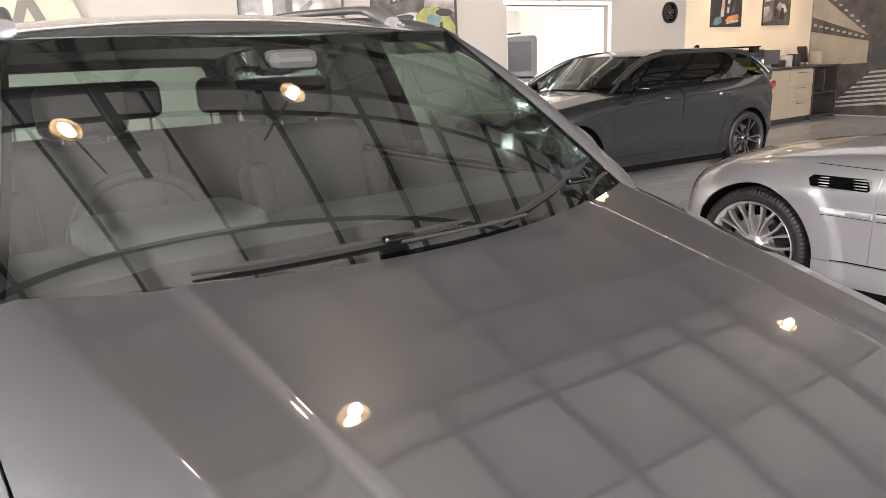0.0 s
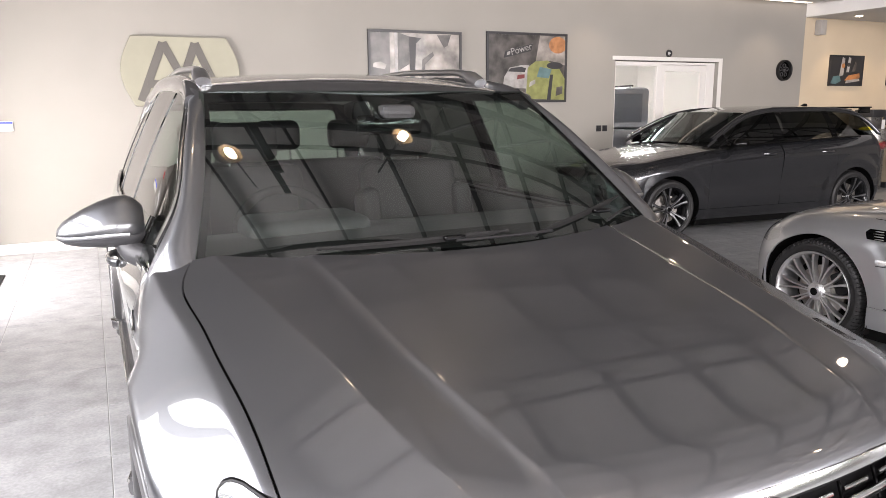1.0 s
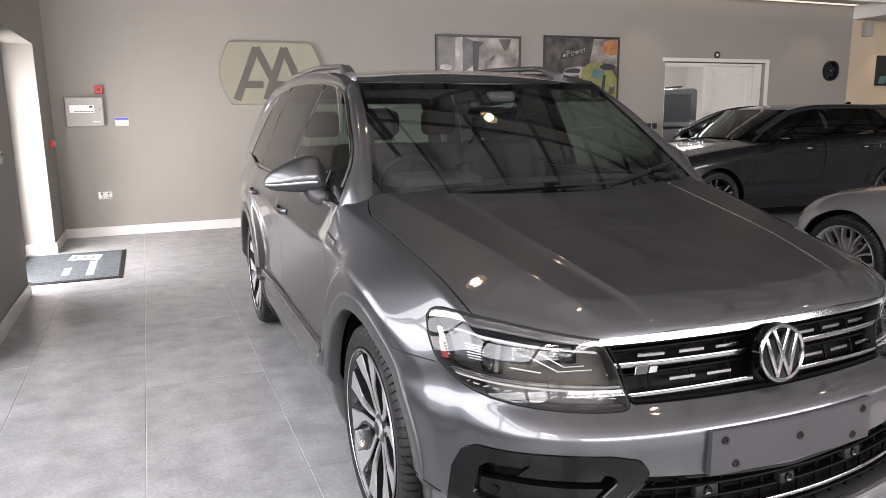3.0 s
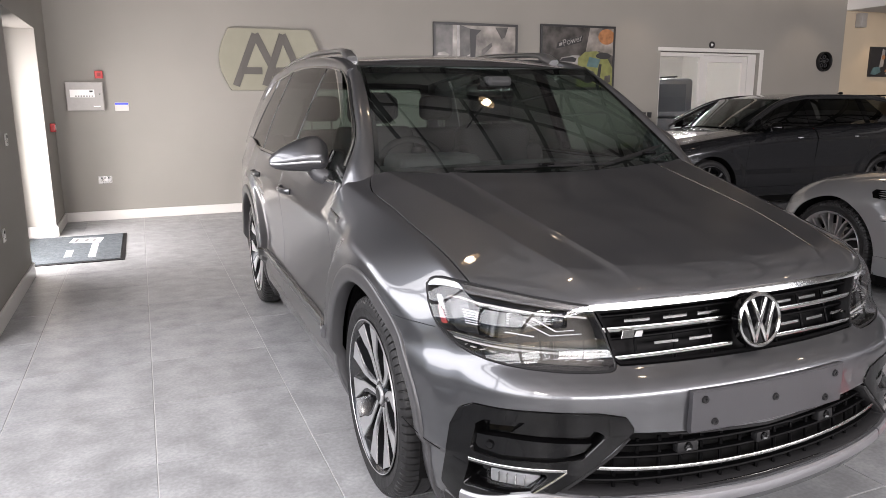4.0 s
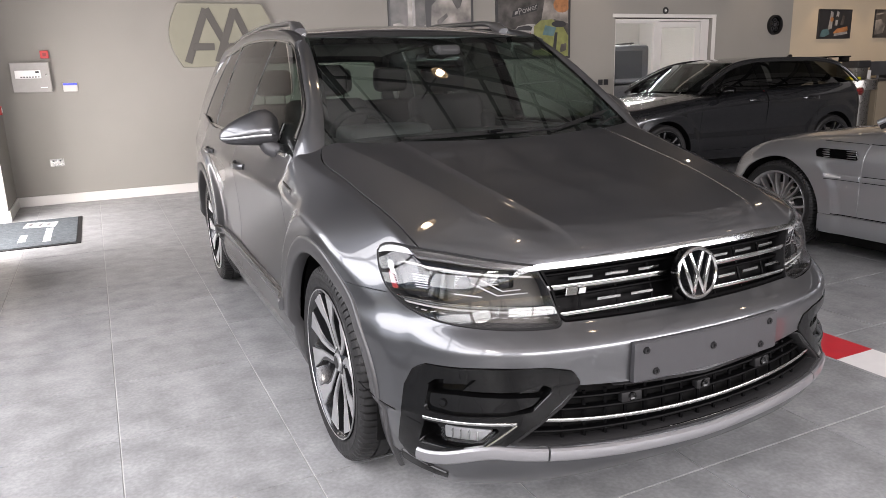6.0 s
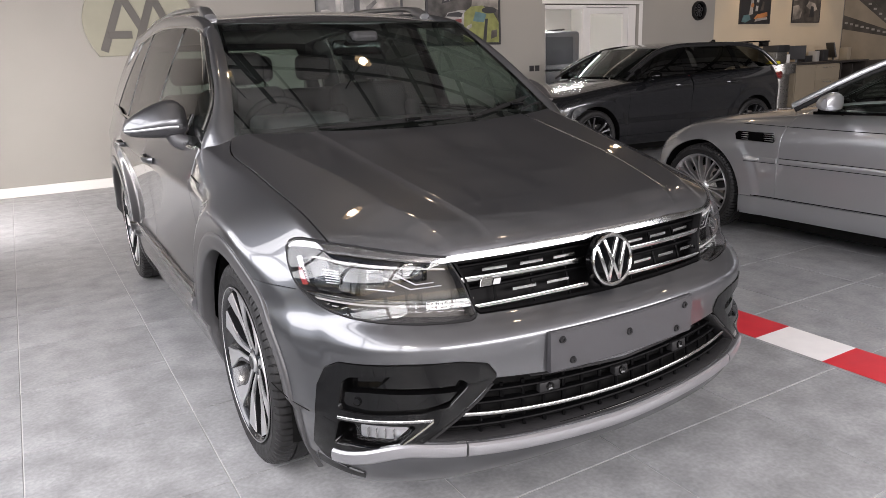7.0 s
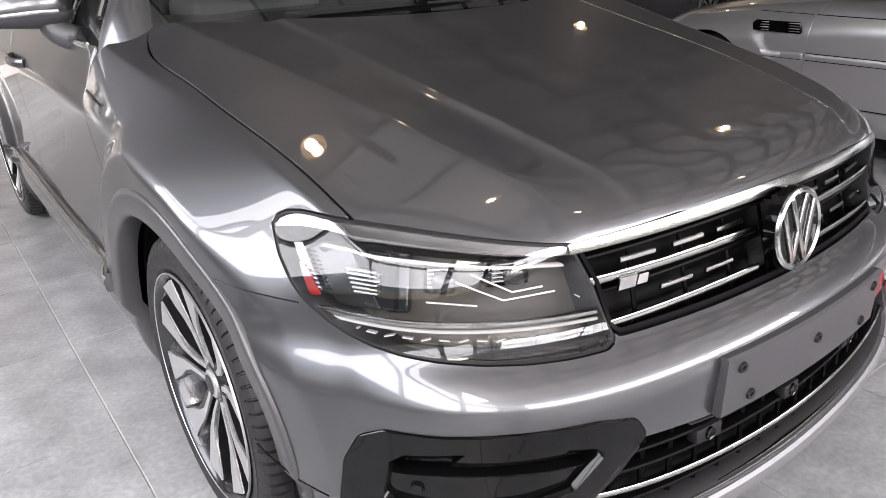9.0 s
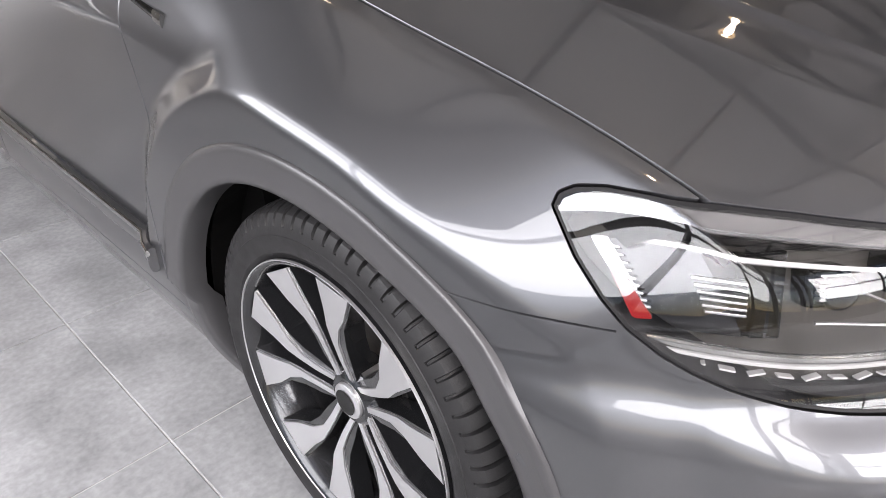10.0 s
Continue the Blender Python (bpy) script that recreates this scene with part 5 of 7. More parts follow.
MIRROR_ST = [((-0.842, 0.765, 1.135), 0.040, 0.050, 0.8), ((-0.862, 0.762, 1.138), 0.062, 0.069, 0.8), ((-0.885, 0.762, 1.141), 0.074, 0.077, 0.80), ((-0.92, 0.766, 1.141), 0.077, 0.074, 0.80),
             ((-0.96, 0.774, 1.135), 0.073, 0.066, 0.82), ((-1.00, 0.785, 1.127), 0.064, 0.055, 0.84), ((-1.034, 0.796, 1.119), 0.052, 0.043, 0.86), ((-1.058, 0.806, 1.113), 0.038, 0.031, 0.9), ((-1.072, 0.812, 1.109), 0.020, 0.018, 1), ((-1.077, 0.814, 1.108), 0.005, 0.005, 1)]
for mir in (False, True):
    sg = -1 if mir else 1
    mr = part("door_mirror", mirrored_bm(shell_form(MIRROR_ST, section=CAP_SECTION), mir), PAINT, suv, smooth=True)
    b = shell_form([((x, y - 0.001, zz), ry * 1.004, rz * 1.004, pw) for (x, y, zz), ry, rz, pw in MIRROR_ST[:-2]], section=BASE_SECTION)
    part("mirror_base", mirrored_bm(b, mir), GREY_PLASTIC, mr, "dark grey lower mirror shell", smooth=True)
    q = np.array([(x, y - ry * 1.0, zz - rz * 0.36) for (x, y, zz), ry, rz, pw in MIRROR_ST[2:-1]])
    part("indicator", sweep(curve_points([tuple(r) for r in q], 24) * (sg, 1, 1), oval(0.004, 0.005, 8)), SATIN, mr, "slim indicator strip", smooth=True)
    q = curve_points([(-0.895, 0.765, 1.085), (-0.885, 0.755, 1.062), (-0.862, 0.735, 1.045), (-0.835, 0.715, 1.035)], 12) * (sg, 1, 1)
    part("mirror_arm", sweep(q, oval(0.034, 0.052, 16, 0.7), up=(0, 1, 0)), GREY_PLASTIC, mr, smooth=True)
    # door handles, side strip, wing badge
    for y in (1.36, 2.30):
        y_ = np.linspace(y - 0.11, y + 0.11, 14)
        P = cast(suv_field, np.stack([0 * y_ - 0.3, y_, 0 * y_ + 0.925], 1), np.tile([-1.0, 0, 0], (14, 1)), 1.5) * (sg, 1, 1)
        bow = np.sin(np.linspace(0, math.pi, 14)) ** 0.5 * 0.030
        part("door_handle", sweep(P + np.stack([-sg * bow, 0 * bow, 0 * bow], 1), oval(0.010, 0.014, 10, 0.8)), PAINT, suv, smooth=True)
    y_ = np.linspace(0.50, 2.16, 40)
    P = cast(suv_field, np.stack([0 * y_ - 0.3, y_, 0.452 + 0.01 * y_], 1), np.tile([-1.0, 0, 0], (40, 1)), 1.5)
    part("side_moulding", sweep((P + np.array([-0.006, 0, -0.016])) * (sg, 1, 1), oval(0.012, 0.028, 12, 0.7)), PAINT, suv, smooth=True)
    part("side_strip", sweep((P + np.array([-0.016, 0, 0.002])) * (sg, 1, 1), oval(0.004, 0.007, 8)), CHROME, suv, "chrome strip low on the doors", smooth=True)
    y_ = np.linspace(0.325, 0.462, 12)
    P = cast(suv_field, np.stack([0 * y_ - 0.3, y_, 0.925 + 0.16 * (y_ - 0.325)], 1), np.tile([-1.0, 0, 0], (12, 1)), 1.5) * (sg, 1, 1)
    wb = part("wing_badge", sweep(P, oval(0.004, 0.009, 10, 0.7), scale=list(np.linspace(1, 0.5, 12))), GLOSS_BLACK, suv, "small dark wing badge with a bright tip", smooth=True)
    part("badge_tip", sweep(P[:3] - np.array([0.002 * sg, 0.003, 0]), oval(0.005, 0.011, 10, 0.7)), CHROME, wb, "bright badge tip", smooth=True)

# wipers and cowl
def cowl_fn(u, v):
    x = u * 0.775
    y = 0.175 + 0.275 * x * x + 0.075 * v
    return np.stack([x, y, Z_HOOD(y) - 0.022 - 0.012 * x * x - 0.065 * np.maximum(np.abs(x) - 0.54, 0) - 0.13 * np.maximum(np.abs(x) - 0.68, 0) - 0.012 * v], 1)


part("cowl_panel", grid_sheet("cowl_panel", cowl_fn, -1, 1, 40, 0, 1, 6, MATT_BLACK, flange=0.01), MATT_BLACK, suv)
for clip, left, right, pivot in ((-0.085, -0.455, 0.10, 0.24), (0.50, 0.20, 0.66, 0.66)):
    rise = 0.0 if clip < 0 else 0.02
    x = np.linspace(clip, pivot, 14)
    zz = 1.102 + rise * np.sin(np.pi * (x - clip) / (pivot - clip) * 0.5) - 0.006 * (x - clip)
    wp = part("wiper", sweep(np.stack([x, screen_y(np.abs(x), zz) - 0.034, zz], 1), oval(0.006, 0.004, 8)), MATT_BLACK, suv, "black flat-blade wiper", smooth=True)
    x2 = np.linspace(left, right, 30)
    z2 = 1.100 + (0.010 if clip < 0 else 0.06) * (x2 - left) / 0.5
    taper = list(np.clip(np.minimum(x2 - left, right - x2) / 0.08, 0.4, 1))
    part("blade", sweep(np.stack([x2, screen_y(np.abs(x2), z2) - 0.020, z2], 1), [(-0.004, -0.010), (0.004, -0.010), (0.006, 0.0), (0.002, 0.006), (-0.002, 0.006), (-0.006, 0.0)], scale=taper), WIPER, wp)
    b = bmesh.new()
    zc = 1.108 + rise
    box(b, (clip - 0.032, float(screen_y(abs(clip), zc)) - 0.046, zc - 0.007), (clip + 0.032, float(screen_y(abs(clip), zc)) - 0.024, zc + 0.007), 0.005)
    part("blade_clip", b, GLOSS_BLACK, wp)

# ---------------------------------------------------------------- inside the SUV
DASH_PROF = [(0.30, 1.055), (0.45, 1.078), (0.62, 1.088), (0.78, 1.082), (0.86, 1.040), (0.865, 0.94), (0.82, 0.84), (0.78, 0.70), (0.55, 0.60), (0.30, 0.70)]
b = bmesh.new()
rows = [[b.verts.new((x, y + 0.06 * x * x, zz - (0.012 * (x / 0.7) ** 2))) for y, zz in DASH_PROF] for x in np.linspace(-0.74, 0.74, 25)]
for p, q in zip(rows, rows[1:]):
    for j in range(len(DASH_PROF) - 1):
        b.faces.new((p[j], p[j + 1], q[j + 1], q[j]))
bmesh.ops.recalc_face_normals(b, faces=b.faces)
dash = part("dashboard", b, DASH, suv, smooth=True)
b = bmesh.new()
box(b, (-0.56, 0.62, 1.04), (-0.17, 0.875, 1.125), 0.035, seg=4)
part("instrument_hood", b, DASH, dash, smooth=True)
b = bmesh.new()
box(b, (-0.13, 0.79, 0.86), (0.13, 0.845, 1.0), 0.01)
part("screen", b, GLOSS_BLACK, dash)
sw = part("steering_wheel", lathe([(0.016 * math.sin(a), 0.178 + 0.016 * math.cos(a)) for a in (2 * math.pi * k / 12 for k in range(12))], 48, "z", True), LEATHER, suv, "dark leather steering wheel", smooth=True)
sw.matrix_local = pose(-0.365, 0.97, 1.015, 65, 0, 0)
b = bmesh.new()
box(b, (-0.07, -0.06, -0.03), (0.07, 0.055, 0.012), 0.02, seg=3)
part("wheel_boss", b, DASH, sw, smooth=True)
for a in (0, 180, 270):
    b = bmesh.new()
    box(b, (0.05, -0.018, -0.008), (0.172, 0.018, 0.006), 0.005, Matrix.Rotation(radians(a), 4, "Z"))
    part("wheel_spoke", b, SATIN if a != 270 else DASH, sw)
b = bmesh.new()
box(b, (-0.12, -0.02, -0.035), (0.12, 0.02, 0.035), 0.016, seg=3)
vm = part("rear_view_mirror", b, GLOSS_BLACK, suv, smooth=True)
vm.matrix_local = pose(0.0, 0.90, 1.40, 0, 0, -6)
b = bmesh.new()
box(b, (-0.06, -0.14, 0.02), (0.06, 0.0, 0.07), 0.02)
part("sensor_cover", b, DASH, vm)


def seat(parent, x, y, wide, rear=False):
    st = new("seat")
    st.parent = parent
    st.matrix_local = pose(x, y, 0)
    h = wide / 2
    b = bmesh.new()
    box(b, (-h, -0.42, 0.46), (h, 0.08, 0.64), 0.06, seg=4)
    part("cushion", b, LEATHER, st, smooth=True)
    b = bmesh.new()
    box(b, (-h, -0.02, 0.56), (h, 0.13, 1.20 if rear else 1.25), 0.055, pose(0, 0, 0.6, -14) @ pose(0, 0, -0.6), seg=4)
    part("backrest", b, LEATHER, st, smooth=True)
    if not rear:
        for sg in (-1, 1):
            b = bmesh.new()
            box(b, (sg * h - 0.045, -0.07, 0.62), (sg * h + 0.045, 0.10, 1.12), 0.04, pose(0, 0, 0.6, -14) @ pose(0, 0, -0.6), seg=3)
            part("bolster", b, LEATHER, st, smooth=True)
    return st


def headrest(st, x, z0, y0, wide=0.27):
    b = bmesh.new()
    box(b, (x - wide / 2, y0 - 0.045, z0), (x + wide / 2, y0 + 0.055, z0 + 0.17), 0.045, seg=4)
    hr = part("headrest", b, LEATHER, st, smooth=True)
    for sg in (-1, 1):
        b = bmesh.new()
        rod(b, (x + sg * 0.068, y0 + 0.01, z0 - 0.09), (x + sg * 0.068, y0 + 0.01, z0 + 0.03), 0.006, 10)
        part("post", b, CHROME, hr, "chrome headrest post", smooth=True)


for x in (-0.37, 0.37):
    headrest(seat(suv, x, 1.42, 0.46), 0, 1.235, 0.215)
rear_bench = seat(suv, 0, 2.42, 1.24, True)
for x in (-0.42, 0.0, 0.42):
    headrest(rear_bench, x, 1.225, 0.20, 0.25)
part("cabin_floor", boxes(((-0.80, 0.5, 0.31), (0.80, 3.3, 0.40)), ((-0.80, 0.30, 0.4), (0.80, 0.5, 0.98)), ((-0.74, 2.75, 0.4), (0.74, 3.42, 0.75))), VOID, suv)
for sg in (-1, 1):
    b = bmesh.new()
    box(b, (sg * 0.80 - 0.025, 0.5, 0.4), (sg * 0.80 + 0.025, 2.6, 1.04), 0.015)
    part("door_card", b, DASH, suv, smooth=True)


# ---------------------------------------------------------------- the other cars
def plain_car(root, spec, paint, arch_paint=None):
    """A car from its own section curves; it faces -y with its front axle at y = 0."""
    S = {k: spline(v) for k, v in spec["curves"].items()}
    hub, base, crest, k_up = spec["hub"], spec["base"], spec["crest"], spec["lean"]

    def width(y, z):
        w = smin(S["side"](z), spec["w_crest"] + (crest + 0.02 * np.clip(y, 0, 3) - z) * k_up, 0.02)
        w = w - 0.16 * np.maximum(0.0 - y, 0) ** 2 - 0.045 * np.maximum(y - base + 0.2, 0) ** 2
        for yw in (0, base):
            w = w + spec["flare"] * ramp(-np.hypot(y - yw, z - hub), -0.54, -0.46)
        return w

    def F(a, y, z):
        s = smax(a - width(y, z), z - (S["hood"](y) - 0.07 * a * a - 0.9 * np.maximum(a - spec["edge"], 0) ** 2 * 3 - 0.05 * soft(a - spec["line"], 0.01)), 0.06)
        s = smax(s, S["nose"](z) + 0.42 * a * a + 0.10 * a ** 4 - y, 0.12)
        return smax(s, y - (spec["tail"] - 0.30 * a * a - 0.35 * np.maximum(z - 0.8, 0) - 0.4 * np.maximum(0.4 - z, 0)), 0.12)

    B = Form(F)
    R = spec["arch"]
    rr = lambda P, yw: np.hypot(P[:, 1] - yw, P[:, 2] - hub)
    seams, belt, sill = spec["seams"], spec["belt"], spec["sill"]
    cap = spec["cowl"]
    W = B.side(-0.70, seams[0] + 0.06, 80, -50, 70, 70, 0.35, 0.58)
    D = B.side(seams[0] - 0.06, spec["tail"], 170, -50, 66, 70, 0.35, 0.58)
    P, Q = W[0], D[0]
    E = B.side(0.30, base - 0.30, 90, -50, 10, 30, 0.35, 0.58)
    L = E[0]
    bel = belt + spec["rise"] * np.maximum(Q[:, 1] - seams[0], 0)
    for mir in (False, True):
        k = dict(mirror=mir)
        part("front_wing", sheet("front_wing", *W, [spec["edge"] + 0.003 - np.abs(P[:, 0]), R - rr(P, 0), P[:, 1] - seams[0] - 0.06 * (P[:, 2] - 0.6), np.where(P[:, 1] < 0, spec["split"] - P[:, 2], sill - P[:, 2]), P[:, 1] - cap - 0.30], paint, **k), paint, root)
        for a, b in zip(seams, seams[1:]):
            part("door", sheet("door", *D, [a + 0.004 + 0.06 * (Q[:, 2] - 0.6) - Q[:, 1], Q[:, 1] - b, R + 0.03 - rr(Q, base), Q[:, 2] - bel, sill - Q[:, 2]], paint, **k), paint, root)
        part("rear_quarter", sheet("rear_quarter", *D, [np.minimum(seams[-1] + 0.004 - Q[:, 1], rr(Q, base) - R - 0.034), base - 0.55 - Q[:, 1], R - rr(Q, base), Q[:, 2] - bel, 0.2 - Q[:, 2]], paint, **k), paint, root)
        part("sill", sheet("sill", *E, [R - rr(L, 0), R - rr(L, base), L[:, 2] - sill + 0.004, spec["low"] - L[:, 2]], paint, lift=0.004, **k), paint, root)
        # added near-black sheets that give the shade in the panel gaps
        part("inner_side", sheet("inner_side", *D, [Q[:, 2] - belt + 0.03, R - rr(Q, base)], VOID, 0, -0.015, **k), VOID, root)
        part("inner_wing", sheet("inner_wing", *W, [R - rr(P, 0), spec["edge"] - 0.02 - np.abs(P[:, 0])], VOID, 0, -0.015, **k), VOID, root)
        for yw in (0, base):
            bm = bmesh.new()
            rows = [[bm.verts.new(((1 if mir else -1) * x, yw + r * math.cos(a), hub + r * math.sin(a))) for x, r in ((spec["w_crest"] - 0.03, R + 0.012), (0.60, R + 0.02), (0.58, 0.1))] for a in np.radians(np.linspace(-30, 210, 30))]
            for p, q in zip(rows, rows[1:]):
                for j in range(2):
                    bm.faces.new((p[j], p[j + 1], q[j + 1], q[j]))
            # shade inside the arch put into the colour
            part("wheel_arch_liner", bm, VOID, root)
    P, N, sh = B.top(-spec["edge"], spec["edge"], 90, -0.70, cap + 0.22, 90, 0.45)
    a = np.abs(P[:, 0])
    part("bonnet", sheet("bonnet", P, N, sh, [a - spec["edge"] + 0.003, spec["lip"] + 0.42 * a * a + 0.1 * a ** 4 - P[:, 1], P[:, 1] - cap - 0.25 * a * a], paint, 0.02), paint, root)
    P, N, sh, t, z = B.wrap(-75, 75, 130, 0.19, 0.80, 50, 0.6)
    s = np.abs(t) * KD
    part("front_bumper", sheet("front_bumper", P, N, sh, [z - np.where(np.abs(t) > spec["lamp_end"], spec["split"] - 0.003, 0.80), 0.003 - outline(spec["lamp"], s, z), R + 0.01 - rr(P, 0), P[:, 1] + 0.05,
                                                               z - S["hood"](P[:, 1]) + 0.08], paint, 0.02), paint, root)
    for mir in (False, True):
        k = dict(mirror=mir)
        P, N, sh, t, z = B.wrap(0, 75, 90, 0.40, 0.82, 60, 0.6)
        cut = [outline(spec["lamp"], t * KD, z) + 0.001]
        hl = part("headlamp", sheet("headlamp", P, N, sh, cut, REFLECTOR, 0.0, -0.04, **k), REFLECTOR, root)
        g = part("lens", sheet("lens", P, N, sh, cut, LENS, 0.03, 0.0, **k), LENS, hl)
        g.visible_shadow = False
    # cabin
    CL2 = curve_points(spec["cant"], 56)
    ncut = int(np.argmax(CL2[:, 1] > spec["cant"][-2][1])) or 50
    cz, cx = spline([(p[1], p[2]) for p in CL2[:ncut:3]]), spline([(p[1], p[0]) for p in CL2[:ncut:3]])
    y_lo, y_hi = CL2[3, 1], CL2[ncut - 4, 1]

    def glass_side(u, v):
        q = np.clip(u, y_lo, y_hi)
        z0 = belt - 0.01 + spec["rise"] * np.maximum(u - seams[0], 0)
        x0 = -(width(u, z0) - 0.018)
        return np.stack([x0 * (1 - v) + (cx(q) - 0.008) * v - 0.05 * v * (1 - v), u, z0 * (1 - v) + (cz(q) - 0.01) * v], 1)

    roof = spline(spec["roof"])

    def roof_fn2(u, v):
        y = spec["screen_top"] + (spec["roof_end"] - spec["screen_top"]) * v + 0.12 * u * u * (1 - v) ** 3 - 0.1 * u * u * v ** 3
        x = u * spec["roof_w"]
        return np.stack([x, y, roof(y) - 0.10 * x * x], 1)

    part("roof", grid_sheet("roof", roof_fn2, -1, 1, 30, 0, 1, 40, paint, flange=0.015), paint, root)
    z0, z1, y0, y1 = spec["screen"]

    def screen2(u, v):
        x = u * (spec["edge"] - 0.02 - (spec["edge"] - 0.02 - spec["roof_w"] + 0.02) * v)
        return np.stack([x, y0 + (y1 - y0) * v - 0.03 * np.sin(np.pi * np.clip(v, 0, 1)) + x * x * (0.34 - 0.16 * v), z0 + (z1 - z0) * v - 0.03 * x * x], 1)

    g = part("windscreen", grid_sheet("windscreen", screen2, -1, 1, 30, 0, 1, 20, GLASS, flange=0), GLASS, root)
    g.visible_shadow = False
    part("screen_border", grid_sheet("screen_border", screen2, -1, 1, 60, 0, 1, 40, GLOSS_BLACK, [lambda u, v: -np.maximum(np.maximum(np.abs(u) - 0.95, 0.07 - v), v - 0.93)], 0, -0.006), GLOSS_BLACK, root)
    r0, r1 = spec["rear_glass"]

    def rear2(u, v):
        x = u * (spec["roof_w"] + 0.12 * (1 - v))
        return np.stack([x, r0[0] + (r1[0] - r0[0]) * v - 0.16 * x * x, r0[1] + (r1[1] - r0[1]) * v - 0.06 * x * x], 1)

    g = part("rear_screen", grid_sheet("rear_screen", rear2, -1, 1, 20, 0, 1, 14, GLASS_DARK, flange=0), GLASS_DARK, root)
    g.visible_shadow = False
    P, N, sh = B.top(-0.75, 0.75, 40, r0[0] - 0.12, spec["tail"] - 0.10, 20, 0.45)
    part("rear_deck", sheet("rear_deck", P, N, sh, [], paint, 0.01), paint, root)
    P, N, sh, t, z = B.wrap(118, 242, 70, 0.22, 0.96, 30, 2.2)
    tg = part("tailgate", sheet("tailgate", P, N, sh, [R - rr(P, base), base + 0.02 - P[:, 1]], paint, 0.01), paint, root)
    for mir in (False, True):
        k = dict(mirror=mir)
        sg = -1 if mir else 1
        part("roof_pillar", sweep([(sg * x, y, zz) for x, y, zz in CL2 if y > cap + 0.09], oval(0.021, 0.025, 14, 0.8)), paint, root, smooth=True)
        seal = [(sg * (x - 0.012), y + 0.022, zz - 0.020) for x, y, zz in CL2 if zz > belt + 0.02]
        part("window_seal", sweep(seal, oval(0.012, 0.016, 10, 0.8)), MATT_BLACK, root, "black rubber window seal", smooth=True)
        for name, ya, yb, cut_a, cut_b, gl in spec["windows"]:
            g = part(name, grid_sheet(name, glass_side, ya - 0.02, yb + 0.02, 40, 0, 1, 16, gl, [lambda u, v: ya + cut_a * v - u, lambda u, v: u - yb + cut_b * v, lambda u, v: 0.06 - v, lambda u, v: v - 0.95], 0, **k), gl, root)
            g.visible_shadow = False
        for ya, yb in spec["posts"]:
            part("window_pillar", grid_sheet("window_pillar", glass_side, ya, yb, 6, 0.02, 0.97, 12, GLOSS_BLACK, flange=0.008, lift=0.003, **k), GLOSS_BLACK, root)
        q = glass_side(np.linspace(spec["windows"][0][1] - 0.08, spec["windows"][-1][2], 30), np.full(30, 0.03)) * (sg, 1, 1)
        part("window_trim", sweep(q + np.array([-0.004 * sg, 0, 0]), oval(0.006, 0.010, 8)), GLOSS_BLACK, root, smooth=True)
        # mirror
        mx, my, mz = spec["mirror"]
        st = [((-mx + 0.02, my, mz - 0.02), 0.03, 0.03, 0.9), ((-mx - 0.01, my, mz), 0.055, 0.052, 0.8), ((-mx - 0.06, my, mz + 0.005), 0.065, 0.06, 0.82), ((-mx - 0.13, my + 0.01, mz + 0.005), 0.055, 0.05, 0.85), ((-mx - 0.17, my + 0.03, mz), 0.02, 0.03, 1)]
        mr = part("door_mirror", mirrored_bm(shell_form(st, section=CAP_SECTION), mir), spec["mirror_paint"] or paint, root, smooth=True)
        b = bmesh.new()
        rod(b, (sg * -(mx - 0.09), my, mz - 0.07), (sg * -(mx + 0.01), my, mz - 0.02), 0.022, 8)
        part("mirror_arm", b, GLOSS_BLACK, mr)
        for yh in spec["handles"]:
            y_ = np.linspace(yh - 0.10, yh + 0.10, 12)
            Pp = cast(F, np.stack([0 * y_ - 0.3, y_, 0 * y_ + spec["handle_z"]], 1), np.tile([-1.0, 0, 0], (12, 1)), 1.5) * (sg, 1, 1)
            bow = np.sin(np.linspace(0, math.pi, 12)) ** 0.5 * 0.026
            part("door_handle", sweep(Pp + np.stack([-sg * bow, 0 * bow, 0 * bow], 1), oval(0.009, 0.013, 8, 0.8)), paint, root, smooth=True)
    # cabin fill: dashboard, wheel, seats
    dsh = part("dashboard", boxes(((-0.66, cap + 0.12, 0.55), (0.66, cap + 0.55, belt - 0.03)), bevel=0.05), DASH, root, smooth=True)
    for x in (-0.36, 0.36):
        headrest(seat(root, x, spec["seat_y"], 0.48), 0, 1.20 * spec["seat_h"], 0.21)
    sw2 = part("steering_wheel", lathe([(0.014 * math.sin(a), 0.178 + 0.014 * math.cos(a)) for a in (2 * math.pi * k / 10 for k in range(10))], 32, "z", True), LEATHER, root, smooth=True)
    sw2.matrix_local = pose(-0.36, cap + 0.68, belt - 0.02, 65, 0, 0)
    part("cabin_floor", boxes(((-0.74, 0.35, 0.22), (0.74, base + 0.3, 0.34)), ((-0.72, base - 0.35, 0.34), (0.72, base + 0.5, belt - 0.12)), ((-0.6, -0.5, 0.2), (0.6, 0.5, 0.5))), VOID, root)
    wh = spec["wheels"]
    first = wheel(root, pose(-wh[0], 0, hub, 0, 0, 180), *wh[1:])
    for x, y, rz in ((-wh[0], base, 180), (wh[0], 0, 0), (wh[0], base, 0)):
        copy_thing(first, pose(x, y, hub, 0, 0, rz) @ Matrix.Rotation(radians(40 * y + 13), 4, "X"))
    return F


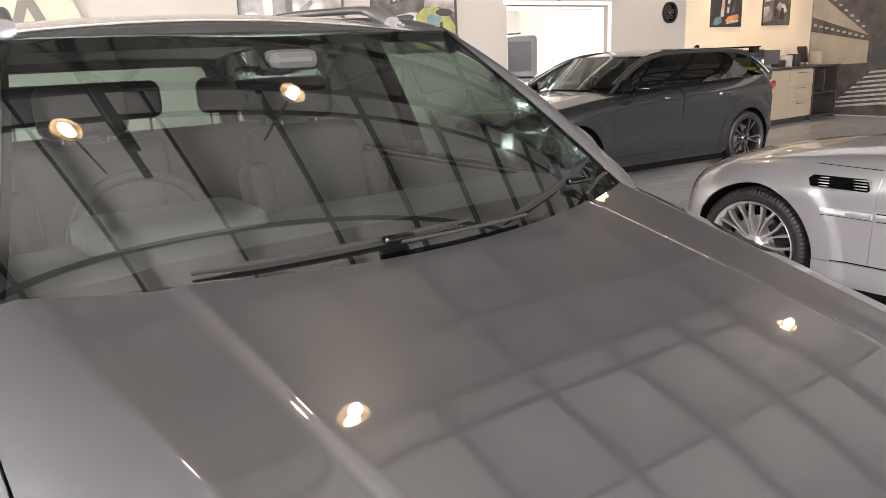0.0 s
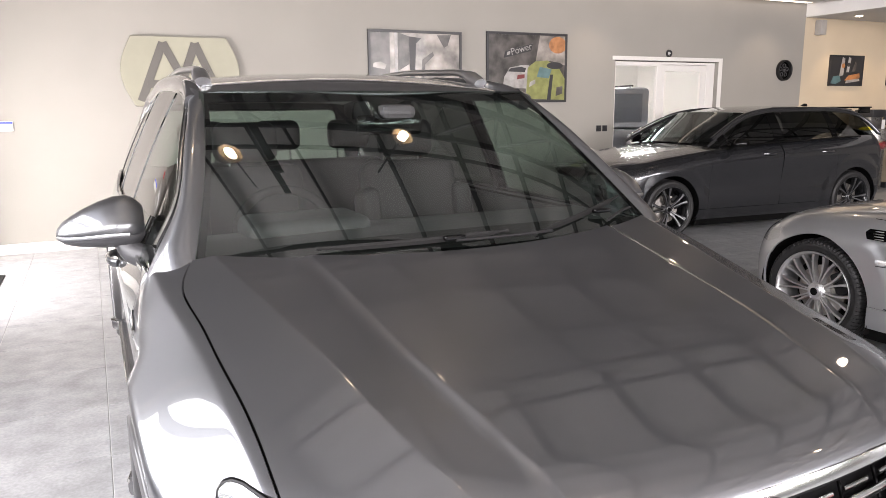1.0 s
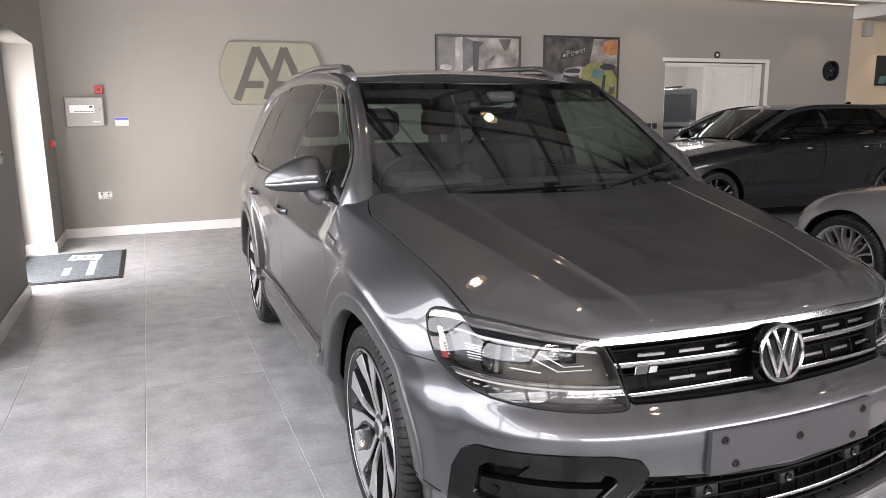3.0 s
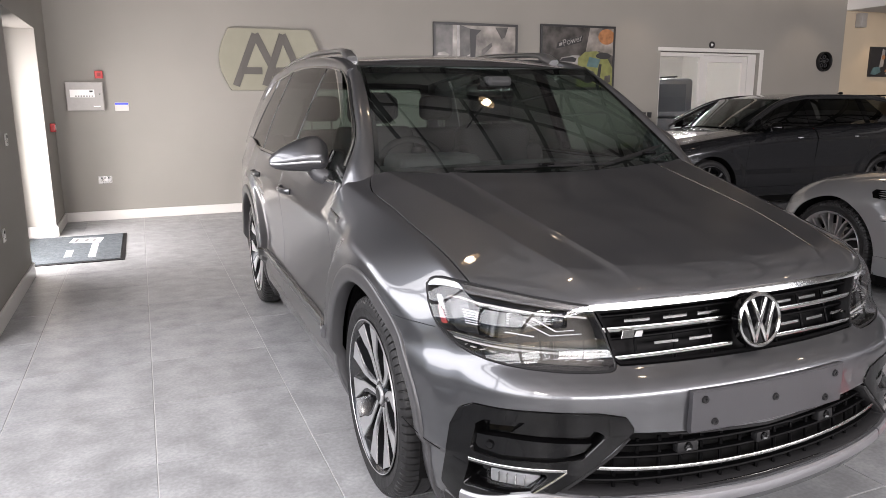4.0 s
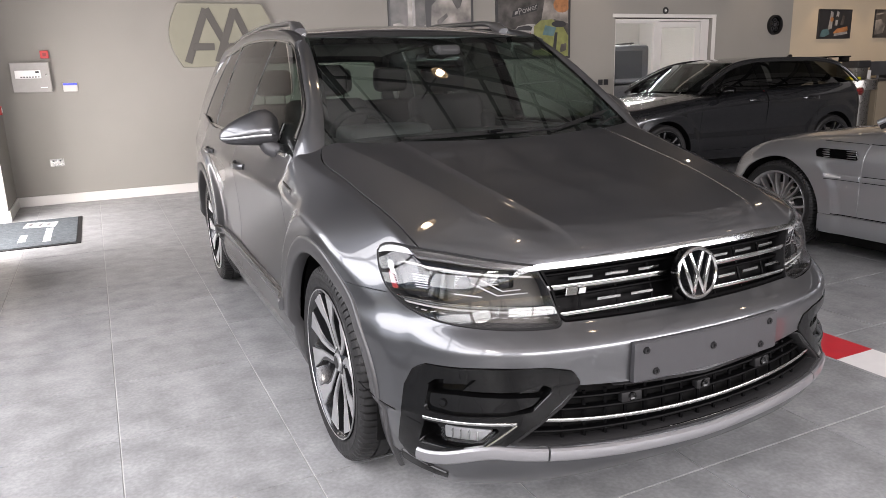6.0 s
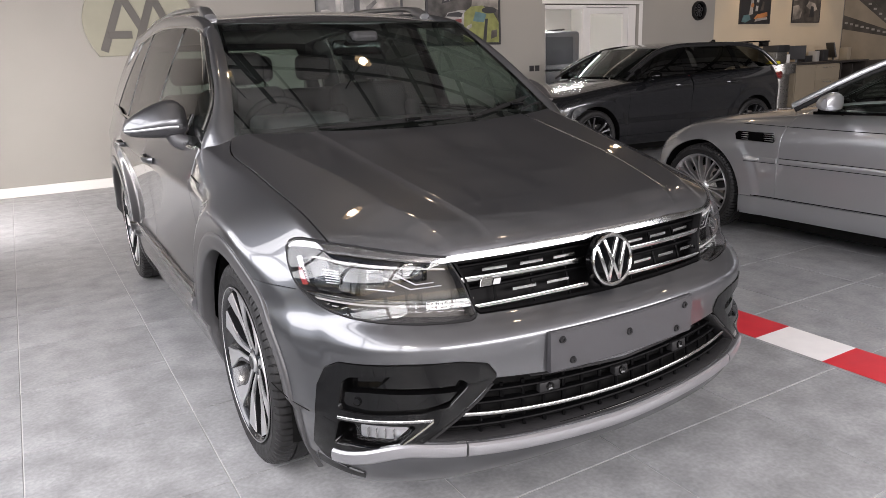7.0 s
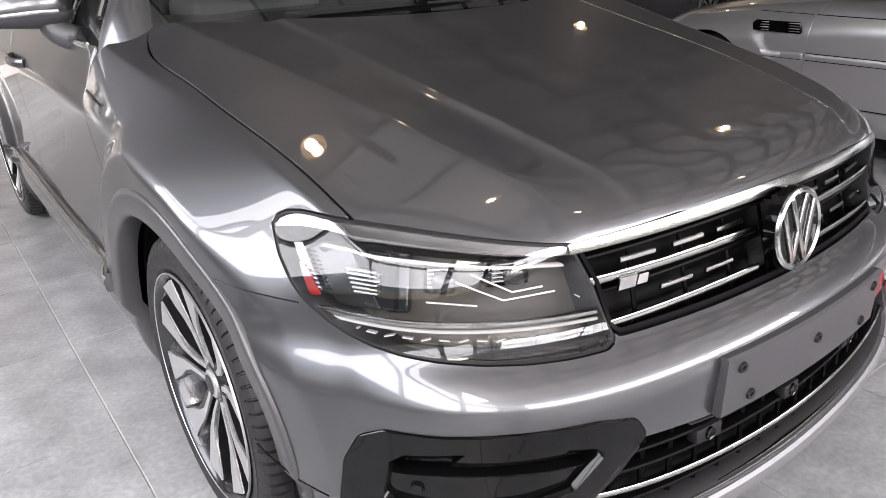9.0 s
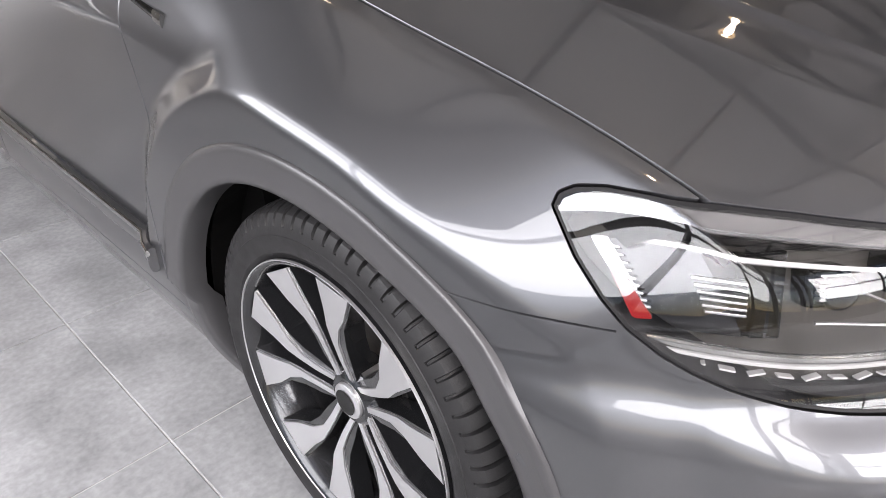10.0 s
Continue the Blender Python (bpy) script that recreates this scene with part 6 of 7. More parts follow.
COUPE = dict(
    curves=dict(side=[(0.14, 0.79), (0.2, 0.832), (0.27, 0.860), (0.33, 0.868), (0.45, 0.882), (0.58, 0.889), (0.70, 0.892), (0.82, 0.893), (0.95, 0.89)],
                hood=[(-0.75, 0.665), (-0.6, 0.72), (-0.4, 0.775), (-0.1, 0.835), (0.2, 0.875), (0.5, 0.905), (0.9, 0.945), (1.6, 0.97), (3.0, 1.03), (3.8, 1.03)],
                nose=[(0.15, -0.66), (0.22, -0.72), (0.34, -0.765), (0.5, -0.765), (0.58, -0.74), (0.66, -0.69), (0.76, -0.56)]),
    hub=0.325, base=2.73, crest=0.80, w_crest=0.886, lean=0.50, flare=0.014, edge=0.70, line=0.52, tail=3.70, arch=0.365, seams=[0.655, 2.05], belt=0.915, rise=0.008, sill=0.325,
    low=0.19, cowl=0.56, lip=-0.70, split=0.52, lamp_end=43, lamp=[(t * KD, z) for t, z in ((17, 0.60), (20, 0.665), (36, 0.70), (45, 0.685), (46, 0.62), (42, 0.585), (24, 0.57))],
    cant=[(-0.775, 0.50, 0.865), (-0.755, 0.66, 0.945), (-0.695, 0.98, 1.12), (-0.625, 1.32, 1.262), (-0.585, 1.62, 1.318), (-0.57, 2.0, 1.335), (-0.57, 2.45, 1.31), (-0.60, 2.85, 1.21), (-0.66, 3.2, 1.08), (-0.72, 3.42, 0.99)],
    roof=[(1.3, 1.29), (1.5, 1.335), (1.8, 1.368), (2.2, 1.368), (2.6, 1.33), (2.8, 1.30)], screen_top=1.42, roof_end=2.62, roof_w=0.565, screen=(0.925, 1.325, 0.62, 1.42),
    rear_glass=((3.32, 1.0), (2.60, 1.33)), windows=[("door_window", 0.92, 2.05, 0.0, 0.05, GLASS), ("quarter_window", 2.10, 2.85, 0.0, 0.35, GLASS)], posts=[(2.04, 2.11), (0.86, 0.93)],
    mirror=(0.86, 1.0, 0.985), mirror_paint=None, handles=[1.85], handle_z=0.78, seat_y=1.75, seat_h=0.93, wheels=(0.875, 0.325, 0.225, 0.238, "mesh", ALLOY_SILVER, ALLOY_SILVER, 10))
coupe = thing("coupe_car", "silver two-door coupe with mesh alloys, parked beside the SUV", "car", pose(3.79, 1.33, 0, 0, 0, 180))
CF = plain_car(coupe, COUPE, PAINT_SILVER)


def on_side(F, y, z, out=0.0):
    return cast(F, np.stack([0 * np.asarray(y, float) - 0.3, y, z], 1), np.tile([-1.0, 0, 0], (len(y), 1)), 1.5) + np.array([-out, 0, 0])


for sg in (1, -1):
    # slotted wing vent, rubbing strip, waist line
    vent = part("wing_vent", mirrored_bm(prism([(0.345, 0.715), (0.62, 0.708), (0.63, 0.72), (0.615, 0.772), (0.36, 0.775), (0.335, 0.755)], -0.004, 0.006, 0.003, lambda u, v, w: (-0.896 - w - 0.02 * (u < 0.45), u, v)), sg < 0), GLOSS_BLACK, coupe, "black slotted wing vent")
    for j in range(4):
        y_ = np.linspace(0.35, 0.618, 8)
        P = np.stack([-0.903 - 0.012 * (y_ < 0.45), y_, 0.721 + 0.0145 * j + 0 * y_], 1)
        part("slat", sweep(P * (sg, 1, 1), oval(0.004, 0.0035, 8)), PAINT_SILVER if j % 2 else SATIN, vent, smooth=True)
    for ya, yb in ((0.40, 0.648), (0.668, 2.04)):
        y_ = np.linspace(ya, yb, 20)
        part("rubbing_strip", sweep(on_side(CF, y_, 0 * y_ + 0.588, 0.004) * (sg, 1, 1), oval(0.008, 0.017, 10, 0.7)), PAINT_SILVER, coupe, smooth=True)
    # dark strips: shade drawn along waist crease and rubbing strips, and the sill gaps
    for ya, yb, z0, w in ((0.30, 0.648, 0.812, 0.0022), (0.668, 2.04, 0.812, 0.0030), (0.40, 0.648, 0.569, 0.0024), (0.668, 2.04, 0.569, 0.0034), (0.668, 2.04, 0.607, 0.0022), (0.46, 2.20, 0.331, 0.0035), (0.46, 2.20, 0.312, 0.0020)):
        y_ = np.linspace(ya, yb, 24)
        part("panel_seam", sweep(on_side(CF, y_, 0 * y_ + z0, 0.0005) * (sg, 1, 1), oval(0.0016, w, 8)), VOID, coupe, smooth=True)
    part("side_marker", sweep(on_side(CF, np.linspace(0.42, 0.52, 6), np.full(6, 0.588), 0.010) * (sg, 1, 1), oval(0.006, 0.010, 8)), FROST, coupe, smooth=True)
HATCH = dict(
    curves=dict(side=[(0.14, 0.80), (0.2, 0.845), (0.3, 0.882), (0.42, 0.892), (0.55, 0.888), (0.7, 0.895), (0.85, 0.905), (1.0, 0.905)],
                hood=[(-0.8, 0.74), (-0.65, 0.80), (-0.4, 0.868), (-0.1, 0.925), (0.2, 0.965), (0.5, 1.0), (0.9, 1.04), (2.0, 1.10), (3.5, 1.16)],
                nose=[(0.15, -0.70), (0.22, -0.77), (0.34, -0.82), (0.5, -0.83), (0.62, -0.815), (0.72, -0.78), (0.82, -0.68)]),
    hub=0.325, base=2.67, crest=0.88, w_crest=0.898, lean=0.42, flare=0.006, edge=0.74, line=0.5, tail=3.38, arch=0.372, seams=[0.50, 1.52, 2.36], belt=0.985, rise=0.035, sill=0.31,
    low=0.19, cowl=0.50, lip=-0.76, split=0.60, lamp_end=44, lamp=[(t * KD, z) for t, z in ((19, 0.66), (20, 0.72), (36, 0.775), (46, 0.79), (44, 0.71), (36, 0.665), (24, 0.64))],
    cant=[(-0.80, 0.36, 0.93), (-0.775, 0.52, 1.025), (-0.71, 0.85, 1.205), (-0.645, 1.14, 1.325), (-0.61, 1.45, 1.378), (-0.60, 1.9, 1.392), (-0.60, 2.35, 1.388), (-0.605, 2.72, 1.365), (-0.635, 2.92, 1.31), (-0.74, 3.17, 1.09)],
    roof=[(1.05, 1.34), (1.25, 1.385), (1.6, 1.425), (2.0, 1.432), (2.5, 1.428), (3.0, 1.408), (3.2, 1.395)], screen_top=1.14, roof_end=2.96, roof_w=0.595, screen=(1.02, 1.368, 0.56, 1.14),
    rear_glass=((3.25, 1.07), (2.97, 1.375)), windows=[("front_window", 0.74, 1.46, 0.05, 0.0, GLASS_DARK), ("rear_window", 1.58, 2.34, 0.0, 0.0, GLASS_DARK), ("quarter_window", 2.40, 2.78, 0.0, 0.30, GLASS_DARK)],
    posts=[(1.45, 1.59), (2.33, 2.41), (0.66, 0.75)], mirror=(0.90, 0.80, 1.03), mirror_paint=GLOSS_BLACK, handles=[1.33, 2.20], handle_z=0.895, seat_y=1.45, seat_h=1.0,
    wheels=(0.885, 0.325, 0.225, 0.240, "slim", SHADOW_ALLOY, ALLOY_DARK, 5))
hatch = thing("hatchback_car", "dark grey five-door hatchback with black mirror caps, parked across the hall", "car", pose(4.77, 5.28, 0, 0, 0, -95.7))
plain_car(hatch, HATCH, PAINT_DARK)
b = bmesh.new()
box(b, (-0.58, 2.92, 1.392), (0.58, 3.22, 1.412), 0.008)
for x in (-0.57, 0.55):
    box(b, (x, 3.02, 1.33), (x + 0.02, 3.20, 1.392), 0.004)
part("roof_spoiler", b, GLOSS_BLACK, hatch, "black roof spoiler", smooth=True)
b = prism([(0.0, 0.0), (0.16, 0.0), (0.15, 0.05), (0.11, 0.055)], -0.012, 0.012, 0.005, lambda u, v, w: (w, 2.60 + u, 1.402 + v))
part("aerial_fin", b, GLOSS_BLACK, hatch)
for sg in (1, -1):
    st = [((-0.60 * 1, 3.36, 0.93), 0.03, 0.05, 0.8), ((-0.72, 3.30, 0.93), 0.05, 0.055, 0.8), ((-0.80, 3.20, 0.94), 0.05, 0.05, 0.8), ((-0.845, 3.06, 0.95), 0.05, 0.02, 0.9)]
    part("tail_lamp", mirrored_bm(shell_form(st, 14), sg < 0), RED_LENS, hatch, "red tail lamp", smooth=True)

# cars in the bright workshop behind the glazed door
estate = thing("workshop_suv", "grey boxy off-roader standing in the workshop", "car", pose(8.9, 13.2, 0, 0, 0, 170))
GREY_BLUE = mat("tinted_rear_glass", (0.05, 0.055, 0.065), 0.1)
body = part("body", boxes(((-0.9, -0.8, 0.3), (0.9, 3.4, 1.0)), ((-0.80, 0.3, 1.0), (0.80, 3.35, 1.80)), bevel=0.08), mat("blue_grey_paint", (0.085, 0.09, 0.105), 0.3, 0.4, 0.8, vary=0.05, vary_scale=60), estate, smooth=True)
for lo, hi in (((-0.62, 3.34, 1.12), (0.62, 3.36, 1.68)), ((-0.815, 2.3, 1.10), (-0.80, 3.2, 1.66)), ((-0.815, 1.2, 1.10), (-0.80, 2.2, 1.66))):
    part("window", boxes((lo, hi), bevel=0.004), GREY_BLUE, estate)
for x in (-0.6, 0.6):
    b = bmesh.new()
    rod(b, (x, 0.8, 1.84), (x, 3.0, 1.84), 0.018, 10)
    for y in (0.9, 2.0, 2.9):
        rod(b, (x, y, 1.78), (x, y, 1.84), 0.016, 8)
    part("roof_rail", b, GLOSS_BLACK, estate)
for x in (-0.82, 0.82):
    for y in (0.0, 2.7):
        b = bmesh.new()
        rod(b, (x - 0.1, y, 0.36), (x + 0.1, y, 0.36), 0.36, 32)
        part("wheel", b, RUBBER, estate)
white_car = thing("white_car", "white saloon with raised bonnet line, standing in the workshop", "car", pose(9.2, 9.3, 0, 0, 0, 235))
part("body", boxes(((-0.88, -0.8, 0.25), (0.88, 3.6, 0.92)), bevel=0.12), PAINT_WHITE, white_car, smooth=True)
cab = prism([(0.5, 0.90), (1.3, 1.36), (2.4, 1.38), (3.2, 0.95)], -0.68, 0.68, 0.05, lambda u, v, w: (w, u, v))
part("cabin", cab, GLASS_DARK, white_car, smooth=True)
part("roof", boxes(((-0.6, 1.25, 1.375), (0.6, 2.45, 1.41)), bevel=0.015), PAINT_WHITE, white_car, smooth=True)
for x in (-0.80, 0.80):
    for y in (0.0, 2.7):
        b = bmesh.new()
        rod(b, (x - 0.09, y, 0.32), (x + 0.09, y, 0.32), 0.32, 32)
        part("wheel", b, RUBBER, white_car)


# ---------------------------------------------------------------- fittings of the showroom
BRASS = mat("brushed_brass_plate", (0.165, 0.16, 0.12), 0.45, 0.4, bump=0.05, scale=200, vary=0.06, vary_scale=4)
SIGN_DARK = mat("dark_bronze_letters", (0.075, 0.07, 0.062), 0.6, 0.1)
GREY_BOX = mat("grey_enamelled_steel", (0.30, 0.288, 0.272), 0.45, vary=0.04, vary_scale=20)
PRINT_RED = mat("red_print", (0.13, 0.02, 0.02), 0.4)
RED = mat("red_plastic", (0.45, 0.02, 0.02), 0.4)
GREY_WHITE = mat("grey_white_plastic", (0.5, 0.49, 0.47), 0.5)
WHITE_PL = mat("white_plastic", (0.75, 0.75, 0.74), 0.4)
PRINT_PALE = mat("pale_photo_print", (0.22, 0.20, 0.18), 0.35, 0, 0.15, vary=0.7, vary_scale=4, tint2=(0.035, 0.032, 0.03))
PRINT_WHITE = mat("white_photo_print", (0.26, 0.25, 0.24), 0.35, vary=0.35, vary_scale=9)
PRINT_DARK = mat("dark_photo_print", (0.055, 0.050, 0.046), 0.3, vary=0.8, vary_scale=6)
INK_BLACK = mat("black_ink", (0.02, 0.02, 0.022), 0.4)
YELLOW = mat("lime_print", (0.17, 0.18, 0.06), 0.35, vary=0.2, vary_scale=12)
TEAL = mat("teal_print", (0.07, 0.13, 0.14), 0.35, vary=0.2, vary_scale=12)
ORANGE = mat("orange_print", (0.30, 0.13, 0.05), 0.4, vary=0.3, vary_scale=14)
STEEL = mat("brushed_steel", (0.36, 0.355, 0.345), 0.3, 1.0, rough_vary=0.06, vary_scale=20)
MAT_PILE = mat("charcoal_mat_pile", (0.045, 0.055, 0.062), 0.95, bump=1.0, scale=420, vary=0.35, vary_scale=30)
CABINET = mat("beige_cabinet_laminate", (0.25, 0.21, 0.155), 0.45, vary=0.04, vary_scale=3)
DARK_WOOD = mat("dark_worktop", (0.03, 0.026, 0.024), 0.35, vary=0.3, vary_scale=6)
RED_VINYL = mat("red_floor_vinyl", (0.52, 0.02, 0.03), 0.4, vary=0.08, vary_scale=9, bump=0.1, scale=80)
WHITE_VINYL = mat("white_floor_vinyl", (0.72, 0.71, 0.70), 0.4, vary=0.05, vary_scale=9, bump=0.1, scale=80)


def bar_between(p, q, w, lo, hi):
    b = bmesh.new()
    d = Vector((q[0] - p[0], 0, q[1] - p[1]))
    box(b, (-d.length / 2, lo, -w / 2), (d.length / 2, hi, w / 2), 0.003)
    bmesh.ops.transform(b, matrix=Matrix.Translation(((p[0] + q[0]) / 2, 0, (p[1] + q[1]) / 2)) @ Matrix.Rotation(-math.atan2(d.z, d.x), 4, "Y"), verts=b.verts)
    return b


# wall sign: a barrel-shaped brass plate with slanted dark bars
ARC = [(-0.50, 2.235)] + [(0.48, 2.235)] + [(0.48 + 0.13 * math.sin(math.pi * k / 10), 2.235 - 0.735 * k / 10) for k in range(1, 10)] + [(0.48, 1.50), (-0.50, 1.50)] + \
      [(-0.50 - 0.125 * math.sin(math.pi * k / 10), 1.50 + 0.735 * k / 10) for k in range(1, 10)]
sign = thing("wall_sign", "brass barrel-shaped sign plate with dark slanted bars", "sign", pose(0, YB, 0))
part("plate", prism(ARC, -0.045, -0.015, 0.004, lambda u, v, w: (u, w, v)), BRASS, sign)
part("stand_off", boxes(((-0.4, -0.016, 1.6), (-0.3, 0.0, 1.7)), ((0.3, -0.016, 1.6), (0.4, 0.0, 1.7)), ((-0.4, -0.016, 2.0), (0.4, 0.0, 2.1))), GREY_BOX, sign)
for k, (p, q) in enumerate((((-0.44, 1.555), (-0.185, 2.17)), ((-0.185, 2.17), (0.04, 1.70)), ((0.40, 1.555), (0.145, 2.17)), ((0.145, 2.17), (-0.09, 1.555)), ((-0.37, 1.735), (-0.12, 1.735)), ((0.06, 1.735), (0.33, 1.735)), ((0.04, 1.70), (0.10, 1.555)))):
    part("bar", bar_between(p, q, 0.085, -0.054 - 0.0011 * k, -0.044), SIGN_DARK, sign)

panel = thing("fire_panel", "grey steel alarm control panel with a pale keypad strip", "control panel", pose(-2.11, YB, 1.43))
part("case", boxes(((-0.19, -0.095, -0.16), (0.19, 0, 0.16)), bevel=0.006), GREY_BOX, panel)
part("keypad", boxes(((-0.15, -0.099, -0.01), (0.10, -0.094, 0.075)), bevel=0.002), WHITE_PL, panel)
for k in range(7):
    part("key", boxes(((-0.10 + 0.028 * k, -0.103, -0.002), (-0.083 + 0.028 * k, -0.098, 0.010)), bevel=0.001), INK_BLACK, panel)
part("display", boxes(((0.05, -0.103, 0.045), (0.085, -0.098, 0.066))), INK_BLACK, panel)
part("lock", boxes(((0.145, -0.102, 0.02), (0.160, -0.094, 0.035)), bevel=0.003), CHROME, panel)
part("maker_bar", boxes(((0.08, -0.098, -0.115), (0.15, -0.094, -0.105))), WHITE_PL, panel)

sounder = thing("alarm_sounder", "small square red alarm sounder on the wall", "alarm", pose(-1.95, YB, 1.673))
part("case", boxes(((-0.042, -0.05, -0.042), (0.042, 0, 0.042)), bevel=0.006), RED, sounder)
part("grille", boxes(((-0.018, -0.054, -0.018), (0.018, -0.049, 0.018)), bevel=0.003), mat("dark_red_plastic", (0.2, 0.01, 0.01), 0.5), sounder)
pad = thing("alarm_keypad", "white alarm keypad with a small blue display", "keypad", pose(-1.74, YB, 1.315))
part("case", boxes(((-0.074, -0.022, -0.05), (0.074, 0, 0.05)), bevel=0.006), GREY_WHITE, pad)
part("display", boxes(((-0.07, -0.025, 0.02), (0.07, -0.021, 0.043))), mat("blue_backlit_display", (0.02, 0.03, 0.3), 0.3, emit=(0.05, 0.08, 0.8), strength=0.6), pad)
call = thing("call_point", "small red break-glass call point on the side wall", "call point", pose(XL, 6.52, 1.10, 0, 0, 90))
part("case", boxes(((-0.045, -0.05, -0.045), (0.045, 0, 0.045)), bevel=0.005), RED, call)
part("glass", boxes(((-0.025, -0.053, -0.02), (0.025, -0.049, 0.025))), WHITE_PL, call)


def outlet(name, label, m, tone, w=0.146, dark=False):
    t = thing(name, label, "socket", m)
    part("plate", boxes(((-w / 2, -0.010, -0.043), (w / 2, 0, 0.043)), bevel=0.003), tone, t)
    for sx in (-0.036, 0.036) if w > 0.1 else (0,):
        part("rocker", boxes(((sx - 0.010, -0.015, 0.012), (sx + 0.010, -0.009, 0.030)), bevel=0.002), INK_BLACK, t)
        for dx, dz in ((0, -0.004), (-0.011, -0.022), (0.011, -0.022)):
            part("pin_hole", boxes(((sx + dx - 0.004, -0.0112, dz - 0.003), (sx + dx + 0.004, -0.0095, dz + 0.003))), INK_BLACK, t)
    return t


outlet("wall_socket", "brushed steel double wall socket with black inserts", pose(-1.99, YB, 0.476), STEEL)
outlet("wall_socket", "dark single wall socket low beside the glazed door", pose(5.69, YB, 1.13), INK_BLACK, 0.086)
outlet("wall_socket", "dark single wall socket low beside the glazed door", pose(5.80, YB, 1.13), INK_BLACK, 0.086)
outlet("wall_socket", "brushed steel socket low on the side wall", pose(XL, 3.10, 0.51, 0, 0, 90), STEEL, 0.086)
outlet("light_switch", "brushed steel light switch on the side wall", pose(XL, 3.65, 1.106, 0, 0, 90), STEEL, 0.086)

# framed prints
def framed(label, x0, x1, z0, z1, print_mat, shapes, frame_mat=INK_BLACK, fw=0.032):
    t = thing("framed_print", label, "picture", pose(0, YB, 0))
    for lo, hi in (((x0, -0.032, z1 - fw), (x1, 0, z1)), ((x0, -0.032, z0), (x1, 0, z0 + fw)), ((x0, -0.032, z0 + fw), (x0 + fw, 0, z1 - fw)), ((x1 - fw, -0.032, z0 + fw), (x1, 0, z1 - fw))):
        part("frame_bar", boxes((lo, hi), bevel=0.003), frame_mat, t)
    pr = part("print", boxes(((x0 + fw, -0.018, z0 + fw), (x1 - fw, -0.004, z1 - fw))), print_mat, t)
    for k, (pts, tone) in enumerate(shapes):
        w, h = x1 - x0 - 2 * fw, z1 - z0 - 2 * fw
        part("printed_shape", prism([(x0 + fw + u * w, z0 + fw + v * h) for u, v in pts], -0.0194 - 0.0008 * k, -0.0185, 0, lambda u, v, w_: (u, w_, v)), tone, pr)
    return t


ell = lambda cx, cy, rx, ry, n=18: [(cx + rx * math.cos(2 * math.pi * k / n), cy + ry * math.sin(2 * math.pi * k / n)) for k in range(n)]
framed("black-framed grey photograph of smoke and dark posts", 2.16, 3.44, 1.50, 2.40, PRINT_PALE,
       [([(0, 0), (0.20, 0), (0.21, 1), (0, 1)], PRINT_DARK), ([(0.02, 0.50), (0.15, 0.47), (0.17, 0.54), (0.10, 0.58), (0.03, 0.56)], PRINT_PALE), ([(0.09, 0.20), (0.165, 0.20), (0.165, 0.32), (0.09, 0.32)], PRINT_WHITE),
        ([(0.262, 0), (0.292, 0), (0.292, 1), (0.262, 1)], PRINT_WHITE), ([(0.30, 0.45), (0.42, 0.55), (0.42, 0.95), (0.30, 1)], PRINT_DARK), ([(0.43, 0.2), (0.475, 0.2), (0.50, 0.85), (0.56, 0.93), (0.42, 0.95)], INK_BLACK),
        ([(0.545, 0.15), (0.575, 0.15), (0.60, 0.55), (0.70, 0.68), (0.69, 0.74), (0.57, 0.62)], PRINT_DARK), ([(0.34, 0.06), (0.40, 0.17), (0.58, 0.18), (0.57, 0.10), (0.42, 0.05)], INK_BLACK),
        ([(0.74, 0.98), (0.82, 0.80), (0.86, 0.83), (0.90, 0.99)], PRINT_DARK)])
poster = framed("black-framed print of a pale racing car with lime and teal panels", 3.81, 5.09, 1.51, 2.43, PRINT_DARK,
       [([(0.60, 0.55), (0.80, 0.62), (1, 0.55), (1, 1), (0.66, 1)], PRINT_PALE), (ell(0.90, 0.86, 0.12, 0.13), ORANGE), ([(0.17, 0.10), (0.20, 0.36), (0.27, 0.50), (0.42, 0.54), (0.52, 0.54), (0.52, 0.08), (0.40, 0.02)], PRINT_WHITE),
        ([(0.24, 0.44), (0.28, 0.49), (0.42, 0.515), (0.48, 0.49), (0.46, 0.43)], INK_BLACK), ([(0.20, 0.05), (0.21, 0.20), (0.48, 0.18), (0.47, 0.03)], PRINT_DARK), ([(0.36, 0.32), (0.46, 0.34), (0.46, 0.40), (0.37, 0.39)], PRINT_RED),
        ([(0.48, 0.02), (0.50, 0.50), (0.60, 0.60), (0.76, 0.62), (0.92, 0.50), (1.0, 0.34), (1.0, 0.0)], YELLOW), ([(0.62, 0.36), (0.66, 0.52), (0.82, 0.48), (0.78, 0.34)], TEAL), (ell(0.86, 0.54, 0.11, 0.055), INK_BLACK),
        ([(0.76, 0.0), (0.80, 0.40), (0.84, 0.40), (0.81, 0.0)], INK_BLACK), ([(0.52, 0.20), (0.60, 0.26), (0.60, 0.32), (0.53, 0.28)], PRINT_WHITE), ([(0.88, 0.06), (0.97, 0.10), (0.97, 0.22), (0.89, 0.20)], PRINT_DARK),
        ([(0.19, 0.645), (0.54, 0.76), (0.56, 0.875), (0.21, 0.75)], INK_BLACK), ([(0.225, 0.685), (0.265, 0.70), (0.27, 0.75), (0.23, 0.735)], PRINT_WHITE)])
word = bpy.data.curves.new("printed_word", "FONT")
word.body, word.size, word.extrude = "Power", 0.128, 0.0006
carrier = bpy.data.objects.new("printed_word", word)
scene.collection.objects.link(carrier)
word_mesh = bpy.data.meshes.new_from_object(carrier.evaluated_get(bpy.context.evaluated_depsgraph_get()))
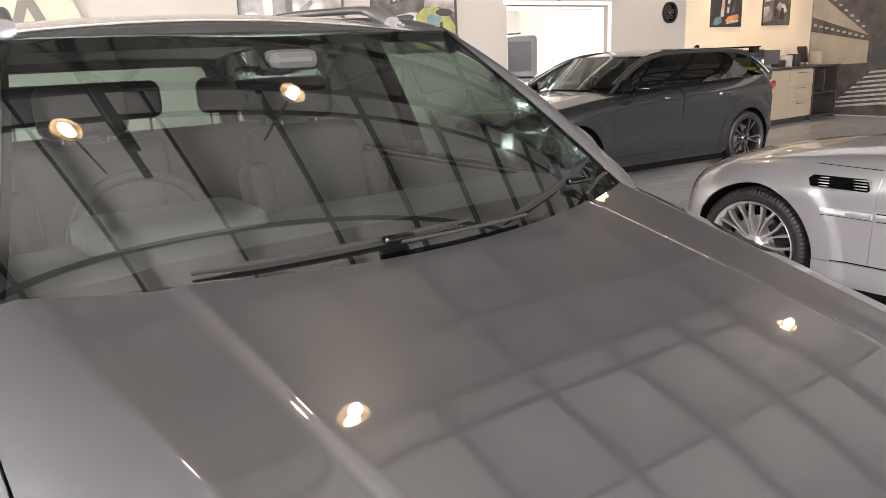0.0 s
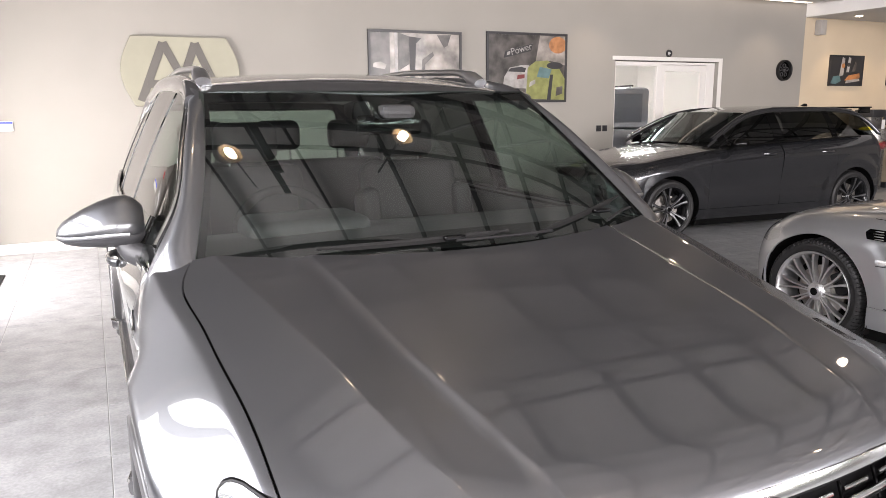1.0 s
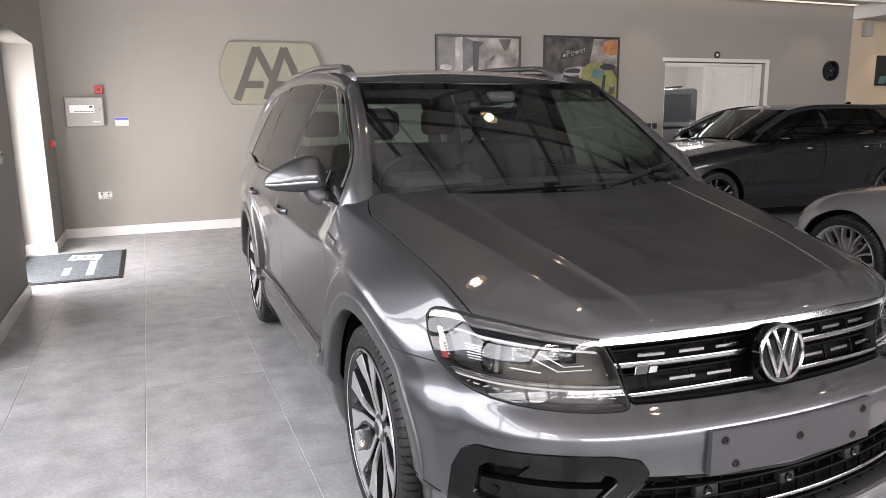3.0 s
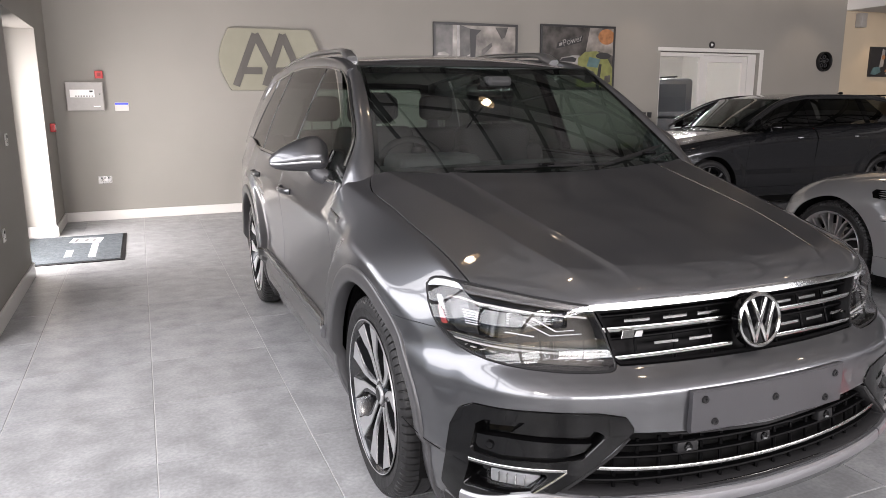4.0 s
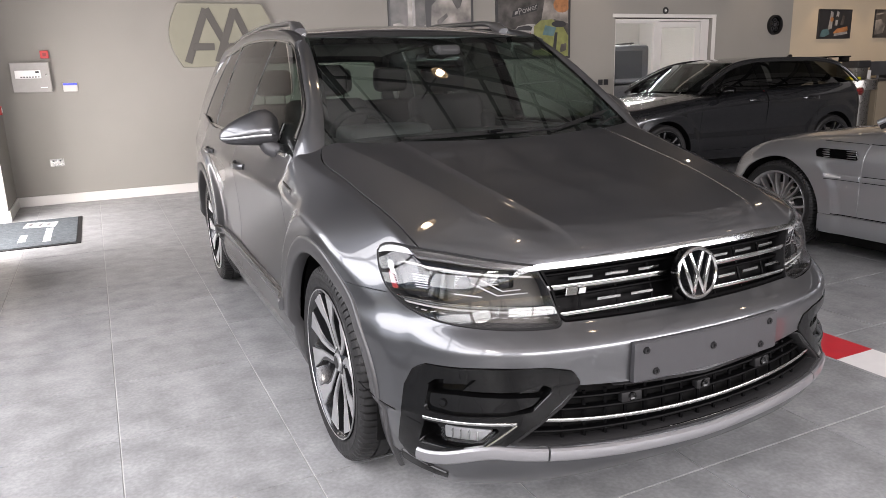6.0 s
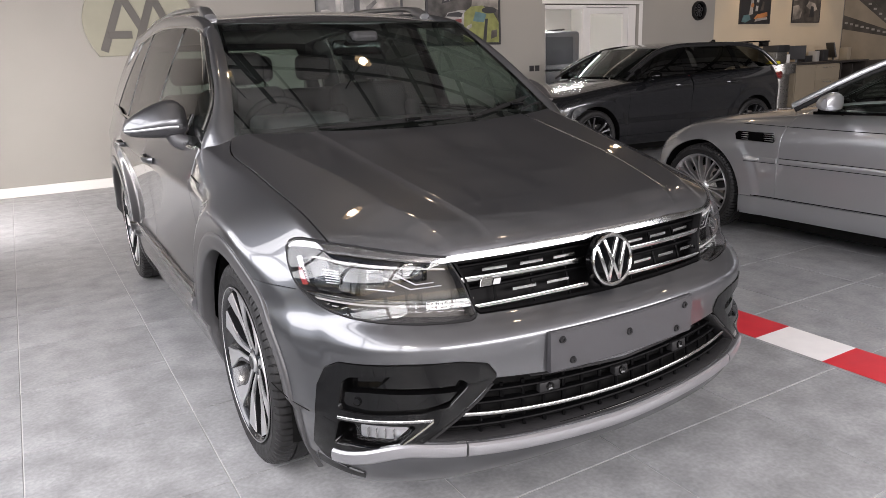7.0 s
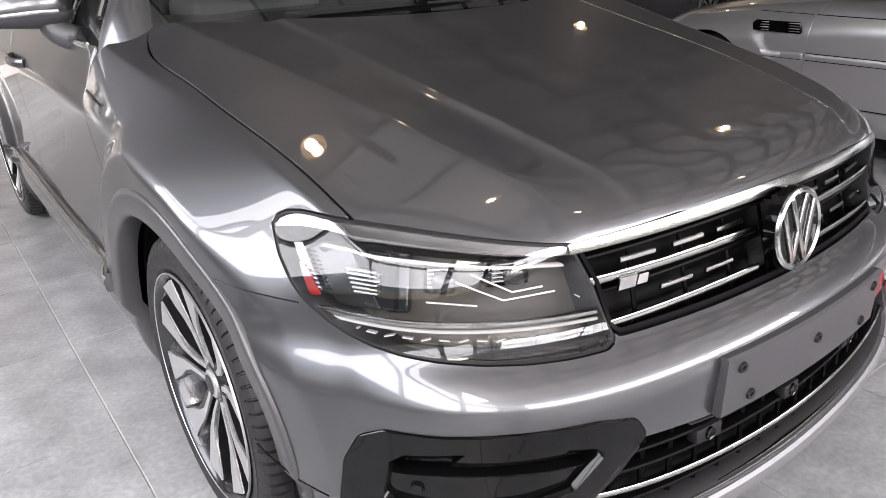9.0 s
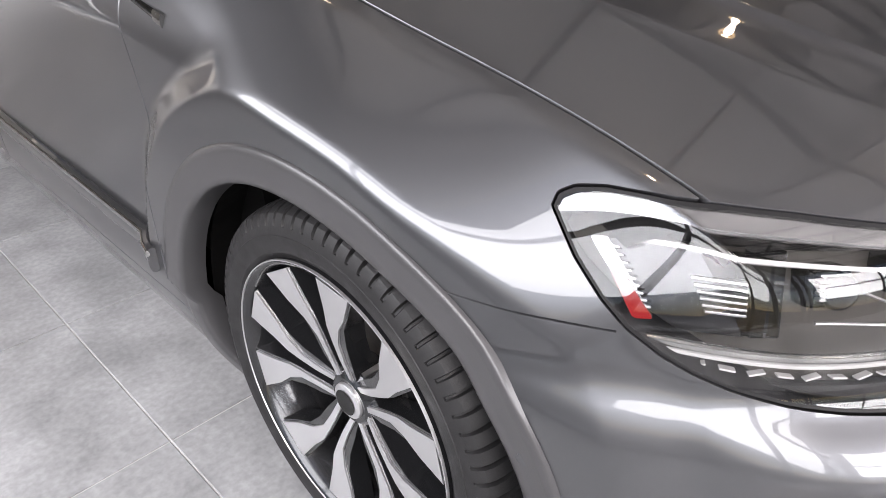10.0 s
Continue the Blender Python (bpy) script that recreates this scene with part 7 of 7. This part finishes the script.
bpy.data.objects.remove(carrier)
word_mesh.materials.clear()
word_mesh.materials.append(PRINT_WHITE)
lettering = new("lettering", word_mesh)
lettering.parent = poster
lettering.matrix_local = pose(4.185, -0.0335, 2.130, 90, -15, 0)
framed("unframed colour canvas of pale figures and orange shapes", 10.57, 11.46, 1.75, 2.27, INK_BLACK,
       [([(0.30, 0.30), (0.36, 0.95), (0.44, 0.90), (0.42, 0.35)], PRINT_WHITE), ([(0.50, 0.45), (0.55, 0.96), (0.62, 0.90), (0.58, 0.45)], PRINT_WHITE), (ell(0.40, 0.66, 0.05, 0.08), ORANGE), (ell(0.56, 0.70, 0.05, 0.07), PRINT_DARK),
        ([(0.46, 0.18), (0.58, 0.34), (0.90, 0.42), (0.92, 0.28), (0.70, 0.14)], ORANGE), ([(0.06, 0.08), (0.12, 0.30), (0.30, 0.34), (0.36, 0.16), (0.20, 0.05)], TEAL), ([(0.50, 0.08), (0.92, 0.16), (0.90, 0.24), (0.52, 0.18)], PRINT_WHITE),
        ([(0.66, 0.46), (0.74, 0.80), (0.80, 0.76), (0.76, 0.48)], PRINT_DARK)], INK_BLACK, 0.004)
framed("unframed dark canvas with a pale bonnet and seat shape", 12.15, 13.05, 1.76, 2.28, PRINT_DARK,
       [([(0.0, 0.10), (0.0, 0.62), (0.20, 0.66), (0.36, 0.48), (0.30, 0.16)], PRINT_PALE), ([(0.48, 0.62), (0.58, 0.80), (0.80, 0.72), (0.90, 0.50), (0.76, 0.40)], PRINT_PALE), ([(0.62, 0.20), (0.66, 0.62), (0.76, 0.60), (0.80, 0.22)], INK_BLACK),
        ([(0.02, 0.80), (0.50, 0.90), (0.50, 0.94), (0.02, 0.86)], PRINT_PALE)], INK_BLACK, 0.004)

# clock made from a black alloy wheel
clk = thing("wheel_clock", "round black wall clock shaped like an alloy wheel", "clock", pose(9.45, YB, 1.995, 90, 0, 0))
part("rim", lathe([(0.0, 0.135), (0.05, 0.140), (0.06, 0.152), (0.055, 0.165), (0.0, 0.168)], 48, "z", True), MATT_BLACK, clk, smooth=True)
part("dial", lathe([(0.0, 0.14), (0.012, 0.14), (0.012, 0.0)], 40, "z"), GLOSS_BLACK, clk)
for k in range(5):
    a = 2 * math.pi * k / 5 + 0.3
    part("roundel", lathe([(0.013, 0.022), (0.020, 0.024), (0.020, 0.034), (0.013, 0.036)], 20, "z"), GREY_PLASTIC, clk).matrix_local = Matrix.Translation((0.078 * math.cos(a), 0.078 * math.sin(a), 0))
part("boss", lathe([(0.012, 0.03), (0.03, 0.028), (0.03, 0.0)], 24, "z"), GREY_PLASTIC, clk)
det = thing("round_sensor", "small round black sensor over the glazed door", "sensor", pose(6.96, YB, 2.215, 90, 0, 0))
part("ring", lathe([(0.0, 0.030), (0.02, 0.034), (0.02, 0.05), (0.0, 0.055)], 28, "z", True), INK_BLACK, det, smooth=True)
part("eye", lathe([(0.0, 0.02), (0.026, 0.012), (0.028, 0.0)], 20, "z"), WHITE_PL, det, smooth=True)

# glazed door to the workshop
win = tagged(new("window_1"), "white framed fixed pane beside the glazed door", "window", kind="structure")
win.matrix_world = pose(0, YB + 0.06, 0)
for lo, hi in (((5.97, 0, 2.03), (6.87, 0.09, 2.09)), ((5.97, 0, 0), (6.02, 0.09, 2.03)), ((6.80, 0, 0), (6.87, 0.09, 2.03)), ((6.02, 0, 0), (6.80, 0.09, 0.08))):
    part("frame_bar", boxes((lo, hi), bevel=0.004), SKIRT, win)
g = part("pane", boxes(((6.02, 0.04, 0.08), (6.80, 0.052, 2.03))), PANE, win)
g.visible_shadow = False
door = tagged(new("door_1"), "white framed glazed door to the workshop", "door", kind="structure")
door.matrix_world = pose(0, YB + 0.06, 0)
for lo, hi in (((6.875, 0.01, 0), (6.965, 0.08, 2.05)), ((7.69, 0.01, 0), (7.80, 0.08, 2.05)), ((6.965, 0.01, 1.955), (7.69, 0.08, 2.05)), ((6.965, 0.01, 0), (7.69, 0.08, 0.14)), ((7.805, 0, 0), (7.975, 0.10, 2.09)), ((6.875, 0, 2.055), (7.805, 0.10, 2.09))):
    part("frame_bar", boxes((lo, hi), bevel=0.004), SKIRT, door)
g = part("pane", boxes(((6.965, 0.04, 0.14), (7.69, 0.052, 1.955))), PANE, door)
g.visible_shadow = False
b = bmesh.new()
rod(b, (6.92, -0.035, 1.02), (7.03, -0.035, 1.02), 0.009, 10)
rod(b, (6.92, -0.035, 1.02), (6.92, 0.02, 1.02), 0.009, 10)
part("door_handle", b, STEEL, door)
tr = bmesh.new()
box(tr, (7.985, -0.015, 0), (8.06, 0.0, 2.16), 0.004)
box(tr, (5.90, -0.015, 2.105), (7.984, 0.0, 2.16), 0.004)
setting("trim", tr, SKIRT, "white painted architrave round the glazed door", "architrave").matrix_world = pose(0, YB - 0.002, 0)

# the workshop beyond
setting("wall_workshop", boxes(((3.4, 17.0, 0), (15.0, 17.2, 4.2)), ((3.3, YB + 0.25, 0), (3.5, 17.2, 4.2)), ((15.0, YB + 0.25, 0), (15.2, 17.2, 4.2)), ((9.2, 16.9, 0.0), (9.5, 17.0, 4.2)), ((7.4, 16.95, 1.9), (9.2, 17.0, 2.1))), SKIRT, "white painted workshop walls", "wall")
setting("ceiling_workshop", boxes(((3.3, YB + 0.2, 4.2), (15.2, 17.2, 4.3))), CEIL, "pale workshop ceiling", "ceiling")
setting("floor_workshop", boxes(((3.3, YB + 0.21, -0.025), (15.2, 17.2, -0.004))), mat("grey_workshop_floor", (0.3, 0.3, 0.3), 0.5, vary=0.1, vary_scale=1.5), "grey painted workshop floor", "floor")
for x in (7.6, 10.2):
    ps = thing("steel_post", "grey steel post in the workshop", "post", pose(x, 14.5, 0), group="workshop posts")
    part("shaft", boxes(((-0.1, -0.1, 0), (0.1, 0.1, 4.2)), bevel=0.01), GREY_BOX, ps)
for y in (9.5, 12.5, 15.3):
    fx = thing("strip_light", "long white workshop strip light", "ceiling light", pose(9.2, y, 4.1), group="workshop lights")
    part("tube", boxes(((-2.2, -0.09, -0.02), (2.2, 0.09, 0.04)), bevel=0.01), mat("white_tube_light", (1, 1, 1), 0.5, emit=(1, 0.98, 0.95), strength=70.0), fx)
    part("tray", boxes(((-2.25, -0.12, 0.045), (2.25, 0.12, 0.10)), bevel=0.005), WHITE_PL, fx)

# side door in its recess
dr = tagged(new("door_2"), "dark grey aluminium glazed entrance door with a steel pull", "door", kind="structure")
dr.matrix_world = pose(XL - 0.30, 0, 0)
for lo, hi in (((-0.03, 4.16, 0.01), (0.03, 4.26, 2.07)), ((-0.03, 5.94, 0.01), (0.03, 6.04, 2.07)), ((-0.03, 4.26, 1.97), (0.03, 5.94, 2.07)), ((-0.03, 4.26, 0.01), (0.03, 5.94, 0.12)), ((-0.03, 5.05, 0.12), (0.03, 5.15, 1.97))):
    part("frame_bar", boxes((lo, hi), bevel=0.004), FRAME_GREY, dr)
for y0, y1 in ((4.26, 5.05), (5.15, 5.94)):
    g = part("pane", boxes(((-0.006, y0, 0.12), (0.006, y1, 1.97))), PANE, dr)
    g.visible_shadow = False
b = bmesh.new()
rod(b, (0.09, 5.22, 0.75), (0.09, 5.22, 1.35), 0.016, 12)
for z in (0.8, 1.3):
    rod(b, (0.02, 5.22, z), (0.09, 5.22, z), 0.010, 10)
part("pull_handle", b, STEEL, dr, smooth=True)
leaf = tagged(new("door_3"), "dark grey aluminium door leaf standing open in the recess", "door", kind="structure")
leaf.matrix_world = pose(XL - 0.04, 4.19, 0, 0, 0, 176)
part("leaf_edge", boxes(((0.0, -0.022, 0.01), (0.20, 0.022, 2.04)), bevel=0.004), FRAME_GREY, leaf)
for z in (0.25, 1.0, 1.8):
    b = bmesh.new()
    rod(b, (0.0, -0.03, z - 0.05), (0.0, -0.03, z + 0.05), 0.010, 8)
    part("hinge", b, STEEL, leaf)

mat_ = thing("door_mat", "charcoal entrance mat with worn pale printed marks", "doormat", pose(0, 0, 0))
part("carpet", boxes(((-2.66, 4.56, 0.0), (-1.82, 5.90, 0.011)), bevel=0.003), MAT_PILE, mat_)
part("rubber_edge", boxes(((-2.70, 4.52, -0.001), (-1.785, 5.94, 0.006)), bevel=0.002), MATT_BLACK, mat_)
MARK = mat("pale_mat_print", (0.6, 0.6, 0.6), 0.9, bump=0.8, scale=420, vary=0.3, vary_scale=40)
part("print_mark", prism([(-2.30, 5.52), (-2.02, 5.44), (-2.00, 5.70), (-2.28, 5.78)], 0.0108, 0.0125), MARK, mat_)
for p, q in (((-2.25, 5.55), (-2.23, 5.70)), ((-2.16, 5.53), (-2.14, 5.68)), ((-2.09, 5.51), (-2.07, 5.66))):
    part("print_mark", prism([(p[0] - 0.016, p[1]), (p[0] + 0.016, p[1] - 0.004), (q[0] + 0.016, q[1]), (q[0] - 0.016, q[1] + 0.004)], 0.0122, 0.0135), INK_BLACK, mat_)
for x, y0, y1 in ((-2.06, 4.72, 5.36), (-2.26, 4.80, 5.12)):
    y = y0
    while y < y1:
        part("print_mark", prism([(x - 0.03, y), (x + 0.03, y), (x + 0.03, y + 0.045), (x - 0.03, y + 0.045)], 0.0108, 0.0122), MARK, mat_)
        y += 0.068

# sales desk corner
DX, DY = 11.35, 6.25
cab = thing("desk_cabinet", "beige laminate drawer cabinet below a dark worktop", "cabinet", pose(DX, DY, 0))
part("body", boxes(((0, 0.02, 0.1), (1.40, 0.62, 0.96)), bevel=0.004), CABINET, cab)
part("plinth", boxes(((0.03, 0.06, 0), (1.37, 0.6, 0.1))), INK_BLACK, cab)
for k in range(3):
    dw = part("drawer", boxes(((0.62, 0.0, 0.12 + 0.275 * k), (1.39, 0.018, 0.385 + 0.275 * k)), bevel=0.003), CABINET, cab)
    part("handle", boxes(((0.85, -0.014, 0.34 + 0.275 * k), (1.15, 0.0, 0.352 + 0.275 * k)), bevel=0.002), STEEL, dw)
part("panel", boxes(((0.01, 0.0, 0.12), (0.61, 0.018, 0.935)), bevel=0.003), CABINET, cab)
sh_ = thing("open_shelf", "black open shelf unit at the end of the desk", "shelf", pose(DX + 1.42, DY, 0))
for lo, hi in (((0, 0, 0), (0.03, 0.6, 0.96)), ((0.85, 0, 0), (0.88, 0.6, 0.96)), ((0.03, 0.02, 0.05), (0.85, 0.6, 0.08)), ((0.03, 0.02, 0.48), (0.85, 0.6, 0.505)), ((0.42, 0.02, 0.51), (0.445, 0.6, 0.93)), ((0.03, 0.58, 0.08), (0.85, 0.6, 0.96))):
    part("board", boxes((lo, hi), bevel=0.002), DARK_WOOD, sh_)
wt = thing("desk_worktop", "dark polished worktop over the cabinets", "worktop", pose(DX, DY, 0.965))
part("top", boxes(((-0.03, -0.03, 0), (2.32, 0.66, 0.04)), bevel=0.005), DARK_WOOD, wt)
drum = thing("steel_counter", "curved brushed steel counter end", "counter", pose(DX - 0.35, DY + 0.25, 0))
part("drum", lathe([(0.0, 0.30), (0.82, 0.30), (0.83, 0.40), (1.0, 0.40), (1.01, 0.0)], 40, "z"), STEEL, drum, smooth=True)
cof = thing("coffee_machine", "black and steel coffee machine on the worktop", "coffee machine", pose(DX - 0.32, DY + 0.3, 1.012))
part("body", boxes(((-0.16, -0.2, 0), (0.16, 0.2, 0.30)), bevel=0.02), STEEL, cof, smooth=True)
part("head", boxes(((-0.17, -0.24, 0.20), (0.17, 0.1, 0.33)), bevel=0.02), INK_BLACK, cof, smooth=True)
for k, (x, w, h, tilt) in enumerate(((0.42, 0.30, 0.26, -12), (1.62, 0.34, 0.30, 14))):
    mon = thing("desk_monitor", "black screen on a stand, turned from the hall", "monitor", pose(DX + x, DY + 0.3, 1.006, 0, 0, tilt * 4))
    part("screen", boxes(((-w / 2, -0.015, 0.06), (w / 2, 0.015, 0.06 + h)), bevel=0.006), INK_BLACK, mon).matrix_local = pose(0, 0, 0, -tilt)
    part("stand", boxes(((-0.1, -0.08, 0), (0.1, 0.08, 0.012)), ((-0.02, -0.01, 0.01), (0.02, 0.01, 0.12)), bevel=0.003), INK_BLACK, mon)
for k, (x, w, h, tone) in enumerate(((0.05, 0.14, 0.16, WHITE_PL), (0.72, 0.22, 0.12, INK_BLACK), (1.0, 0.1, 0.2, GREY_BOX), (1.25, 0.18, 0.22, INK_BLACK), (2.05, 0.12, 0.24, CABINET))):
    bx = thing("desk_box", "small box standing on the dark worktop", "box", pose(DX + x, DY + 0.32, 1.006))
    part("case", boxes(((-w / 2, -0.09, 0), (w / 2, 0.09, h)), bevel=0.008), tone, bx, smooth=True)
cloth = thing("yellow_cloth", "folded yellow cloth on the steel counter", "cloth", pose(DX - 0.62, DY + 0.05, 1.012))
part("folds", boxes(((-0.11, -0.08, 0), (0.11, 0.08, 0.025)), ((-0.09, -0.07, 0.024), (0.10, 0.06, 0.05)), bevel=0.012), mat("yellow_cloth", (0.6, 0.55, 0.03), 0.9), cloth, smooth=True)

# printed mural on the end wall: a dark curved road with pale stripes
mural = thing("wall_mural", "dark printed mural of a banked road with pale stripes", "mural", pose(XR, 0, 0))
MURAL_DARK = mat("dark_brown_mural_print", (0.045, 0.040, 0.036), 0.5, vary=0.5, vary_scale=4)
MURAL_CREAM = mat("cream_mural_print", (0.22, 0.185, 0.14), 0.5, vary=0.12, vary_scale=3)
MURAL_PALE = mat("pale_mural_print", (0.24, 0.23, 0.215), 0.5, vary=0.3, vary_scale=9)


def printed(name, pts, tone, depth=0.0):
    return part(name, prism(pts, -0.0115 - depth, -0.009, 0, lambda u, v, w: (w, u, v)), tone, mural)


part("sheet", boxes(((-0.008, 1.6, 0.02), (-0.002, 6.98, 2.84))), MURAL_DARK, mural)
printed("printed_wall", [(6.97, 0.95), (6.97, 2.62), (5.86, 1.52), (5.86, 1.0)], MURAL_CREAM)
printed("rail", [(6.97, 1.62), (5.86, 1.40), (5.86, 1.50), (6.97, 1.90)], MURAL_DARK, 0.001)
printed("rail", [(6.97, 2.42), (5.86, 1.50), (5.86, 1.62), (6.97, 2.70)], MURAL_DARK, 0.002)
for k in range(9):
    for a, b in ((1.76, 1.455), (2.56, 1.565)):
        y, z = 6.90 - 0.115 * k, a + (b - a) * (0.07 + 0.115 * k) / 1.11
        printed("rail_light", [(y + 0.035, z - 0.018), (y + 0.035, z + 0.022), (y - 0.03, z + 0.016), (y - 0.03, z - 0.022)], MURAL_PALE, 0.003)
for k in range(8):
    printed("slat_line", [(6.9, 2.70 + 0.02 * k), (2.0, 1.75 + 0.14 * k), (2.0, 1.775 + 0.14 * k), (6.9, 2.708 + 0.02 * k)], GREY_PLASTIC, 0.0)
printed("parked_van", [(5.80, 1.05), (5.74, 1.42), (5.60, 1.52), (4.9, 1.54), (4.9, 1.05)], GREY_PLASTIC, 0.001)
printed("van_screen", [(5.66, 1.30), (5.58, 1.45), (5.0, 1.46), (5.0, 1.30)], MURAL_DARK, 0.002)
for k in range(8):
    z = 0.14 + 0.095 * k
    y0 = 6.55 - 0.105 * k
    printed("stripe", [(y0, z), (y0 - 1.0, z + 0.09), (3.6, z + 0.12), (3.6, z + 0.17), (y0 - 1.0, z + 0.135), (y0 - 0.05, z + 0.042)], MURAL_PALE, 0.001)

# emergency light box high on the side wall
eb = thing("emergency_light", "small grey emergency light over the recess", "light", pose(XL, 3.4, 2.32, 0, 0, 90))
part("case", boxes(((-0.14, -0.09, -0.08), (0.14, 0, 0.08)), bevel=0.01), GREY_BOX, eb, smooth=True)
spk = thing("wall_speaker", "small grey loudspeaker high on the cream wall", "loudspeaker", pose(10.2, YB, 2.70))
part("case", boxes(((-0.07, -0.13, -0.12), (0.07, 0, 0.12)), bevel=0.015), GREY_BOX, spk, smooth=True)

# warm spotlights on the roof steel
WARM = mat("warm_lamp_face", (1, 1, 1), 0.5, emit=(1, 0.82, 0.58), strength=16.0)
SPOT_SHELL = mat("pale_lamp_reflector", (0.34, 0.28, 0.20), 0.4, 0.3)
def pendant(x, y, z, tilt=0):
    t = thing("hall_lamp", "warm domed high-bay lamp hung from the roof", "ceiling lamp", pose(x, y, z, tilt), group="hall lamps")
    part("dome", lathe([(0.14, 0.02), (0.11, 0.044), (0.07, 0.068), (0.02, 0.084), (0.0, 0.086), (0.02, 0.080), (0.07, 0.064), (0.105, 0.040)], 32, "z"), SPOT_SHELL, t, smooth=True)
    part("lamp_face", lathe([(0.035, 0.0), (0.032, 0.03), (0.05, 0.042)], 24, "z"), WARM, t, smooth=True)
    b = bmesh.new()
    rod(b, (0, 0, 0.13), (0, 0, 4.6 - z), 0.01, 8)
    part("stem", b, STEEL_DARK, t)
    lamp("hall_lamp_light", "POINT", pose(x, y, z - 0.03), 3, (1, 0.84, 0.62), radius=0.04)


for x, y in ((-0.65, 1.49), (0.87, 1.70), (4.5, 1.05), (5.3, 3.95), (-0.4, -0.42), (0.9, -1.7), (3.9, -2.2)):
    pendant(x, y, 3.38)
for x in (10.6, 11.4, 12.3, 13.0):
    dl = thing("downlight", "small warm recessed downlight over the cream wall", "downlight", pose(x, 6.55, 2.858), group="downlights")
    part("face", lathe([(-0.004, 0.0), (-0.004, 0.045), (0.0, 0.055)], 20, "z"), WARM, dl)
    lamp("downlight_light", "SPOT", look((x, 6.55, 2.84), (x, 6.75, 0)), 18, (1, 0.76, 0.48), cone=80, radius=0.03)
for x in (5.4, 8.9):
    lamp("wall_washer", "SPOT", look((x, 6.3, 3.0), (x, 6.9, 1.0)), 10, (1, 0.82, 0.6), cone=90, radius=0.03)


# ---------------------------------------------------------------- red and white floor tape
for k in range(22):
    y = -4.29 + 0.3315 * k
    red = (k % 2 == 0)
    tp = thing("floor_tape", ("red" if red else "white") + " vinyl block of the chequered floor line", "floor tape", pose(1.54, y, 0), group="floor tape blocks")
    part("vinyl", boxes(((-0.127, 0.0004, 0.0004), (0.127, 0.3311, 0.0014))), RED_VINYL if red else WHITE_VINYL, tp)

# ---------------------------------------------------------------- floor tiles
def tile_mesh():
    bm = bmesh.new()
    h, e = 0.298, 0.0012
    rings = [[bm.verts.new((sx * w, sy * w, z)) for sx, sy in ((-1, -1), (1, -1), (1, 1), (-1, 1))] for w, z in ((h, -0.006), (h, -e), (h - e, 0.0))]
    for a, b in zip(rings, rings[1:]):
        for k in range(4):
            bm.faces.new((a[k], a[(k + 1) % 4], b[(k + 1) % 4], b[k]))
    bm.faces.new(rings[-1])
    me = bpy.data.meshes.new("tile")
    bm.to_mesh(me)
    bm.free()
    me.materials.append(TILE)
    return me


T = tile_mesh()
X0, Y0 = -1.61, 0.49
rest = []
rng = random.Random(4)
nx, ny = range(-3, 27), range(-12, 12)
for i in nx:
    for j in ny:
        x, y = X0 + 0.6 * i + 0.3, Y0 + 0.6 * j + 0.3
        near = -2.9 < x < 5.0 and -4.5 < y < 7.1
        dz = rng.uniform(-0.0006, 0.0)
        if near:
            o = new("tile", T)
            o.location = (x, y, dz)
            o.parent = floor
        elif x < XR + 0.3:
            rest.append((x, y, dz))
V, Fc = [], []
for x, y, dz in rest:
    n = len(V)
    V += [(x + sx * 0.2985, y + sy * 0.2985, dz) for sx, sy in ((-1, -1), (1, -1), (1, 1), (-1, 1))] + [(x + sx * 0.2985, y + sy * 0.2985, -0.006) for sx, sy in ((-1, -1), (1, -1), (1, 1), (-1, 1))]
    Fc += [(n, n + 1, n + 2, n + 3)] + [(n + 4 + k, n + 4 + (k + 1) % 4, n + (k + 1) % 4, n + k) for k in range(4)]
far = part("far_tiles", mesh_of("far_tiles", V, Fc, TILE, False), TILE, floor)
tagged(far, kind="stuff")
